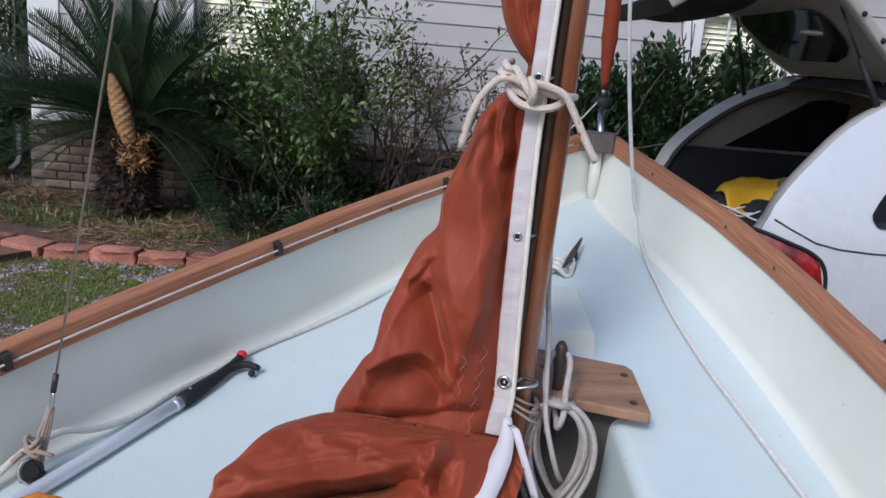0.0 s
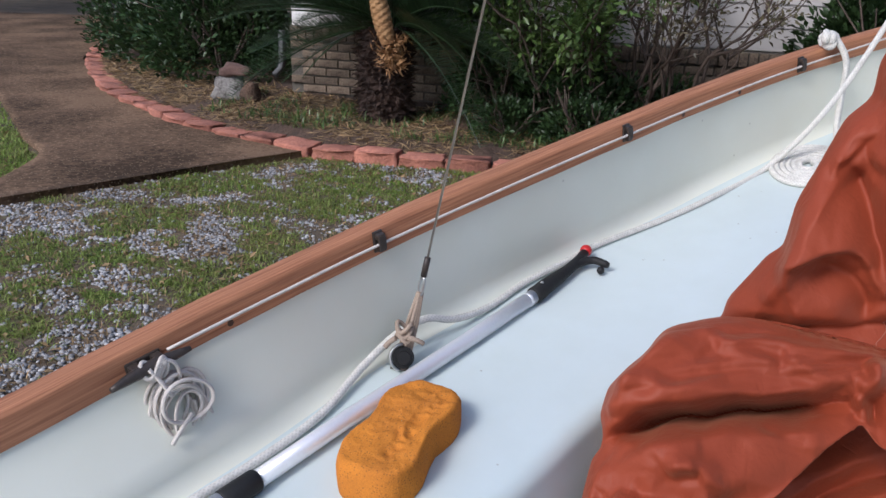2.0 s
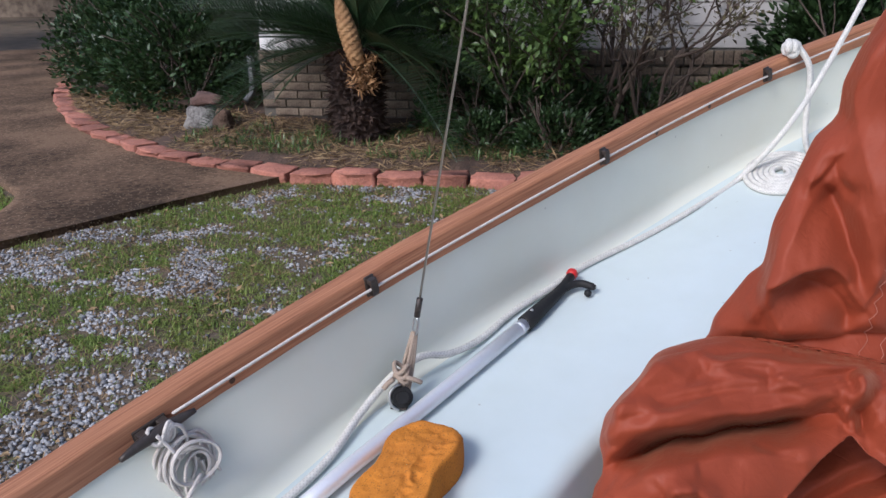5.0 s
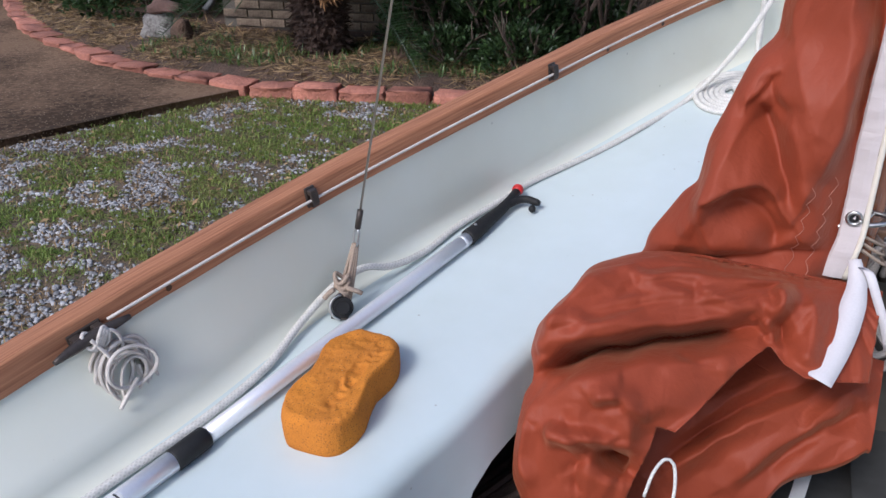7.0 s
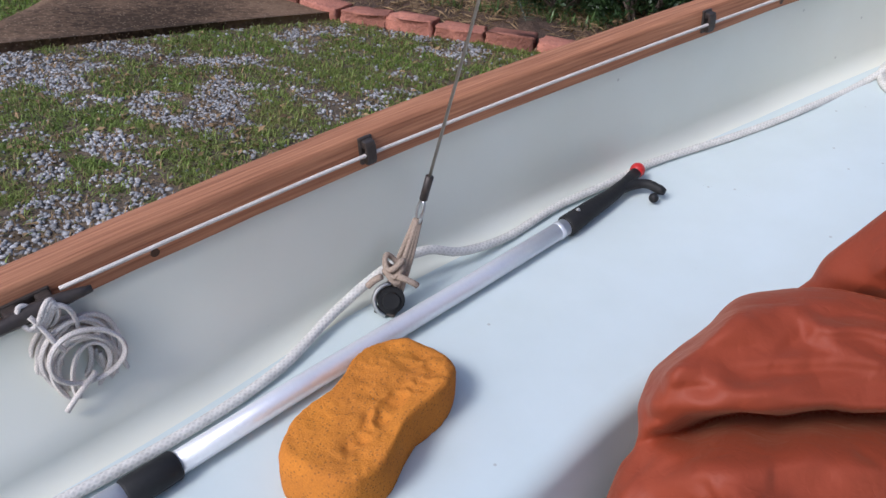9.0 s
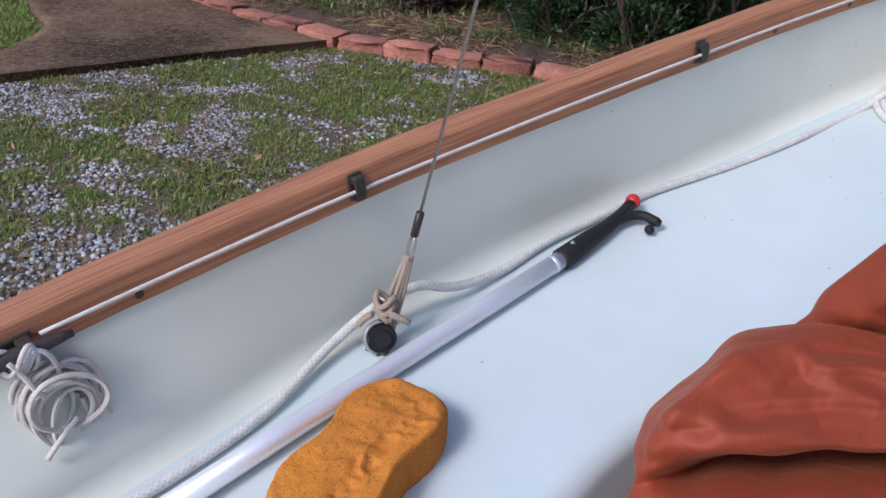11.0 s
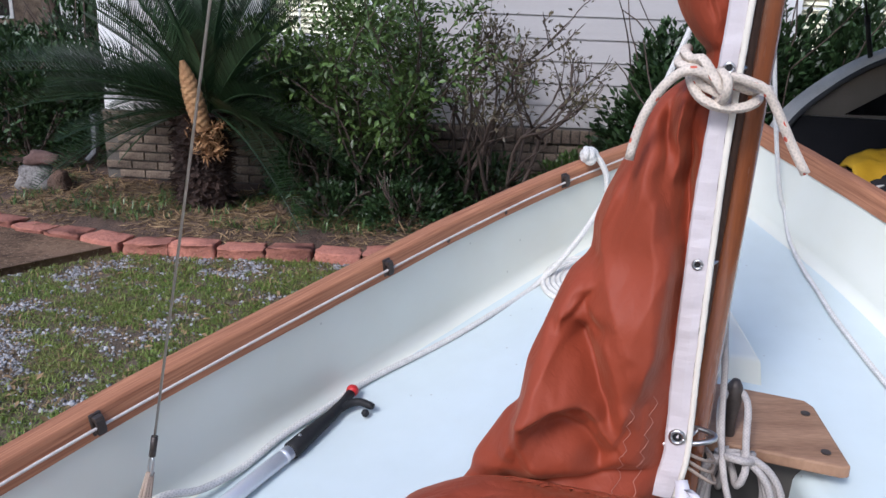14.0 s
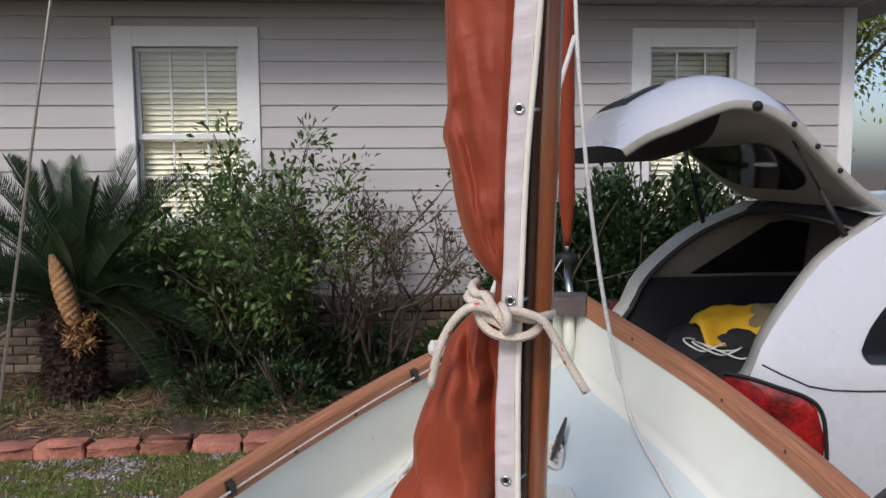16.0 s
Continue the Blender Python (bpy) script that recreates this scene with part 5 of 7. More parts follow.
# sponge: bone-shaped block
def sponge_outline(a):
    """Half-length 0.135 along x, waisted."""
    x = 0.128 * math.copysign(abs(math.cos(a)) ** 0.62, math.cos(a))
    y = 0.066 * math.copysign(abs(math.sin(a)) ** 0.55, math.sin(a))
    return x, y * (1 - 0.20 * math.exp(-(x / 0.045) ** 2))


prof = [(0, 0.965), (0.04, 0.99), (0.2, 1.0), (0.45, 1.0), (0.7, 0.995), (0.84, 0.98), (0.92, 0.965), (0.96, 0.945), (0.985, 0.92)] + [(1.0, k) for k in np.linspace(0.89, 0.01, 40)]
rings = []
for t, k in prof:
    ring = []
    for i in range(150):
        a = 2 * math.pi * i / 150
        x, y = sponge_outline(a)
        x, y = x * k, y * k
        j = 0.0030 * lumps(x, y, t * 0.06, 38) + 0.0014 * lumps(x, y, t * 0.06, 120)
        top = 0.0
        if t > 0.8:
            rub = math.exp(-((y + 0.024 + 0.35 * x * 0.2) / 0.020) ** 2) * max(0.0, 1 - (x / 0.10) ** 4)
            top = -0.007 * rub * (0.5 + 1.3 * abs(lumps(x, y, 0.3, 42)) + 0.8 * lumps(x, y, 0.6, 75))
            top -= 0.009 * max(0.0, min(1.0, (x - 0.055 + 0.25 * y) / 0.055)) + 0.006 * max(0.0, 1 - math.hypot(x - 0.098, y + 0.006) / 0.014)
        pinch = 1 - 0.035 * max(0.0, -math.sin(a)) * abs(lumps(x * 2, t * 0.15, 1.0, 30)) * (abs(x) < 0.07)
        ring.append((x * (1 + j * 4), y * (1 + j * 6) * pinch, 0.066 * t + (j if t > 0.3 else 0.0) + top))
    rings.append(ring)
v, f = loft(rings, closed=True)
sp = mesh_from("sponge", v, f, SPONGE)
sponge = tagged(new("sponge", sp), "orange bone-shaped cleaning sponge lying on the side deck", "sponge")
sponge.matrix_world = Matrix.Translation(W(-0.610, -0.712, deck_z(-0.61, -.71) - 0.002)) @ Matrix.Rotation(-HEAD + radians(90 + 6), 4, "Z") @ Matrix.Rotation(radians(-5), 4, "Y")

# gear low in the footwell
lines = thing("spare_line", "dark old rope lying loose in the footwell", "rope", W(-0.40, -0.50, 0.26))
rng = random.Random(8)
for k in range(7):
    cs, ch = -0.42 + rng.uniform(-0.08, 0.10), -0.50 + rng.uniform(-0.06, 0.06)
    rope("line_turn", [W(cs + (0.10 + 0.02 * k) * math.cos(a) * (1 + 0.2 * math.sin(3 * a)), ch + (0.06 + 0.008 * k) * math.sin(a + 0.3 * k), 0.268 + 0.012 * k + 0.008 * math.sin(3 * a + k)) for a in np.linspace(0, 6.0, 18)], 0.007, ROPED, lines, seg=7)
bar = thing("track_bar", "bare aluminium bar lying across the footwell floor", "bar", W(-0.1, 0.0, 0.24))
m = Matrix.Translation(W(-0.10, 0.002, 0.292)) @ Matrix.Rotation(-HEAD - 0.1, 4, "Z")
bm = bmesh.new()
slab(bm, -0.013, 0.013, -0.14, 0.14, -0.008, 0.008, m, 0.002)
part("bar", bm, ALU, bar)
for y in (-0.12, 0.12):
    bm = bmesh.new()
    slab(bm, -0.012, 0.012, y - 0.012, y + 0.012, -0.07, -0.008, m, 0.002)
    part("foot", bm, BLACK, bar)
tieb = thing("bolt_rope_end", "thin white line looped at the edge of the sail", "rope", W(-0.53, -0.21, 0.55))
rope("loop", [W(-0.555, -0.228, 0.53), W(-0.54, -0.222, 0.565), W(-0.52, -0.211, 0.580), W(-0.515, -0.198, 0.572), W(-0.528, -0.190, 0.548), W(-0.54, -0.188, 0.52)], 0.0026, ROPE, tieb, step=0.006)

# dry twig on the deck
tw = [W(-0.985, -0.905, deck_z(-0.985, -.9) + 0.006), W(-0.95, -0.92, deck_z(-0.95) + 0.006), W(-0.90, -0.928, deck_z(-0.90) + 0.008)]
v, f, u = tube(spline(tw, 0.01), 0.0016, 5)
tagged(new("twig", mesh_from("twig", v, f, BARK, True, u)), "thin dry brown twig lying on the side deck", "twig")


# ---- the house: wall in the plane y = 5.05 ----
YW = 5.05
XL, XR = -3.34, 3.60
def wall_with_holes(name, x0, x1, z0, z1, y0, y1, holes):
    xs = sorted({x0, x1, *[h[0] for h in holes], *[h[1] for h in holes]})
    zs = sorted({z0, z1, *[h[2] for h in holes], *[h[3] for h in holes]})
    bm = bmesh.new()
    for i in range(len(xs) - 1):
        for j in range(len(zs) - 1):
            cx, cz = (xs[i] + xs[i + 1]) / 2, (zs[j] + zs[j + 1]) / 2
            if any(h[0] < cx < h[1] and h[2] < cz < h[3] for h in holes):
                continue
            slab(bm, xs[i], xs[i + 1], y0, y1, zs[j], zs[j + 1])
    return bm


HOLES = [(-2.075, -1.288, 1.25, 2.58), (1.917, 2.617, 1.25, 2.59)]
house_wall = setting("wall_north", wall_with_holes("wall", XL + 0.02, XR - 0.02, 0.0, 2.92, YW + 0.02, YW + 0.16, HOLES), SIDING, "grey lap-sided house wall over a brick base", "wall")
bm = bmesh.new()
slab(bm, XL + 0.02, XL + 0.16, YW + 0.16, YW + 8, 0, 2.92)
setting("wall_west", bm, SIDING, "side wall of the grey house", "wall")
bm = bmesh.new()
slab(bm, XR - 0.16, XR - 0.02, YW + 0.16, YW + 8, 0, 2.92)
setting("wall_east", bm, SIDING, "side wall of the grey house", "wall")
bm = bmesh.new()
slab(bm, XL + 0.16, XR - 0.16, YW + 1.6, YW + 1.75, 0, 2.92)
setting("wall_inner", bm, SOFFIT, "plain inner wall behind the windows", "wall")

# lap siding, one board a course, cut at the windows
def board(x0, x1, z):
    bm = bmesh.new()
    v = [(x0, YW - 0.016, z - 0.004), (x0, YW - 0.003, z + 0.172), (x0, YW + 0.02, z + 0.172), (x0, YW + 0.02, z - 0.004)]
    a = [bm.verts.new(p) for p in v]
    b = [bm.verts.new((x1, p[1], p[2])) for p in v]
    for i in range(4):
        j = (i + 1) % 4
        bm.faces.new((a[i], b[i], b[j], a[j]))
    bm.faces.new(a[::-1])
    bm.faces.new(b)
    bmesh.ops.recalc_face_normals(bm, faces=bm.faces)
    return part("siding_board", bm, SIDING, house_wall)


OUT = [(-2.225, -1.135, 1.10, 2.735), (1.78, 2.765, 1.10, 2.74)]
for k in range(14):
    z = 0.662 + 0.1652 * k
    cuts = [XL + 0.10]
    for x0, x1, z0, z1 in OUT:
        if z0 - 0.1 < z < z1 - 0.05:
            cuts += [x0 + 0.004, x1 - 0.004]
    cuts.append(XR - 0.10)
    for a in range(0, len(cuts), 2):
        board(cuts[a], cuts[a + 1], z)

for nm, x0, x1 in (("corner_board", XL - 0.02, XL + 0.22), ("corner_board", XR - 0.112, XR)):
    bm = bmesh.new()
    slab(bm, x0, x1, YW - 0.028, YW + 0.03, 0.62, 2.91, None, 0.004)
    setting(nm, bm, TRIM, "white painted corner board of the house", "trim")


def window(x0, x1, z0, z1, cols, blind_from, name):
    """A double-hung window in a white casing; x, z are the opening."""
    wn = thing(name, "white double-hung window with muntins and half-closed blinds", "window", ((x0 + x1) / 2, YW, z0), kind="structure")
    c = 0.150
    block("casing", x0 - c, x0, YW - 0.03, YW + 0.05, z0 - 0.14, z1 + c, TRIM, wn, 0.004)
    block("casing", x1, x1 + c, YW - 0.03, YW + 0.05, z0 - 0.14, z1 + c, TRIM, wn, 0.004)
    block("casing", x0, x1, YW - 0.0285, YW + 0.05, z1, z1 + c, TRIM, wn, 0.004)
    block("sill", x0 - 0.02, x1 + 0.02, YW - 0.05, YW + 0.05, z0 - 0.10, z0 - 0.02, TRIM, wn, 0.006)
    zm = (1.905 if x0 < 0 else 1.91)
    for a, b, yy in ((zm - 0.02, z1, 0.03), (z0 - 0.02, zm + 0.025, 0.055)):
        st = 0.042
        block("sash_rail", x0, x1, YW + yy, YW + yy + 0.03, a, a + st, TRIM, wn, 0.003)
        block("sash_rail", x0, x1, YW + yy, YW + yy + 0.03, b - st * 0.7, b, TRIM, wn, 0.003)
        block("stile", x0, x0 + st * 0.7, YW + yy, YW + yy + 0.029, a + st, b - st * 0.7, TRIM, wn, 0.003)
        block("stile", x1 - st * 0.7, x1, YW + yy, YW + yy + 0.029, a + st, b - st * 0.7, TRIM, wn, 0.003)
        for i in range(1, cols):
            x = x0 + (x1 - x0) * i / cols
            block("muntin", x - 0.008, x + 0.008, YW + yy + 0.004, YW + yy + 0.024, a + st, b - st * 0.7, TRIM, wn, 0.002)
        zc = (a + b) / 2 + 0.02
        block("muntin", x0 + st * 0.7, x1 - st * 0.7, YW + yy + 0.005, YW + yy + 0.023, zc - 0.008, zc + 0.008, TRIM, wn, 0.002)
        gl = block("pane", x0 + 0.01, x1 - 0.01, YW + yy + 0.012, YW + yy + 0.016, a + 0.01, b - 0.01, GLASS, wn, 0.0)
        gl.visible_shadow = False
    n = int((z1 - z0) / 0.042)
    me = None
    for i in range(n):
        z = z1 - 0.02 - 0.042 * i
        bm = bmesh.new()
        slab(bm, x0 + 0.02, x1 - 0.02, -0.022, 0.022, -0.0015, 0.0015, None)
        ob = part("blind_slat", bm if me is None else me, BLIND, wn)
        if me is None:
            me = ob.data
        else:
            bm.free()
        ob.location = (0, YW + 0.125, z)
        ob.rotation_euler = (radians(58), 0, 0)
    return wn


window(-2.075, -1.288, 1.25, 2.58, 3, 0, "window_1")
window(1.917, 2.617, 1.25, 2.59, 3, 0, "window_2")

# eaves
bm = bmesh.new()
slab(bm, XL - 0.4, XR + 0.4, 4.45, YW + 2, 2.915, 2.935)
for k in range(60):
    x = XL - 0.35 + k * 0.128
    slab(bm, x, x + 0.006, 4.47, YW - 0.02, 2.909, 2.916)
setting("soffit", bm, SOFFIT, "grey grooved soffit under the eaves", "soffit")
bm = bmesh.new()
slab(bm, XL - 0.42, XR + 0.42, 4.42, 4.45, 2.90, 3.08, None, 0.004)
slab(bm, XL - 0.43, XR + 0.43, 4.32, 4.42, 2.97, 3.08, None, 0.01)
setting("fascia", bm, TRIM, "white fascia board with a gutter", "trim")
v = [(XL - 0.45, 4.3, 3.08), (XR + 0.45, 4.3, 3.08), (XR + 0.45, 9.5, 5.2), (XL - 0.45, 9.5, 5.2), (XR + 0.45, 14, 3.08), (XL - 0.45, 14, 3.08)]
setting("roof", mesh_from("roof", v, [(0, 1, 2, 3), (3, 2, 4, 5)], REDROCK, False), None, "shingled house roof", "roof")
bm = bmesh.new()
slab(bm, XL + 0.2, XR - 0.05, YW - 0.024, YW + 0.0, 2.80, 2.909, None, 0.003)
setting("frieze", bm, SIDING, "painted frieze board under the soffit", "trim")

# downspout at the left corner
ds = thing("drain_pipe", "short dirty grey drain pipe with an elbow at the house corner", "pipe", (XL - 0.10, YW - 0.06, 0.1))
rod("pipe", [(XL - 0.10, YW - 0.06, 0.60), (XL - 0.10, YW - 0.06, 0.36), (XL - 0.11, YW - 0.08, 0.29), (XL - 0.14, YW - 0.14, 0.24)], 0.03, GREYP, ds, seg=10)

# brick base: backing with bricks proud of it
bm = bmesh.new()
slab(bm, XL - 0.03, XR + 0.03, YW - 0.035, YW + 0.019, 0.0, 0.535)
slab(bm, XL - 0.03, XR + 0.03, YW - 0.055, YW + 0.019, 0.535, 0.645)
base = setting("brick_base", bm, MORTAR, "red-brown brick base course of the house wall", "wall")


# ---- ground ----
def ground_z(x, y):
    return 0.012 * lumps(x, y, 0, 0.9) + 0.006 * lumps(x, y, 3, 4)


def grid(name, xs, ys, zf, material):
    v = [(x, y, zf(x, y)) for y in ys for x in xs]
    n = len(xs)
    f = [(j * n + i, j * n + i + 1, (j + 1) * n + i + 1, (j + 1) * n + i) for j in range(len(ys) - 1) for i in range(n - 1)]
    return mesh_from(name, v, f, material)


def spread(inner, outer, step):
    a = list(np.arange(inner[0], inner[1] + 1e-6, step))
    lo = [inner[0] - (inner[0] - outer[0]) * t for t in (1, 0.5, 0.2, 0.08, 0.03)]
    hi = [inner[1] + (outer[1] - inner[1]) * t for t in (0.03, 0.08, 0.2, 0.5, 1)]
    return lo + a + hi


setting("ground", grid("ground", spread((-6, 5), (-400, 400), 0.1), spread((-2, 5), (-400, 400), 0.1), ground_z, DIRT), None, "patchy dirt and gravel driveway with thin grass", "ground")

EDGE = [(-6.6, 6.9), (-5.9, 5.85), (-5.05, 4.85), (-4.55, 4.40), (-4.15, 4.12), (-3.70, 3.80), (-3.22, 3.60), (-2.84, 3.47), (-2.55, 3.40), (-2.22, 3.37), (-1.92, 3.36), (-1.63, 3.375), (-1.34, 3.39), (-1.05, 3.40), (-0.5, 3.42), (0.2, 3.45), (0.9, 3.5)]
edge_path = spline([(x, y, 0) for x, y in EDGE], 0.02)


def edge_y(x):
    return float(np.interp(x, edge_path[:, 0], edge_path[:, 1]))


def bed_z(x, y):
    d = y - edge_y(x) if -6.6 < x < 0.9 else 0.5
    return 0.02 + 0.075 * max(0, min(1, d / 0.25)) + 0.015 * lumps(x, y, 0, 3) + 0.008 * lumps(x, y, 2, 11)


xs = np.arange(-6.6, 4.61, 0.08)
v, f = [], []
NB = 24
for x in xs:
    y0 = edge_y(min(x, 0.9)) + 0.03
    y1 = YW + (0.1 if x > XL else 3.2)
    for j in range(NB):
        y = y0 + (y1 - y0) * j / (NB - 1)
        v.append((x, y, bed_z(x, y)))
for i in range(len(xs) - 1):
    for j in range(NB - 1):
        b = i * NB + j
        f.append((b, b + NB, b + NB + 1, b + 1))
setting("planting_bed", mesh_from("planting_bed", v, f, SOIL), None, "raised planting bed of dark soil and leaf litter", "ground")

# concrete path
outer = [(-3.755, 1.69), (-4.0, 2.66), (-4.45, 3.08), (-5.1, 3.72), (-6.15, 4.72), (-7.35, 5.9), (-9.3, 8.2), (-10.7, 10.0)]
innr = [(-2.56, 3.36), (-2.84, 3.42), (-3.70, 3.75), (-4.15, 4.07), (-5.05, 4.80), (-5.9, 5.8), (-6.6, 6.85), (-7.6, 10.6)]
po, pi = spline([(x, y, 0) for x, y in outer], 0.05), spline([(x, y, 0) for x, y in innr], 0.05)


def resample(p, n):
    d = np.r_[0, np.cumsum(np.linalg.norm(np.diff(p, axis=0), axis=1))]
    t = np.linspace(0, d[-1], n)
    return np.c_[np.interp(t, d, p[:, 0]), np.interp(t, d, p[:, 1])]


a, b = resample(po, 120), resample(pi, 120)
rings = []
for i in range(120):
    ring = [(a[i][0], a[i][1], -0.02)]
    for k in np.linspace(0, 1, 22):
        x, y = a[i] * (1 - k) + b[i] * k
        ring.append((x, y, 0.042 + 0.004 * lumps(x, y, 0, 1.5) + 0.002 * lumps(x, y, 0, 14)))
    rings.append(ring)
v, f = loft(rings)
n0 = len(v)
for k in range(23):
    v.append((rings[0][k][0], rings[0][k][1] - 0.004, -0.02))
f += [(k, k + 1, n0 + k + 1, n0 + k) for k in range(22)]
setting("pavement", mesh_from("pavement", v, [q[::-1] for q in f], CONC), None, "curving old brown-stained concrete garden path", "path")

# edging blocks
along = np.r_[0, np.cumsum(np.linalg.norm(np.diff(edge_path[:, :2], axis=0), axis=1))]


def edge_at(d):
    x, y = np.interp(d, along, edge_path[:, 0]), np.interp(d, along, edge_path[:, 1])
    x2, y2 = np.interp(d + 0.02, along, edge_path[:, 0]), np.interp(d + 0.02, along, edge_path[:, 1])
    return x, y, math.atan2(y2 - y, x2 - x)


kerb = tagged(new("garden_edging"), "row of red concrete edging blocks round the bed", "edging", kind="structure")


def edger_mesh(seed):
    rg = random.Random(seed)
    bm = bmesh.new()
    slab(bm, -0.141, 0.141, -0.095, 0.10, -0.05, 0.076, None, 0.010)
    bmesh.ops.subdivide_edges(bm, edges=[e for e in bm.edges if e.calc_length() > 0.1], cuts=2)
    for q in bm.verts:
        k = 0.016 if q.co.y < 0 else 0.007
        if q.co.y < 0:
            q.co.y += 0.030 * max(0.0, abs(q.co.x) / 0.141 - 0.35)
        q.co += Vector((rg.uniform(-0.6, 0.6), rg.uniform(-1, 1), rg.uniform(-0.30, 0.18))) * k
        if q.co.y > 0:
            q.co.x *= 0.88
    for q in bm.faces:
        q.smooth = True
    me = bpy.data.meshes.new("edging_block")
    bm.to_mesh(me)
    bm.free()
    me.materials.append(EDGER)
    return me


EDM = [edger_mesh(s) for s in range(5)]
d, k = 0.15, 0
d0e = float(np.interp(-2.22, edge_path[:, 0], along)) % 0.292
d = d0e + 0.146
rng = random.Random(8)
while d < along[-1] - 0.1:
    x, y, ang = edge_at(d)
    ob = put("edging_block", EDM[k % 5], kerb)
    ob.matrix_basis = Matrix.Translation((x, y + 0.03, 0.002 + rng.uniform(-0.016, 0.010))) @ Matrix.Rotation(ang + rng.uniform(-0.08, 0.08), 4, "Z") @ Matrix.Rotation(rng.uniform(-0.08, 0.05), 4, "X") @ Matrix.Rotation(rng.uniform(-0.04, 0.04), 4, "Y")
    d += 0.292
    k += 1


# ---- bricks of the base, proud of the mortar ----
def brick_mesh(w, h, d, seed):
    rg = random.Random(seed)
    bm = bmesh.new()
    slab(bm, -w / 2, w / 2, -d / 2, d / 2, -h / 2, h / 2, None, 0.004)
    for q in bm.verts:
        q.co += Vector((rg.uniform(-1, 1), rg.uniform(-1, 1), rg.uniform(-1, 1))) * 0.0015
    me = bpy.data.meshes.new("brick")
    bm.to_mesh(me)
    bm.free()
    me.materials.append(BRICKM)
    return me


STR = [brick_mesh(0.200, 0.058, 0.03, s) for s in range(4)]
SOL = [brick_mesh(0.060, 0.100, 0.04, s + 9) for s in range(3)]
rng = random.Random(21)
n = 0
for k in range(99):
    x = XL + 0.02 + 0.0705 * k
    if x > XR:
        break
    ob = put("brick", SOL[k % 3], base)
    ob.location = (x, YW - 0.068 + rng.uniform(-0.003, 0.003), 0.592)
for row in range(6):
    z = 0.492 - 0.0705 * row
    for k in range(34):
        x = XL + 0.075 + 0.2115 * k + (0.105 if row % 2 else 0)
        if x > XR - 0.08 or (x > 1.4 and row > 2):
            break
        ob = put("brick", STR[(k + row) % 4], base)
        ob.location = (x, YW - 0.043 + rng.uniform(-0.003, 0.003), z)


# ---- planting ----
def leaf_cloud(centres, dirs, size, rg, aspect=0.48, fold=0.25, jitter=0.35):
    """Pointed, slightly folded leaves at the centres, along the directions."""
    c = np.asarray(centres, float)
    n = len(c)
    d = np.asarray(dirs, float) + rg.normal(0, jitter, (n, 3))
    d /= np.linalg.norm(d, axis=1)[:, None] + 1e-9
    up = np.tile((0.0, 0.0, 1.0), (n, 1)) + rg.normal(0, 0.5, (n, 3))
    side = np.cross(d, up)
    side /= np.linalg.norm(side, axis=1)[:, None] + 1e-9
    nor = np.cross(side, d)
    ln = (size * rg.uniform(0.65, 1.25, n))[:, None]
    w = ln * aspect
    base_, mid = c, c + d * ln * 0.5 - nor * ln * 0.05
    tip = c + d * ln - nor * ln * 0.12
    l, r = mid + side * w * 0.5 + nor * w * fold, mid - side * w * 0.5 + nor * w * fold
    v = np.stack([base_, l, tip, r], 1).reshape(-1, 3)
    i = np.arange(n) * 4
    f = np.concatenate([np.stack([i, i + 1, i + 2], 1), np.stack([i, i + 2, i + 3], 1)])
    return v, f


def np_mesh(name, v, f, material, smooth=False):
    me = bpy.data.meshes.new(name)
    me.vertices.add(len(v))
    me.vertices.foreach_set("co", np.asarray(v, np.float32).ravel())
    k = f.shape[1]
    me.loops.add(len(f) * k)
    me.loops.foreach_set("vertex_index", np.asarray(f, np.int32).ravel())
    me.polygons.add(len(f))
    me.polygons.foreach_set("loop_start", np.arange(0, len(f) * k, k, dtype=np.int32))
    me.materials.append(material)
    me.update(calc_edges=True)
    me.validate()
    return me


def branches(root, n_stems, height, spread_r, rg, forks=2, r0=0.012, wander=0.12, up=1.0):
    """Stems that fork as they rise: a list of (points, radii) and the twig ends with directions."""
    out, ends, stem = [], [], [0]

    def grow(p, d, length, r, level):
        pts, q = [p], p
        k = 5
        for i in range(k):
            d = d + rg.normal(0, wander, 3) + np.array((0, 0, 0.06 * up))
            d = d / np.linalg.norm(d)
            q = q + d * length / k
            pts.append(q)
            if level == 0 and i >= 2 or level > 0 and i >= 1:
                ends.append((q, d, level))
        out.append((np.array(pts), np.linspace(r, r * 0.55, k + 1), stem[0]))
        if level < forks:
            for j in range(3 if level == 0 else 2 + (rg.random() < 0.5)):
                t = 1 + rg.integers(1, k) if j else k
                dd = d + rg.normal(0, 0.45, 3)
                dd[2] = abs(dd[2]) * 0.8 + 0.15
                dd /= np.linalg.norm(dd)
                grow(pts[t], dd, length * rg.uniform(0.5, 0.75), r * 0.6, level + 1)

    for s in range(n_stems):
        stem[0] = s
        a = 2 * math.pi * s / n_stems + rg.uniform(-0.5, 0.5)
        d = np.array((math.cos(a) * spread_r, math.sin(a) * spread_r, 1.0))
        d /= np.linalg.norm(d)
        grow(np.array(root, float) + np.array((math.cos(a), math.sin(a), 0)) * 0.03, d, height * rg.uniform(0.45, 0.6), r0 * rg.uniform(0.8, 1.2), 0)
    return out, ends


def stems_mesh(name, out, material, seg=5):
    V, F, o = [], [], 0
    for pts, rr, _ in out:
        v, f, _ = tube(pts, rr, seg, False)
        V += v
        F += [tuple(i + o for i in q) for q in f]
        o += len(v)
    return mesh_from(name, V, F, material)


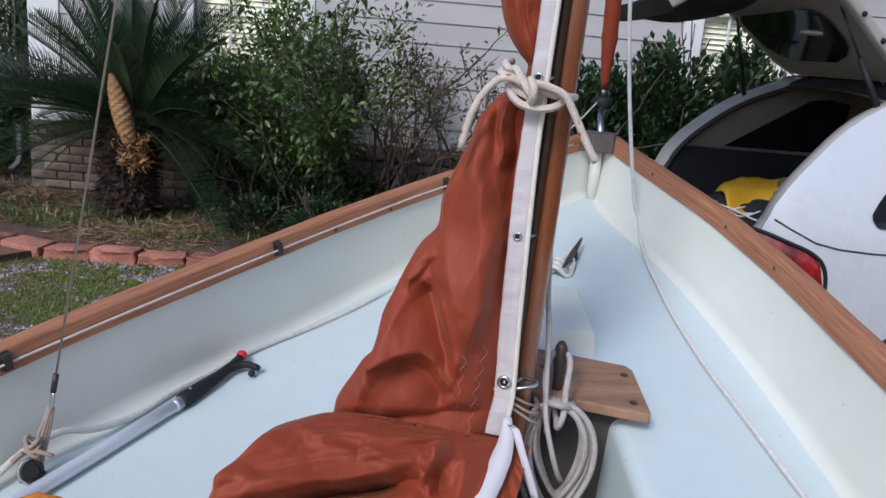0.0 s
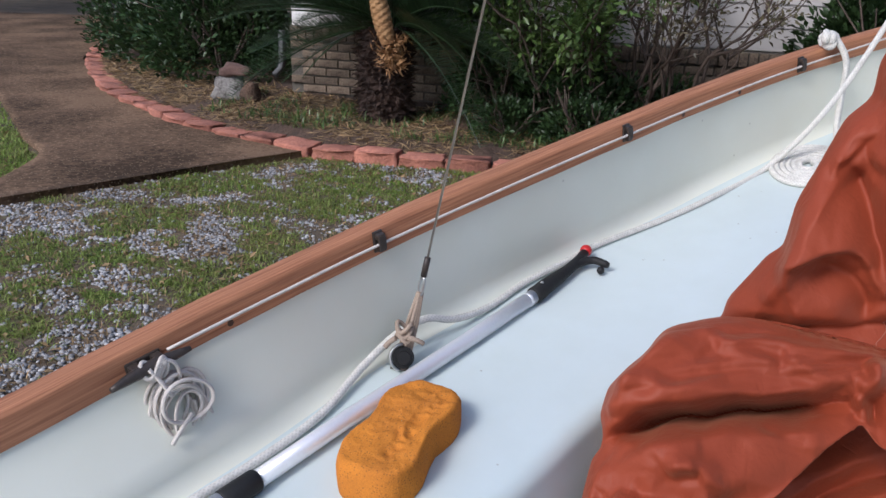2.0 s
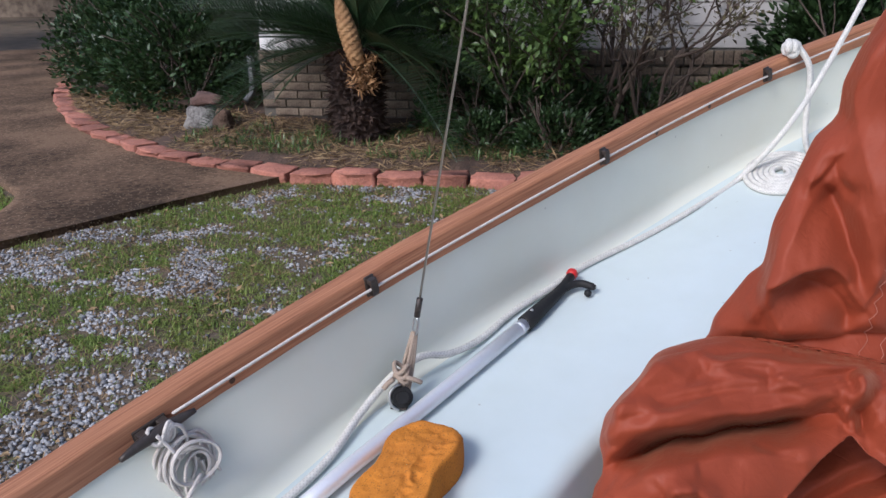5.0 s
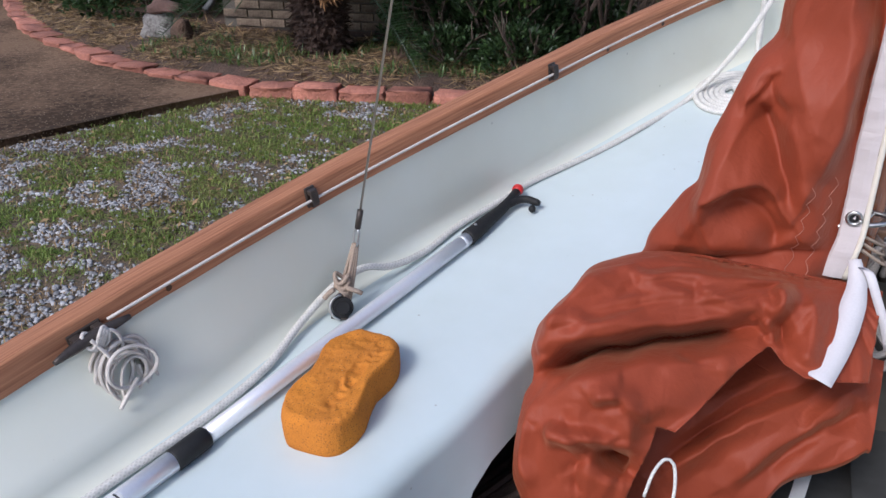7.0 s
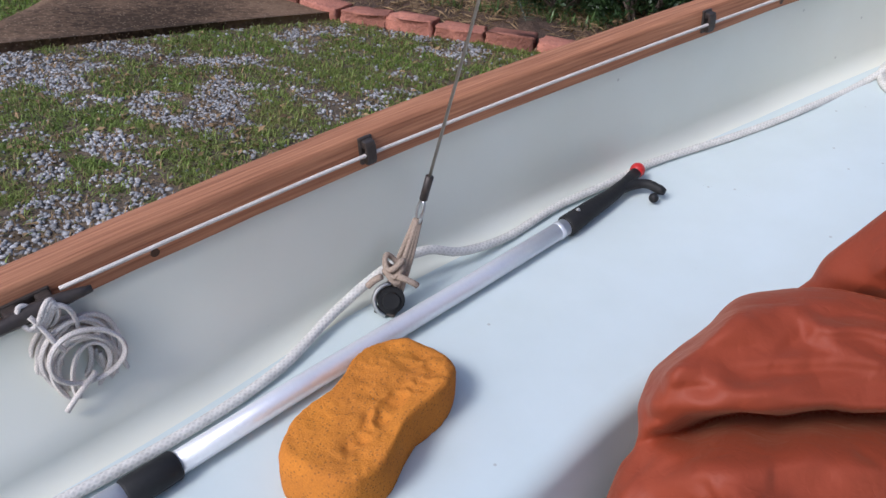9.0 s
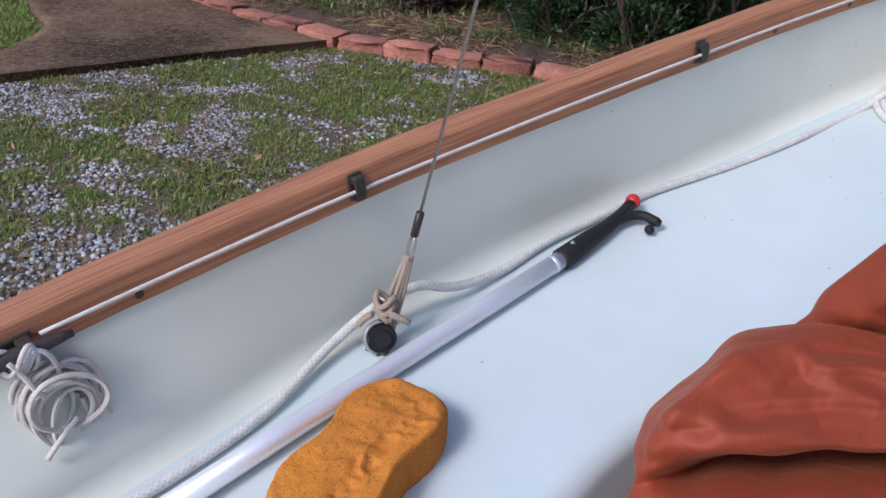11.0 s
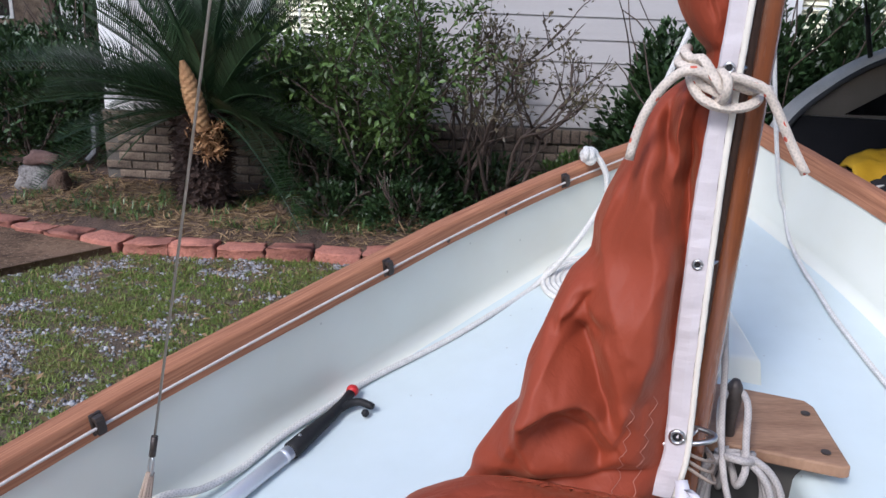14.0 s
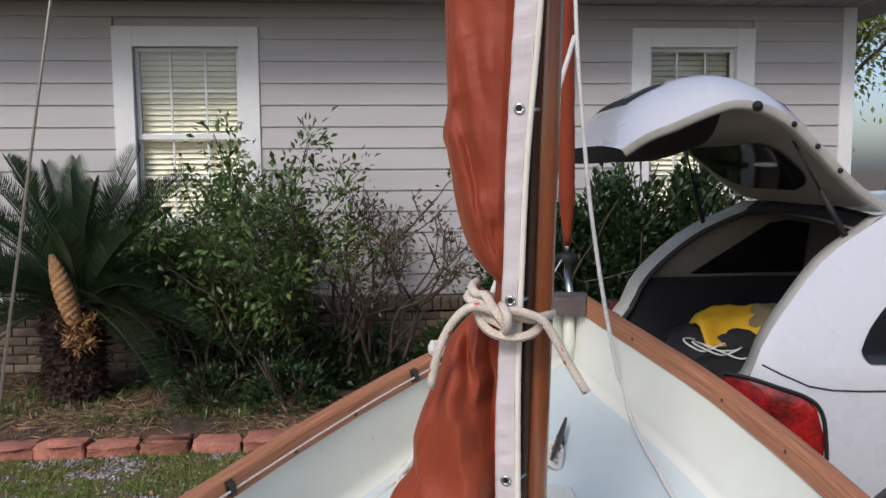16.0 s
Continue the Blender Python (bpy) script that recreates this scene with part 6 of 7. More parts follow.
def stem_parts(name, out, parent, label=""):
    """One mesh for each stem with its side shoots."""
    for s in sorted({o[2] for o in out}):
        part(name, stems_mesh(name, [o for o in out if o[2] == s], BARK), None, parent, label)


def shrub(label, root, n_stems, height, spread_r, seed, leaf, leaf_size, per_end, keep=1.0, forks=2, r0=0.012, low=0, lowleaf=None, top_only=0.0, cloud=0.06):
    rg = np.random.default_rng(seed)
    sh = thing("shrub", label, "shrub", tuple(root))
    out, ends = branches(root, n_stems, height, spread_r, rg, forks, r0)
    stem_parts("stem", out, sh, "thin brown woody stem")
    C, D = [], []
    for p, d, lv in ends:
        if rg.random() > keep or p[2] < root[2] + top_only * height:
            continue
        for _ in range(per_end):
            off = rg.normal(0, cloud, 3)
            C.append(p + off)
            dd = d * 0.5 + off / (np.linalg.norm(off) + 1e-6)
            D.append(dd)
    if C:
        v, f = leaf_cloud(C, D, leaf_size, rg)
        part("foliage", np_mesh("foliage", v, f, leaf), None, sh, "small pointed green leaves")
    return sh


def mound(label, centre, radii, n, seed, leaf, size, name="shrub", inner=0.55):
    """A dense clipped or rank shrub: leaves through an uneven shell, on stems."""
    rg = np.random.default_rng(seed)
    sh = thing(name, label, "shrub", (centre[0], centre[1], 0.09))
    u = rg.normal(0, 1, (n, 3))
    u /= np.linalg.norm(u, axis=1)[:, None]
    u[:, 2] = np.abs(u[:, 2]) * 1.0 - 0.15
    rad = rg.uniform(inner, 1.0, n) ** 0.6
    bump = np.array([1 + 0.28 * lumps(*(q * 2.3 + seed), 1.0) + 0.16 * lumps(*(q * 6 + seed), 1.0) for q in u])
    c = np.array(centre) + u * np.array(radii) * (rad * bump)[:, None]
    c[:, 2] = np.maximum(c[:, 2], 0.10 + 0.05 * rg.random(n))
    v, f = leaf_cloud(c, u + np.array((0, 0, 0.5)), size, rg, jitter=0.5)
    part("foliage", np_mesh("foliage", v, f, leaf), None, sh)
    out, _ = branches((centre[0], centre[1], 0.08), 7, radii[2] * 1.2 + 0.1, max(radii[0], radii[1]) / max(radii[2], 0.2) * 0.8, rg, 1, 0.012)
    stem_parts("stem", out, sh)
    return sh


# tall leafy shrub under the window, and the thin bare one beside it
shrub("tall upright shrub with glossy green leaves before the window", (-1.08, 4.25, 0.09), 6, 1.58, 0.20, 4, LEAF, 0.060, 13, forks=2, r0=0.014, cloud=0.058)
shrub("tall upright shrub with glossy green leaves before the window", (-1.45, 4.35, 0.09), 4, 1.40, 0.14, 14, LEAF, 0.056, 12, forks=2, r0=0.011, cloud=0.055, top_only=0.35)
shrub("tall narrow shrub with glossy green leaves beside the window", (-0.80, 4.30, 0.09), 4, 1.55, 0.09, 17, LEAF, 0.056, 13, forks=2, r0=0.012, cloud=0.052, top_only=0.10)
shrub("sparse upright shrub with mostly bare grey twigs", (-0.52, 4.40, 0.09), 5, 1.40, 0.16, 31, LEAFR, 0.044, 7, keep=0.40, forks=3, r0=0.020, top_only=0.62, cloud=0.032)
shrub("sparse spreading shrub with bare brown twigs and few leaves", (-0.22, 4.40, 0.09), 5, 1.20, 0.40, 42, LEAFR, 0.042, 6, keep=0.30, forks=3, r0=0.018, top_only=0.58, cloud=0.032)
mound("low dark-leaved shrub against the brick base", (-0.95, 4.35, 0.20), (0.50, 0.32, 0.46), 2600, 7, LEAFD, 0.060)
mound("low dark-leaved shrub against the brick base", (-0.35, 4.50, 0.15), (0.38, 0.25, 0.42), 1500, 8, LEAFD, 0.060)
mound("low dark-leaved shrub against the brick base", (-1.55, 4.55, 0.20), (0.40, 0.28, 0.50), 1800, 9, LEAFD, 0.055)
mound("low bushy shrub with small green leaves in the bed", (-0.85, 3.95, 0.12), (0.30, 0.24, 0.34), 1500, 21, LEAFD, 0.040)
mound("low bushy shrub with small green leaves in the bed", (-1.35, 4.05, 0.12), (0.26, 0.22, 0.26), 1000, 22, LEAFD, 0.042)
mound("low bright green fern-like shrub by the brick base", (0.30, 4.62, 0.15), (0.30, 0.22, 0.42), 700, 10, LEAF, 0.07)
# dense hedge behind the car
for i, (x, y, rx, rz) in enumerate(((0.95, 4.5, 0.46, 1.35), (1.5, 4.5, 0.5, 1.60), (2.1, 4.5, 0.55, 1.62), (2.75, 4.5, 0.55, 1.30), (3.35, 4.45, 0.5, 1.25), (3.95, 4.4, 0.5, 1.55))):
    mound("dense green shrub along the house wall", (x, y, 0.25), (rx, 0.40, rz), 10000, 50 + i, LEAFD, 0.072)
# big dark shrub beyond the path's bend
for i, (x, y, rx, ry, rz) in enumerate(((-4.35, 5.65, 0.75, 0.7, 1.05), (-5.1, 6.4, 0.9, 0.8, 1.15), (-6.1, 7.6, 1.0, 0.9, 1.2), (-4.1, 6.6, 0.9, 0.8, 1.6))):
    mound("large dark glossy-leaved shrub beside the path", (x, y, 0.25), (rx, ry, rz), 5200, 70 + i, LEAFD, 0.075)


# sago palm
palm = thing("sago_palm", "sago palm with a rough trunk, stiff dark fronds and a cone", "palm", (-2.32, 4.28, 0.06))
rings = []
for z in np.linspace(0.03, 0.74, 40):
    ring = []
    for i in range(44):
        a = 2 * math.pi * i / 44
        r = 0.175 - 0.04 * abs(z - 0.35) + 0.028 * ridge((a / (2 * math.pi)) * 13 + z * 9) * ridge(z * 16 - a * 13 / (4 * math.pi)) + 0.018 * lumps(math.cos(a), math.sin(a), z * 4, 2.5)
        ring.append((-2.32 + r * math.cos(a), 4.28 + r * math.sin(a), z))
    rings.append(ring)
v, f = loft(rings, closed=True, caps=True)
part("trunk", mesh_from("trunk", v, f, PALMB, False), None, palm, "shaggy dark brown trunk of old leaf bases")
rg = np.random.default_rng(12)
C, D = [], []
for _ in range(900):
    a, z = rg.uniform(0, 6.28), rg.uniform(0.12, 0.78)
    C.append((-2.32 + 0.16 * math.cos(a), 4.28 + 0.16 * math.sin(a), z))
    D.append((math.cos(a), math.sin(a), rg.uniform(-0.5, 0.8)))
v, f = leaf_cloud(C, D, 0.085, rg, 0.22)
part("leaf_base", np_mesh("leaf_base", v, f, PALMB), None, palm, "dry pointed leaf bases on the trunk")


def frond_mesh(seed, length, droop):
    """A stiff pinnate frond along +x, V-shaped across, arching over towards its tip."""
    rg = np.random.default_rng(seed)
    ns = 16
    sp = [(length * t, 0, length * (0.10 * t - droop * t * t)) for t in np.linspace(0, 1, ns)]
    v, f, _ = tube(sp, np.linspace(0.009, 0.003, ns), 5, False)
    V, F = [tuple(p) for p in v], [tuple(q) for q in f]
    spn = np.array(sp)
    for k in range(60):
        t = 0.12 + 0.88 * k / 59
        p = np.array([np.interp(t, np.linspace(0, 1, ns), spn[:, i]) for i in range(3)])
        ln = length * (0.185 * math.sin(math.pi * min(1, t * 0.86 + 0.12)) ** 0.6 + 0.02)
        for sd in (-1, 1):
            d = np.array((0.75 + 0.45 * t, sd * 0.80, 0.50 + rg.uniform(-0.10, 0.10)))
            d /= np.linalg.norm(d)
            w = np.array((0.0030, -sd * 0.0022, 0.0))
            q = p + d * ln * 0.55
            e = p + d * ln + np.array((0.02 * ln, 0, -0.06 * ln))
            b = len(V)
            V += [tuple(p - w), tuple(p + w), tuple(q + w), tuple(e), tuple(q - w)]
            F += [(b, b + 1, b + 2, b + 4), (b + 4, b + 2, b + 3)]
    return mesh_from("frond", V, F, FROND, False)


FR = [frond_mesh(s, l, d) for s, l, d in ((1, 1.10, 0.20), (2, 1.04, 0.28), (3, 0.94, 0.34), (4, 1.20, 0.40))]
rng = random.Random(4)
for k in range(88):
    a = k * 2.39996 + rng.uniform(-0.15, 0.15)
    el = 80 - 96 * (k / 87) ** 0.90 + rng.uniform(-7, 7)
    if el < 42 and abs((a % (2 * math.pi)) - 4.66) < 0.34:
        continue
    ob = put("frond", FR[(k % 3) if k < 36 else 1 + k % 3], palm)
    ob.matrix_parent_inverse = ANCHOR[palm.name].inverted()
    ob.matrix_basis = Matrix.Translation((-2.26 + 0.05 * math.cos(a), 4.28 + 0.05 * math.sin(a), 0.76)) @ Matrix.Rotation(a, 4, "Z") @ Matrix.Rotation(radians(-el), 4, "Y") @ Matrix.Rotation(rng.uniform(-0.3, 0.3), 4, "X")
for k, a in enumerate((140, 152, 163, 172, 180, 188, 197, 206, 216, 226, 168, 192, 158, 184)):
    ob = put("frond", FR[k % 4], palm)
    ob.matrix_parent_inverse = ANCHOR[palm.name].inverted()
    ob.matrix_basis = Matrix.Translation((-2.30, 4.28, 0.76)) @ Matrix.Rotation(radians(a), 4, "Z") @ Matrix.Rotation(radians(-10 - 7 * (k % 4)), 4, "Y") @ Matrix.Rotation(0.25 * (-1) ** k, 4, "X")
# cone, leaning to one side in front of the fronds
rings = []
ax0, ax1 = np.array((-2.215, 4.02, 0.66)), np.array((-2.315, 3.96, 1.12))
for t in np.linspace(0, 1, 60):
    c = ax0 + (ax1 - ax0) * t
    r = 0.060 * math.sin(math.pi * min(0.97, 0.18 + t * 0.80)) ** 0.6
    ring = []
    for i in range(36):
        a = 2 * math.pi * i / 36
        rr = r * (1 + 0.16 * ridge(t * 22 + i / 12) * ridge(t * 11 - i / 9))
        ring.append(tuple(c + np.array((rr * math.cos(a), rr * math.sin(a), 0.25 * rr * math.cos(a)))))
    rings.append(ring)
v, f = loft(rings, closed=True, caps=True)
part("cone", mesh_from("cone", v, f, CONE), None, palm, "tall scaly tan seed cone")
C = [(-2.19 + rg.normal(0, 0.045), 4.06 + rg.normal(0, 0.045), 0.60 + rg.uniform(-0.12, 0.10)) for _ in range(420)]
D = [(rg.normal(0, 0.6), rg.normal(0, 0.6) - 0.4, rg.uniform(-0.3, 1)) for _ in range(420)]
v, f = leaf_cloud(C, D, 0.07, rg, 0.2)
part("cone_fluff", np_mesh("cone_fluff", v, f, CONE), None, palm, "tan woolly scales below the cone")


# rocks in the bed
def stone(name, label, at, size, seed, material):
    bm = bmesh.new()
    bmesh.ops.create_icosphere(bm, subdivisions=3, radius=1)
    for q in bm.verts:
        k = 1 + 0.45 * noise.noise(q.co * 1.3 + Vector((seed, 0, 0))) + 0.15 * noise.noise(q.co * 4 + Vector((seed, 2, 0)))
        q.co = Vector((q.co.x * k * size[0], q.co.y * k * size[1], q.co.z * k * size[2])) + Vector(at)
    for q in bm.faces:
        q.smooth = True
    me = bpy.data.meshes.new(name)
    bm.to_mesh(me)
    bm.free()
    me.materials.append(material)
    return tagged(new(name, me), label, "rock")


stone("rock", "lumpy grey weathered rock standing in the bed", (-3.70, 4.55, 0.16), (0.15, 0.12, 0.13), 3, ROCK)
stone("flat_stone", "flat reddish stone laid on top of a rock", (-3.66, 4.57, 0.315), (0.14, 0.10, 0.055), 9, REDROCK)
stone("rock", "dark brown rock half sunk in the bed", (-3.50, 4.50, 0.14), (0.08, 0.08, 0.12), 17, SOIL)


# ---- ground cover ----
def patch(x, y, s=2.6, o=0.0):
    return noise.noise(Vector((x * s + 7.3 + o, y * s + 2.1, 0.4))) + 0.5 * noise.noise(Vector((x * s * 2.7 + o, y * s * 2.7, 1.7)))


def in_path(x, y):
    """Whether a point lies on the concrete."""
    if y < 1.6 or x > -2.4:
        return False
    yo = np.interp(-x, [3.7, 4.0, 4.45, 5.1, 6.15, 7.35, 9.3, 10.7], [1.69, 2.66, 3.08, 3.72, 4.72, 5.9, 8.2, 10])
    if x > -3.76:
        yo = 1.69 + (x + 3.755) / (-2.56 + 3.755) * (3.36 - 1.69)
    yi = edge_y(x) if x > -6.6 else 6.85 + (-6.6 - x) * 3.0
    return yo - 0.02 < y < yi + 0.1


def blades(name, pts, length, rg, material, label, category, wid=0.0035, spread_=0.5):
    p = np.asarray(pts, float)
    n = len(p)
    a = rg.uniform(0, 2 * np.pi, n)
    lean = rg.uniform(0.1, 1.0, n) * spread_
    ln = length * rg.uniform(0.5, 1.3, n)
    d = np.stack([np.cos(a) * lean, np.sin(a) * lean, np.ones(n)], 1)
    d /= np.linalg.norm(d, axis=1)[:, None]
    side = np.stack([-np.sin(a), np.cos(a), np.zeros(n)], 1) * (wid * rg.uniform(0.7, 1.3, n))[:, None]
    mid = p + d * ln[:, None] * 0.55
    tip = p + d * ln[:, None] + np.stack([np.cos(a), np.sin(a), -0.8 * np.ones(n)], 1) * (ln * lean * 0.5)[:, None]
    v = np.stack([p - side, p + side, mid + side * 0.8, mid - side * 0.8, tip], 1).reshape(-1, 3)
    i = np.arange(n) * 5
    f = np.concatenate([np.stack([i, i + 1, i + 2], 1), np.stack([i, i + 2, i + 3], 1), np.stack([i + 3, i + 2, i + 4], 1)])
    return tagged(new(name, np_mesh(name, v, f, material)), label, category, kind="stuff")


def bare(x, y):
    """Below 0 where gravel shows, above where grass has taken hold; a worn band of gravel runs beside the boat."""
    g = 0.70 * noise.noise(Vector((x * 2.4 + 3.1, y * 3.4, 0.4))) + 0.85 * noise.noise(Vector((x * 6.1, y * 8.0, 1.7))) + 0.50 * noise.noise(Vector((x * 15, y * 18, 3.0)))
    off = (x + 2.56) * 0.85 - (y - 0.43) * 0.53
    g += 0.28 * max(0.0, min(1.0, (y - 1.9) / 0.6)) * max(0.0, min(1.0, (x + 3.1) / 0.8))
    return g - 0.80 * max(0.0, min(1.0, (off + 0.10) / 0.25)) * max(0.0, min(1.0, (1.15 - y) / 0.7))


rg = np.random.default_rng(77)
green, dry, litter = [], [], []
for _ in range(30000):
    x, y = rg.uniform(-5.2, 0.4), rg.uniform(-1.2, 3.35)
    if y > edge_y(x) - 0.03 or in_path(x, y):
        continue
    g = bare(x, y)
    if patch(x, y, 3.4, 17) > 0.30:
        g -= 0.22
    if g > -0.20 + 0.34 * rg.random() or (x < -3.75 - 0.25 * (y - 1.7) and y > 0.9):
        for _k in range(9):
            green.append((x + rg.normal(0, 0.020), y + rg.normal(0, 0.016), ground_z(x, y)))
    elif rg.random() < 0.10:
        green.append((x, y, ground_z(x, y)))
    for _k in range(2):
        if rg.random() < 0.6:
            dry.append((x + rg.normal(0, 0.03), y + rg.normal(0, 0.03), ground_z(x, y)))
    if rg.random() < 0.22 and patch(x, y, 2.0, 31) > -0.1:
        litter.append((x, y, ground_z(x, y) + 0.012))
# thinner cover over the rest of the driveway
for _ in range(26000):
    x, y = rg.uniform(-8.0, 7.0), rg.uniform(-7.0, 3.3)
    if (-5.2 < x < 0.4 and y > -1.2) or y > edge_y(x) - 0.03 or in_path(x, y) or x < -3.7 and y > 1.0:
        continue
    if patch(x, y, 1.1, 3) > -0.05 - 0.3 * rg.random():
        for _k in range(4):
            green.append((x + rg.normal(0, 0.03), y + rg.normal(0, 0.03), ground_z(x, y)))
    if rg.random() < 0.5:
        dry.append((x, y, ground_z(x, y)))
blades("grass", green, 0.036, rg, GRASS, "thin patchy green grass in the gravel", "grass", 0.0022, 2.4)
blades("dry_grass", dry, 0.034, rg, DRYGRASS, "dry brown grass in the gravel", "grass", 0.0020, 1.8)
v, f = leaf_cloud(litter, rg.normal(0, 1, (len(litter), 3)) * np.array((1, 1, 0.15)), 0.035, rg, 0.45)
tagged(new("leaf_litter", np_mesh("leaf_litter", v, f, DRYGRASS)), "brown fallen leaf bits among grass and gravel", "leaf litter", kind="stuff")
lawn = []
for _ in range(120000):
    x, y = rg.uniform(-10, -3.7), rg.uniform(1.0, 9)
    if in_path(x, y):
        continue
    yo = np.interp(-x, [3.7, 4.0, 4.45, 5.1, 6.15, 7.35, 9.3, 10.7], [1.69, 2.66, 3.08, 3.72, 4.72, 5.9, 8.2, 10])
    if y < yo + 0.02:
        lawn.append((x, y, ground_z(x, y)))
blades("lawn", lawn, 0.040, rg, LAWN, "brighter green lawn beside the path", "grass", 0.0045, 1.6)

# gravel: small angular stones where the grass is thin
GR = (1 + 5 ** 0.5) / 2
SV = np.array([(-1, GR, 0), (1, GR, 0), (-1, -GR, 0), (1, -GR, 0), (0, -1, GR), (0, 1, GR), (0, -1, -GR), (0, 1, -GR), (GR, 0, -1), (GR, 0, 1), (-GR, 0, -1), (-GR, 0, 1)]) / 1.9
SF = np.array([(0, 11, 5), (0, 5, 1), (0, 1, 7), (0, 7, 10), (0, 10, 11), (1, 5, 9), (5, 11, 4), (11, 10, 2), (10, 7, 6), (7, 1, 8), (3, 9, 4), (3, 4, 2), (3, 2, 6), (3, 6, 8), (3, 8, 9), (4, 9, 5), (2, 4, 11), (6, 2, 10), (8, 6, 7), (9, 8, 1)])
gp = []
for _ in range(90000):
    x, y = rg.uniform(-4.3, 0.4), rg.uniform(-1.3, 3.35)
    if y > edge_y(x) - 0.04 or in_path(x, y) or x < -3.9:
        continue
    g = bare(x, y)
    if g < -0.34 + 0.30 * rg.random() or rg.random() < 0.06:
        gp.append((x, y, ground_z(x, y) + 0.004))
for _ in range(34000):
    x, y = rg.uniform(-7.0, 6.0), rg.uniform(-6.0, 3.3)
    if (-4.3 < x < 0.4 and y > -1.3) or y > edge_y(x) - 0.04 or in_path(x, y) or x < -3.7 and y > 1.0:
        continue
    if patch(x, y, 1.1, 3) < 0.10 + 0.3 * rg.random():
        gp.append((x, y, ground_z(x, y) + 0.004))
gp = np.array(gp)
n = len(gp)
ang = rg.uniform(0, 6.28, n)
sz = 0.0055 + 0.0085 * rg.random(n) ** 1.5
ca, sa = np.cos(ang)[:, None], np.sin(ang)[:, None]
base_v = SV[None] * np.stack([sz, sz * rg.uniform(0.55, 0.95, n), sz * rg.uniform(0.40, 0.75, n)], 1)[:, None, :] * rg.uniform(0.72, 1.22, (n, 12, 1))
gv = np.stack([base_v[..., 0] * ca - base_v[..., 1] * sa, base_v[..., 0] * sa + base_v[..., 1] * ca, base_v[..., 2]], -1) + gp[:, None, :]
gf = (SF[None] + (np.arange(n) * 12)[:, None, None]).reshape(-1, 3)
gm = leafmat("gravel_stone", (0.40, 0.395, 0.40), (0.20, 0.195, 0.195), 0.75, 0.0)
tagged(new("gravel", np_mesh("gravel", gv.reshape(-1, 3), gf, gm)), "loose blue-grey gravel scattered over the driveway", "gravel", kind="stuff")

# pine straw, leaf litter and weeds in the bed
lit, weeds = [], []
for _ in range(26000):
    x = rg.uniform(-6.0, 1.0)
    y = edge_y(x) + rg.uniform(0.12, 1.4)
    if y > YW - 0.05 and x > XL:
        continue
    if patch(x, y, 1.6, 5) > -0.25:
        lit.append((x, y, bed_z(x, y) + 0.004))
C = np.array(lit)
D = rg.normal(0, 1, (len(C), 3)) * np.array((1, 1, 0.12))
v, f = leaf_cloud(C, D, 0.095, rg, 0.085, 0.1, 0.1)
tagged(new("pine_straw", np_mesh("pine_straw", v, f, DRYGRASS)), "loose brown pine straw and leaf litter on the bed", "leaf litter", kind="stuff")
for _ in range(2200):
    x = rg.uniform(-3.7, -1.0)
    y = edge_y(x) + rg.uniform(0.25, 1.2)
    if patch(x, y, 1.9, 9) > (-0.45 if -3.3 < x < -2.4 else -0.2):
        weeds.append((x, y, bed_z(x, y)))
blades("weeds", weeds, 0.085, rg, LEAF, "straggling green weeds growing in the bed", "weeds", 0.0040, 1.5)


# ---- the parked car: a forward from the tail, b to its right ----
CT = radians(-1.5)


def CAR(a, b, z):
    return (1.044 + a * math.cos(CT) + b * math.sin(CT), 2.266 + a * math.sin(CT) - b * math.cos(CT), z)


car = thing("car", "white estate car with its tailgate raised beside the boat", "car", CAR(2.1, 0, 0))
top_z = curve([-0.03, 0.02, 0.06, 0.10, 0.24, 0.40, 0.58, 0.66, 1.5, 2.3, 3.1, 3.9, 4.35], [0.80, 0.86, 0.90, 1.00, 1.18, 1.32, 1.415, 1.455, 1.50, 1.46, 1.02, 0.90, 0.62])
wide = curve([0.25, 0.35, 0.55, 0.75, 0.86, 0.95, 1.05, 1.2, 1.35, 1.46, 1.55], [0.80, 0.86, 0.895, 0.905, 0.905, 0.895, 0.865, 0.80, 0.72, 0.64, 0.58])


def body_b(a, z):
    k = max(0.0, 1 - (a + 0.03) / 0.30)
    kf = max(0.0, (a - 3.7) / 0.65)
    return wide(z) - 0.10 * k ** 2.2 - 0.25 * kf ** 2


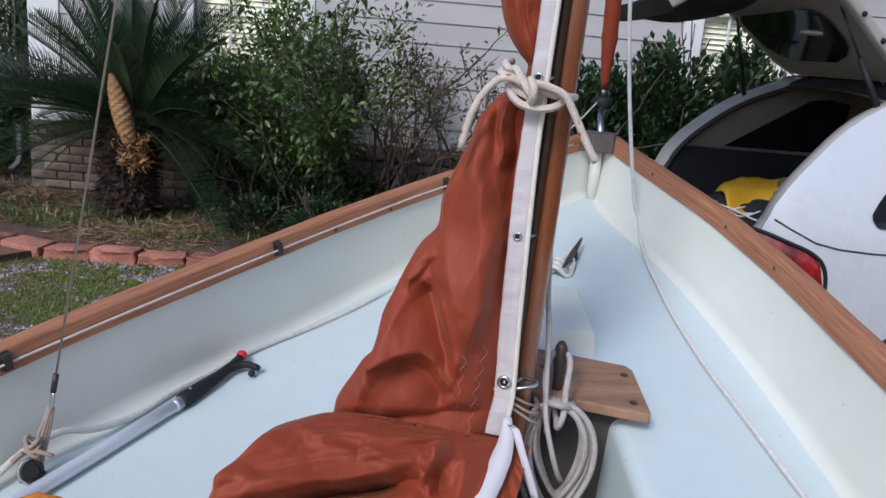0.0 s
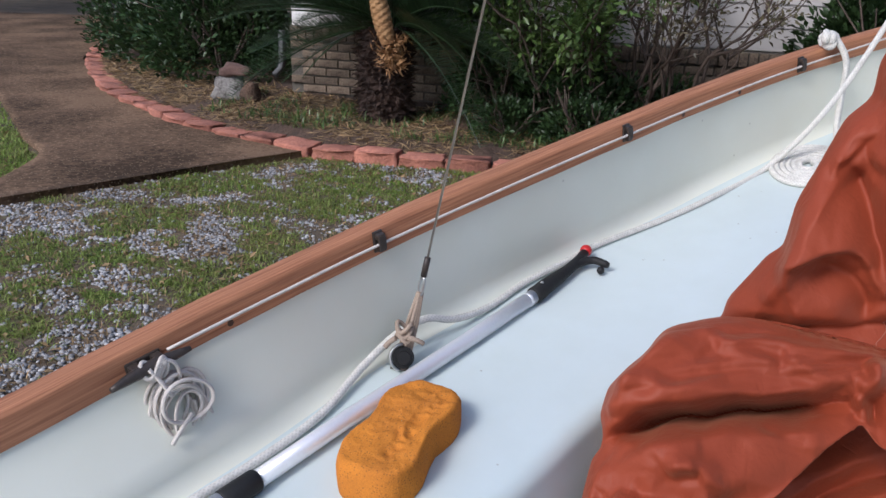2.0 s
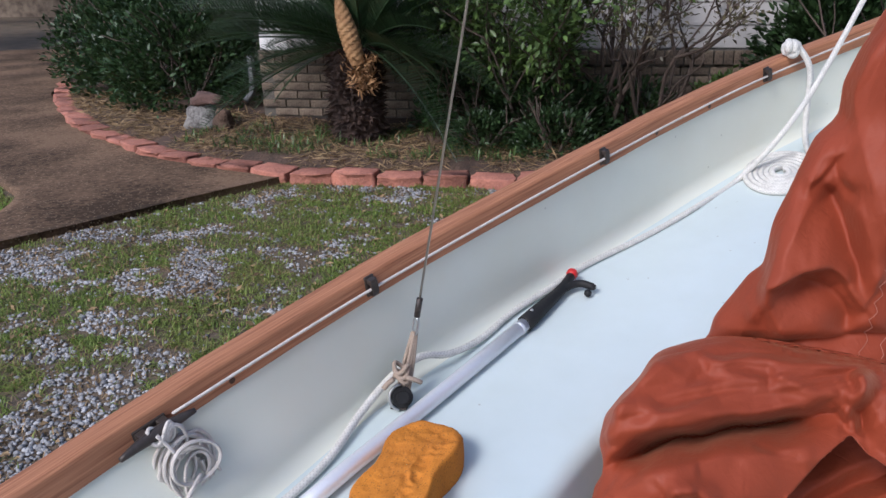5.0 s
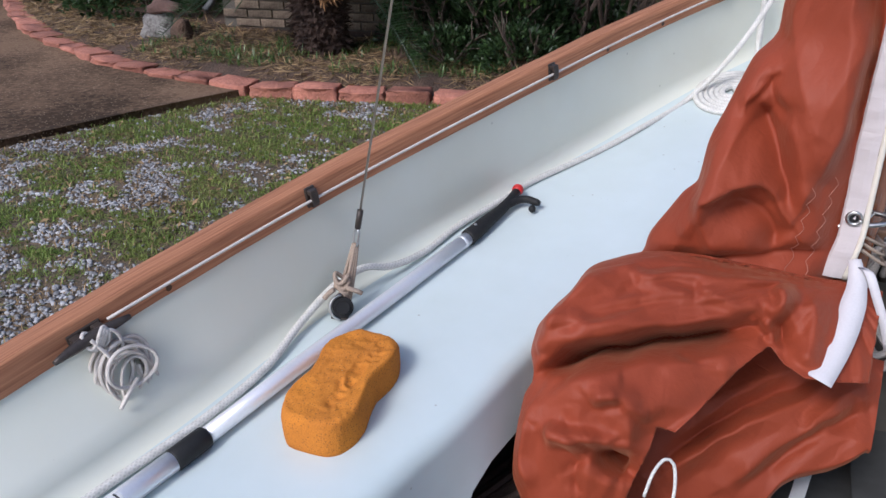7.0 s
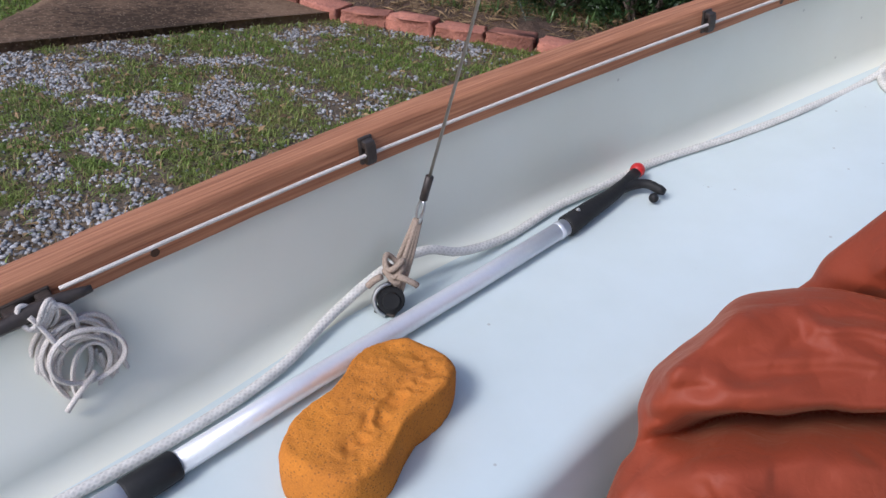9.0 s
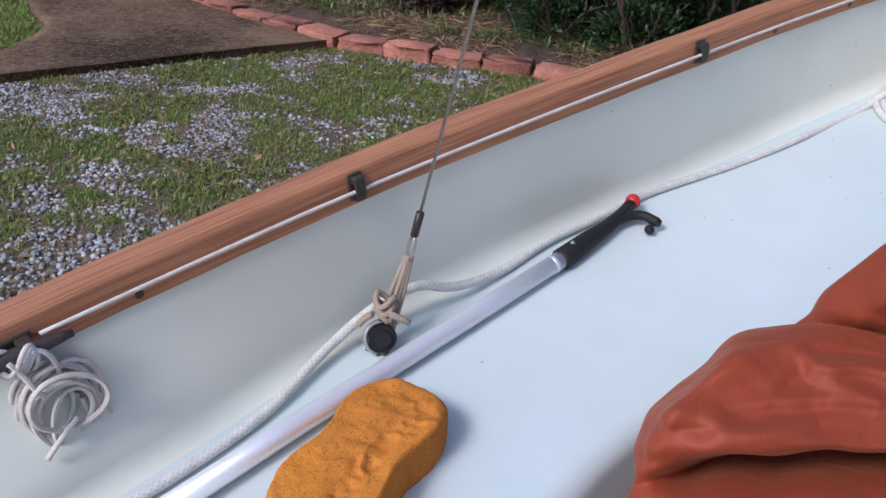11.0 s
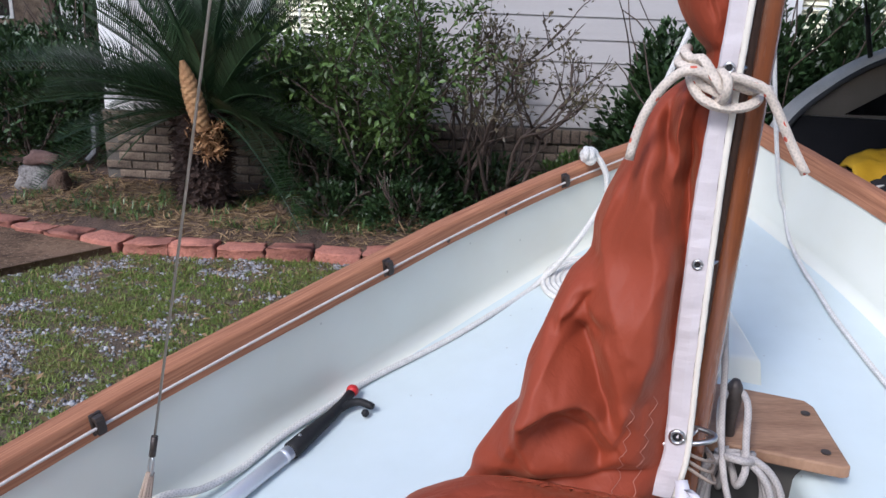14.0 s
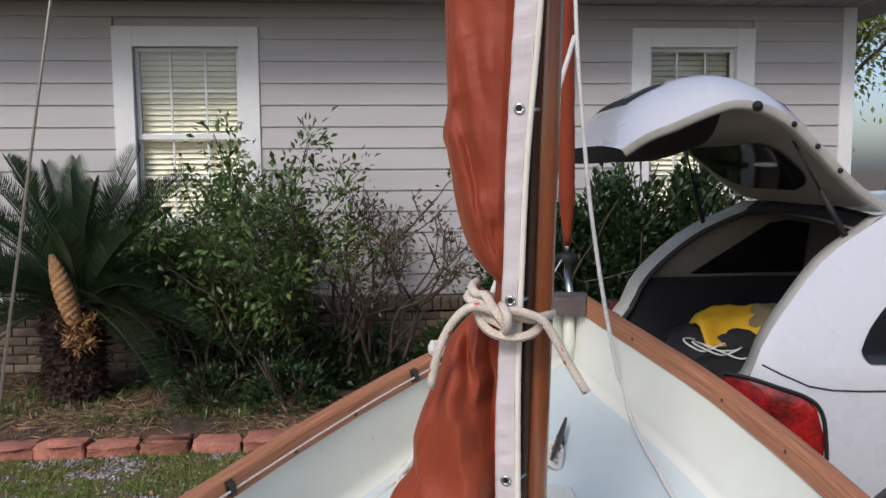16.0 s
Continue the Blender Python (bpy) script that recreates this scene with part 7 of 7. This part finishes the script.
AA = [-0.03, 0.0, 0.02, 0.04, 0.06, 0.08, 0.10, 0.14, 0.19, 0.24, 0.30, 0.36, 0.43, 0.50, 0.58, 0.66, 0.8, 1.0, 1.3, 1.6, 2.0, 2.3, 2.5, 2.7, 2.9, 3.1, 3.4, 3.7, 3.9, 4.05, 4.2, 4.3, 4.35]
for sd in (1, -1):
    rings = []
    for a in AA:
        zt = top_z(a)
        rings.append([CAR(a, sd * body_b(a, z), z) for z in [0.28 + (zt - 0.28) * t for t in np.linspace(0, 1, 22)]])
    v, f = loft(rings)
    part("body_side", mesh_from("body_side", v, f if sd > 0 else [q[::-1] for q in f], CARW), None, car, "white painted body side")
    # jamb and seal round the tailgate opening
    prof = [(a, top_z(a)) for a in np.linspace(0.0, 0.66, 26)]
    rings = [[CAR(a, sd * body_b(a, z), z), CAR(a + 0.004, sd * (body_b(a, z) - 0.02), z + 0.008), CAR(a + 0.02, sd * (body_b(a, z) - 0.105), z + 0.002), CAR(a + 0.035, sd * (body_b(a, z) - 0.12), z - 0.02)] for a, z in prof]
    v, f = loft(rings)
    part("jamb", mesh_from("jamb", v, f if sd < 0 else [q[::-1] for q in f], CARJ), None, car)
    rod("door_seal", [CAR(a + 0.035, sd * (body_b(a, z) - 0.128), z - 0.022) for a, z in prof], 0.014, RUBBER, car, "black rubber seal", seg=8)
    # inner trim
    x1 = sd * 0.70
    rings = []
    for a in np.linspace(0.06, 2.6, 26):
        zt = min(1.40, top_z(a) - 0.05)
        rings.append([CAR(a, sd * (min(0.74, body_b(a, z) - 0.095)), z) for z in np.linspace(0.55, max(0.6, min(1.04, zt)), 5)])
    v, f = loft(rings)
    part("lower_trim", mesh_from("lower_trim", v, f, CARDK), None, car)
    rings = []
    for a in np.linspace(0.16, 2.6, 26):
        zt = min(1.42, top_z(a) - 0.035)
        z0 = min(1.04, zt - 0.01)
        rings.append([CAR(a, sd * (body_b(a, z) - 0.10), z) for z in np.linspace(z0, zt, 5)])
    v, f = loft(rings)
    part("upper_trim", mesh_from("upper_trim", v, f, CARIN), None, car, "beige upper cabin trim")
    win = [(0.42, 1.055), (0.80, 1.345), (0.90, 1.36), (1.02, 1.34), (1.06, 1.06)]
    v = [CAR(a, sd * (body_b(a, z) - 0.106), z) for a, z in win]
    part("inner_window", mesh_from("inner_window", v, [tuple(range(5))], DGLASS, False), None, car, "dark cargo window")
    # outer windows
    def lens_shape(pts, off):
        return [CAR(a, sd * (body_b(a, z) + off), z) for a, z in pts]
    q = spline([(0.445, 0, 0.995), (0.49, 0, 1.07), (0.60, 0, 1.17), (0.75, 0, 1.24), (1.05, 0, 1.28), (1.12, 0, 1.20), (1.14, 0, 0.975), (1.05, 0, 0.95), (0.55, 0, 0.945), (0.465, 0, 0.955), (0.445, 0, 0.995)], 0.03)
    pts = [(p[0], p[2]) for p in q[:-1]]
    c0 = (0.85, 1.08)
    n, kk = len(pts), (1.0, 0.94, 0.85, 0.7, 0.5, 0.25, 0.02)
    v, f = loft([lens_shape([(c0[0] + (a - c0[0]) * k, c0[1] + (z - c0[1]) * k) for a, z in pts], 0.006) for k in kk], closed=True)
    part("quarter_window", mesh_from("quarter_window", v, f, DGLASS), None, car, "dark tinted quarter window")
    for a0, a1 in ((1.22, 1.95), (2.02, 2.75)):
        pts = [(a0, 0.97), (a0 + 0.02, 1.28), (a1 - 0.15 * (a1 > 2.5), min(1.32, top_z(a1) - 0.12)), (a1, 0.97)]
        v = lens_shape(pts, 0.005)
        part("side_window", mesh_from("side_window", v, [(0, 1, 2, 3)], DGLASS, False), None, car)
    # panel crease
    rod("panel_seam", [CAR(a, sd * (body_b(a, z) + 0.001), z) for a, z in ((0.10, 0.945), (0.16, 0.915), (0.25, 0.875), (0.34, 0.858), (0.46, 0.852), (0.8, 0.85), (1.2, 0.85))], 0.0035, WELL, car, seg=6)
    # wrap-round tail lamp
    tl_pts = [(-0.02, 0.905), (0.06, 0.895), (0.15, 0.868), (0.24, 0.836), (0.295, 0.79), (0.318, 0.70), (0.318, 0.56), (0.20, 0.53), (-0.025, 0.56)]
    rows = []
    for t in np.linspace(0, 1, 12):
        ring = []
        for u in np.linspace(0, 1, 12):
            zt = np.interp(u, [0, 0.25, 0.5, 0.78, 0.92, 1], [0.905, 0.893, 0.868, 0.835, 0.79, 0.70])
            zz = 0.54 + (zt - 0.54) * t
            a = -0.026 + 0.344 * u
            ring.append(CAR(a, sd * (body_b(a, zz) + 0.010 - 0.012 * (abs(2 * u - 1) ** 6 + abs(2 * t - 1) ** 8) * 0.8), zz))
        rows.append(ring)
    v, f = loft(rows)
    lamp = part("tail_lamp", mesh_from("tail_lamp", v, [q[::-1] for q in f] if sd > 0 else f, TAILRED), None, car, "red faceted tail lamp with a black rim")
    rim = [CAR(a, sd * (body_b(a, z) + 0.004), z) for a, z in tl_pts]
    rod("lamp_rim", spline(rim + [rim[0]], 0.015), 0.008, RUBBER, lamp, seg=8)

# roof, floor, liner, seats
for nm, zo, mt, a0, a1, flip in (("roof_panel", 0.0, CARW, 0.62, 2.4, False), ("headliner", -0.07, CARIN, 0.60, 2.4, True)):
    rings = []
    for a in np.linspace(a0, a1, 14):
        zt = top_z(max(a, 0.66))
        w = body_b(a, zt) - (0 if zo == 0 else 0.05)
        rings.append([CAR(a, w * t, zt + zo + 0.035 * (1 - t * t)) for t in np.linspace(-1, 1, 11)])
    v, f = loft(rings)
    part(nm, mesh_from(nm, v, [q[::-1] for q in f] if not flip else f, mt), None, car)
MC = Matrix.Translation((1.044, 2.266, 0)) @ Matrix.Rotation(CT, 4, "Z")
block("cargo_floor", 0.02, 1.25, -0.72, 0.72, 0.54, 0.60, CARDK, car, 0.005, MC)
block("rear_seat", 1.15, 1.32, -0.68, 0.68, 0.55, 1.06, CARDK, car, 0.03, MC, "dark folded rear seat back")
for b in (-0.4, 0.4):
    block("headrest", 1.20, 1.29, b - 0.12, b + 0.12, 1.08, 1.24, CARIN, car, 0.03, MC)
    block("front_seat", 2.0, 2.18, b - 0.22, b + 0.22, 0.5, 1.22, CARIN, car, 0.05, MC)
block("cabin_end", 2.58, 2.62, -0.70, 0.70, 0.4, 1.40, CARDK, car, 0.005, MC)
block("rear_bumper", -0.13, 0.10, -0.80, 0.80, 0.30, 0.56, CARW, car, 0.04, MC, "white rear bumper")
block("underbody", 0.1, 4.2, -0.74, 0.74, 0.20, 0.30, RUBBER, car, 0.01, MC)
rings = [[CAR(a, body_b(a, top_z(a)) * t, top_z(a) + 0.03 * (1 - t * t)) for t in np.linspace(-1, 1, 9)] for a in np.linspace(3.0, 4.35, 12)]
v, f = loft(rings)
part("bonnet", mesh_from("bonnet", v, [q[::-1] for q in f], CARW), None, car)
rings = [[CAR(a, (body_b(a, top_z(a)) - 0.01) * t, top_z(a) + 0.028 * (1 - t * t)) for t in np.linspace(-1, 1, 9)] for a in np.linspace(2.35, 3.05, 8)]
v, f = loft(rings)
part("windscreen", mesh_from("windscreen", v, [q[::-1] for q in f], DGLASS), None, car)
for a in (0.78, 3.42):
    for sd in (1, -1):
        cc = [CAR(a, sd * b, 0.31) for b in (0.70, 0.72, 0.88, 0.90)]
        wh = rod("wheel", cc, [0.27, 0.305, 0.305, 0.27], RUBBER, car, "black tyre", seg=32)
        rod("rim", [CAR(a, sd * b, 0.31) for b in (0.885, 0.906)], [0.20, 0.17], STEEL, wh, seg=24)

# tailgate
gate_l = [(0.67, 1.470), (0.56, 1.535), (0.47, 1.610), (0.37, 1.700), (0.27, 1.780), (0.17, 1.832), (0.06, 1.850), (-0.05, 1.815), (-0.15, 1.772), (-0.24, 1.735), (-0.32, 1.68)]
gl = spline([(a, 0, z) for a, z in gate_l], 0.03)[:, [0, 2]]
tg = np.gradient(gl, axis=0)
tg /= np.linalg.norm(tg, axis=1)[:, None]
nm = np.stack([tg[:, 1], -tg[:, 0]], 1)
nm *= np.where(nm[:, 1:2] < 0, -1, 1)
gw = curve([0, 0.25, 0.55, 0.8, 1.0], [0.60, 0.64, 0.68, 0.66, 0.60])
bulge = curve([0, 0.2, 0.45, 0.6, 0.8, 1.0], [0.03, 0.07, 0.13, 0.16, 0.15, 0.05])
NG = len(gl)


def gate_pt(i, t, k):
    """i along the gate, t across from -1 to 1, k outwards from 0 (inner face) to 1 (outer skin)."""
    u = i / (NG - 1)
    w = gw(u)
    th = 0.035 + (bulge(u) - 0.02) * (1 - abs(t) ** 3.5)
    p = gl[i] + nm[i] * (th * k + 0.0)
    return CAR(p[0], w * t, p[1])


TT = np.linspace(-1, 1, 19)
gate = part("tailgate", mesh_from("tailgate", *loft([[gate_pt(i, t, 1.0) for t in TT] for i in range(NG)]), CARW), None, car, "raised white tailgate")
def inner_k(i, t):
    """How far the inner trim stands in from the gate's edge: deepest towards the lower end."""
    u = max(0.0, min(1.0, (i / (NG - 1) - 0.45) / 0.55))
    return (-0.25 - 0.50 * math.sin(math.pi * min(1.0, u * 0.85 + 0.08)) * (u > 0)) * (1 - abs(t) ** 8) + 0.1 * abs(t) ** 8


im = int(NG * 0.66)
v, f = loft([[gate_pt(i, t * 0.95, inner_k(i, t)) for t in TT] for i in range(1, im + 1)])
part("inner_panel", mesh_from("inner_panel", v, [q[::-1] for q in f], CARBE), None, gate, "beige inner tailgate panel")
v, f = loft([[gate_pt(i, t * 0.95, inner_k(i, t)) for t in TT] for i in range(im, NG)])
part("lower_trim", mesh_from("lower_trim", v, [q[::-1] for q in f], BLACK), None, gate, "black lower trim inside the tailgate")
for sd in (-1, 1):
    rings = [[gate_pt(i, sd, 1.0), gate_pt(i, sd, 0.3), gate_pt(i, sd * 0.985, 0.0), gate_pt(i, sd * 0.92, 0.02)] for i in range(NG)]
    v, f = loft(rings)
    part("edge_frame", mesh_from("edge_frame", v, f if sd > 0 else [q[::-1] for q in f], CARJ), None, gate, "dusty white inner edge of the tailgate, greyed for shade")
v, f = loft([[gate_pt(NG - 1, t, k) for t in TT] for k in (1.0, 0.2, -0.3)])
part("end_trim", mesh_from("end_trim", v, f, BLACK), None, gate, "black lower edge of the tailgate")
i0, i1 = int(NG * 0.16), int(NG * 0.47)
v, f = loft([[gate_pt(i, t * 0.72 * (1 - 0.5 * abs(2 * (i - i0) / (i1 - i0) - 1) ** 4), -0.32) for t in TT] for i in range(i0, i1 + 1)])
part("rear_screen", mesh_from("rear_screen", v, [q[::-1] for q in f], DGLASS), None, gate, "dark rear window seen from inside")
v, f = loft([[gate_pt(i, t * 0.80, 1.015) for t in TT] for i in range(i0 - 3, i1 + 2)])
part("rear_screen", mesh_from("rear_screen", v, f, DGLASS), None, gate, "dark rear window glass")
j0, j1 = int(NG * 0.70), int(NG * 0.86)
v, f = loft([[gate_pt(i, t * 0.40, 1.02) for t in TT] for i in range(j0, j1)])
part("plate_recess", mesh_from("plate_recess", v, f, BLACK), None, gate, "dark recess on the tailgate")
for tc in (-0.12, 0.10):
    v, f = loft([[gate_pt(i, tc + t * 0.05, 1.035) for t in (-1, 0, 1)] for i in range(j0 + 1, j0 + 4)])
    part("plate_lamp", mesh_from("plate_lamp", v, f, PVCW), None, gate)
for tt, u in ((0.90, 0.56), (0.94, 0.46), (0.95, 0.33), (0.96, 0.22)):
    i = int(u * NG)
    bm = bmesh.new()
    bmesh.ops.create_uvsphere(bm, u_segments=12, v_segments=8, radius=0.020 if u > 0.5 else 0.011, matrix=Matrix.Translation(gate_pt(i, 1.0, 0.55)))
    part("stopper", bm, BLACK, gate)
for sd in (-1, 1):
    lo, hi = np.array(CAR(0.46 if sd < 0 else 0.52, sd * 0.66, 1.325 if sd < 0 else 1.345)), np.array(gate_pt(int(NG * 0.40), sd * 0.88, 0.0))
    mid = lo + (hi - lo) * 0.52
    st = rod("gas_strut", [tuple(lo), tuple(mid), tuple(mid)], [0.012, 0.012, 0.006], BLACK, car, "black gas strut", seg=10)
    rod("strut_rod", [tuple(mid), tuple(hi)], 0.005, BLACK, st, seg=8)
    for k in (0, 1):
        b = sd * 0.40
        rod("hinge", [CAR(0.70, b - 0.025 + 0.05 * k, 1.475), CAR(0.655, b - 0.025 + 0.05 * k, 1.462), CAR(0.63, b - 0.025 + 0.05 * k, 1.50)], 0.006, STEEL, car, seg=6)
rings = [[CAR(a, t * 0.60, z + 0.03 * (1 - t * t)) for t in np.linspace(-1, 1, 9)] for a, z in ((0.63, 1.395), (0.645, 1.43), (0.69, 1.452))]
v, f = loft(rings)
part("opening_header", mesh_from("opening_header", v, f, CARDK), None, car, "dark header over the opening")
bm = bmesh.new()
bmesh.ops.create_uvsphere(bm, u_segments=16, v_segments=8, radius=1, matrix=Matrix.Translation(gate_pt(int(NG * 0.30), 0.45, -0.34)) @ Matrix.Diagonal((0.07, 0.05, 0.012, 1)))
part("dome_lamp", bm, PVCW, gate, "oval cream lamp on the inner panel")


# yellow bag and clutter in the boot
def heap(name, label, category, at, size, seed, material):
    bm = bmesh.new()
    bmesh.ops.create_icosphere(bm, subdivisions=4, radius=1)
    for q in bm.verts:
        c = q.co.copy()
        k = 1 + 0.30 * noise.noise(c * 1.4 + Vector((seed, 0, 0))) + 0.12 * noise.noise(c * 3.5 + Vector((0, seed, 0)))
        z = c.z * k * size[2]
        q.co = Vector((c.x * k * size[0], c.y * k * size[1], max(z, -size[2] * 0.6))) + Vector(at)
    for q in bm.faces:
        q.smooth = True
    me = bpy.data.meshes.new(name)
    bm.to_mesh(me)
    bm.free()
    me.materials.append(material)
    return tagged(new(name, me), label, category)


heap("dark_bag", "dark bag lying on the car's cargo floor", "bag", CAR(0.45, -0.40, 0.70), (0.26, 0.30, 0.16), 2, CARDK)
v, f = [], []
NX, NY = 18, 14
for i in range(NX):
    for j in range(NY):
        u, w = i / (NX - 1), j / (NY - 1)
        a = 0.30 + 0.33 * u
        b = -0.42 + 0.27 * w - 0.05 * math.sin(u * 3)
        z = 0.845 + 0.115 * u ** 0.7 * (1 - 0.55 * w) - 0.16 * max(0, w - 0.55) + 0.020 * math.sin(5 * u + 3 * w) + 0.012 * lumps(u, w, 0, 5)
        v.append(CAR(a, b, z))
for i in range(NX - 1):
    for j in range(NY - 1):
        k = i * NY + j
        f.append((k, k + 1, k + NY + 1, k + NY))
yb = mesh_from("yellow_jacket", v, f, YELLOW)
ob = tagged(new("yellow_jacket", yb), "bright yellow folded jacket thrown over bags in the boot", "jacket")
md = ob.modifiers.new("thickness", "SOLIDIFY")
md.thickness = 0.012
heap("khaki_bag", "khaki cloth bag beside the yellow jacket", "bag", CAR(0.66, -0.30, 0.86), (0.10, 0.13, 0.10), 5, mat("khaki_cloth", (0.20, 0.16, 0.08), None, 0.8, 8, 150))
cl = thing("cord_bundle", "white cord and cable bundle near the tail lamp", "cable", CAR(0.2, 0.25, 0.8))
rng = random.Random(6)
for k in range(3):
    ca, cb = 0.16 + 0.03 * k, 0.16 + 0.07 * k
    rope("cord", [CAR(ca + 0.07 * math.cos(a) * (1 + 0.3 * math.sin(2 * a + k)), cb + 0.09 * math.sin(a + 0.4 * k), 0.862 + 0.015 * math.sin(2 * a + k)) for a in np.linspace(0.4 * k, 4.6 + 0.4 * k, 12)], 0.0042, ROPE, cl, seg=6)
heap("dark_bag", "black zipped bag on the cargo floor", "bag", CAR(0.28, 0.28, 0.70), (0.20, 0.26, 0.15), 7, BLACK)


# ---- far surroundings ----
def tree(label, x, y, h, crown, seed, leaf, n, size=0.13):
    rg = np.random.default_rng(seed)
    t = thing("tree", label, "tree", (x, y, 0))
    pts = [(x + 0.12 * lumps(i, seed, 0, 0.7), y + 0.12 * lumps(seed, i, 0, 0.7), h * 0.62 * i / 8) for i in range(9)]
    part("trunk", mesh_from("trunk", *tube(pts, np.linspace(0.16, 0.08, 9), 9)[:2], BARK), None, t)
    out, ends = branches((x, y, h * 0.35), 7, h * 0.62, 0.9, rg, 2, 0.05, 0.15)
    stem_parts("limb", out, t)
    C, D = [], []
    per = max(4, n // max(1, len(ends)))
    for p, d, lv in ends:
        o = rg.normal(0, crown * 0.13, (per, 3))
        C.append(p + o)
        D.append(o + d * 0.3)
    v, f = leaf_cloud(np.vstack(C), np.vstack(D), size, rg)
    part("crown", np_mesh("crown", v, f, leaf), None, t)
    return t


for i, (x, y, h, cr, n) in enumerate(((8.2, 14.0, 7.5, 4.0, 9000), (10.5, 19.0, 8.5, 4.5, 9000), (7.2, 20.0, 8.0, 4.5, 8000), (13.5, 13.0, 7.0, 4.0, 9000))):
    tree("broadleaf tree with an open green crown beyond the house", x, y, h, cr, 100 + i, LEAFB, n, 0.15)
for i, (x, y, h, cr, n) in enumerate(((-5.6, 9.6, 5.0, 3.2, 9000), (-9.5, 13.5, 6.5, 4.0, 8000), (-12.5, 9.0, 6.0, 3.6, 8000), (-7.2, 11.5, 6.0, 3.5, 8000), (-15.0, 15.0, 8.0, 4.5, 8000))):
    tree("dark leafy tree beyond the garden path", x, y, h, cr, 140 + i, LEAFD, n, 0.16)
# Unseen trees behind the camera, hinted at by window reflections, block low sky.
for i, (x, y, h) in enumerate(((3.0, -12.0, 9.0), (9.0, -9.0, 9.0), (12.5, -2.0, 8.0))):
    tree("tall leafy tree out of view, added to block low sky", x, y, h, 4.5, 170 + i, LEAF, 9000, 0.20)
nb = thing("neighbour_house", "brown brick house at the end of the garden path", "house", (-13.5, 17.5, 0))
block("wall", -19, -8.5, 17.5, 21, 0, 3.0, BRICKM, nb, 0.02)
block("roof", -19.5, -8.0, 17.0, 21.5, 3.0, 3.3, REDROCK, nb, 0.02)
for x in (-16.5, -12.0):
    w = block("window", x - 0.6, x + 0.6, 17.46, 17.52, 1.0, 2.2, DGLASS, nb, 0.01)
    block("window_frame", x - 0.68, x + 0.68, 17.47, 17.50, 0.94, 2.26, TRIM, w, 0.01)
block("door", -10.2, -9.3, 17.46, 17.52, 0.1, 2.1, TRIM, nb, 0.01)
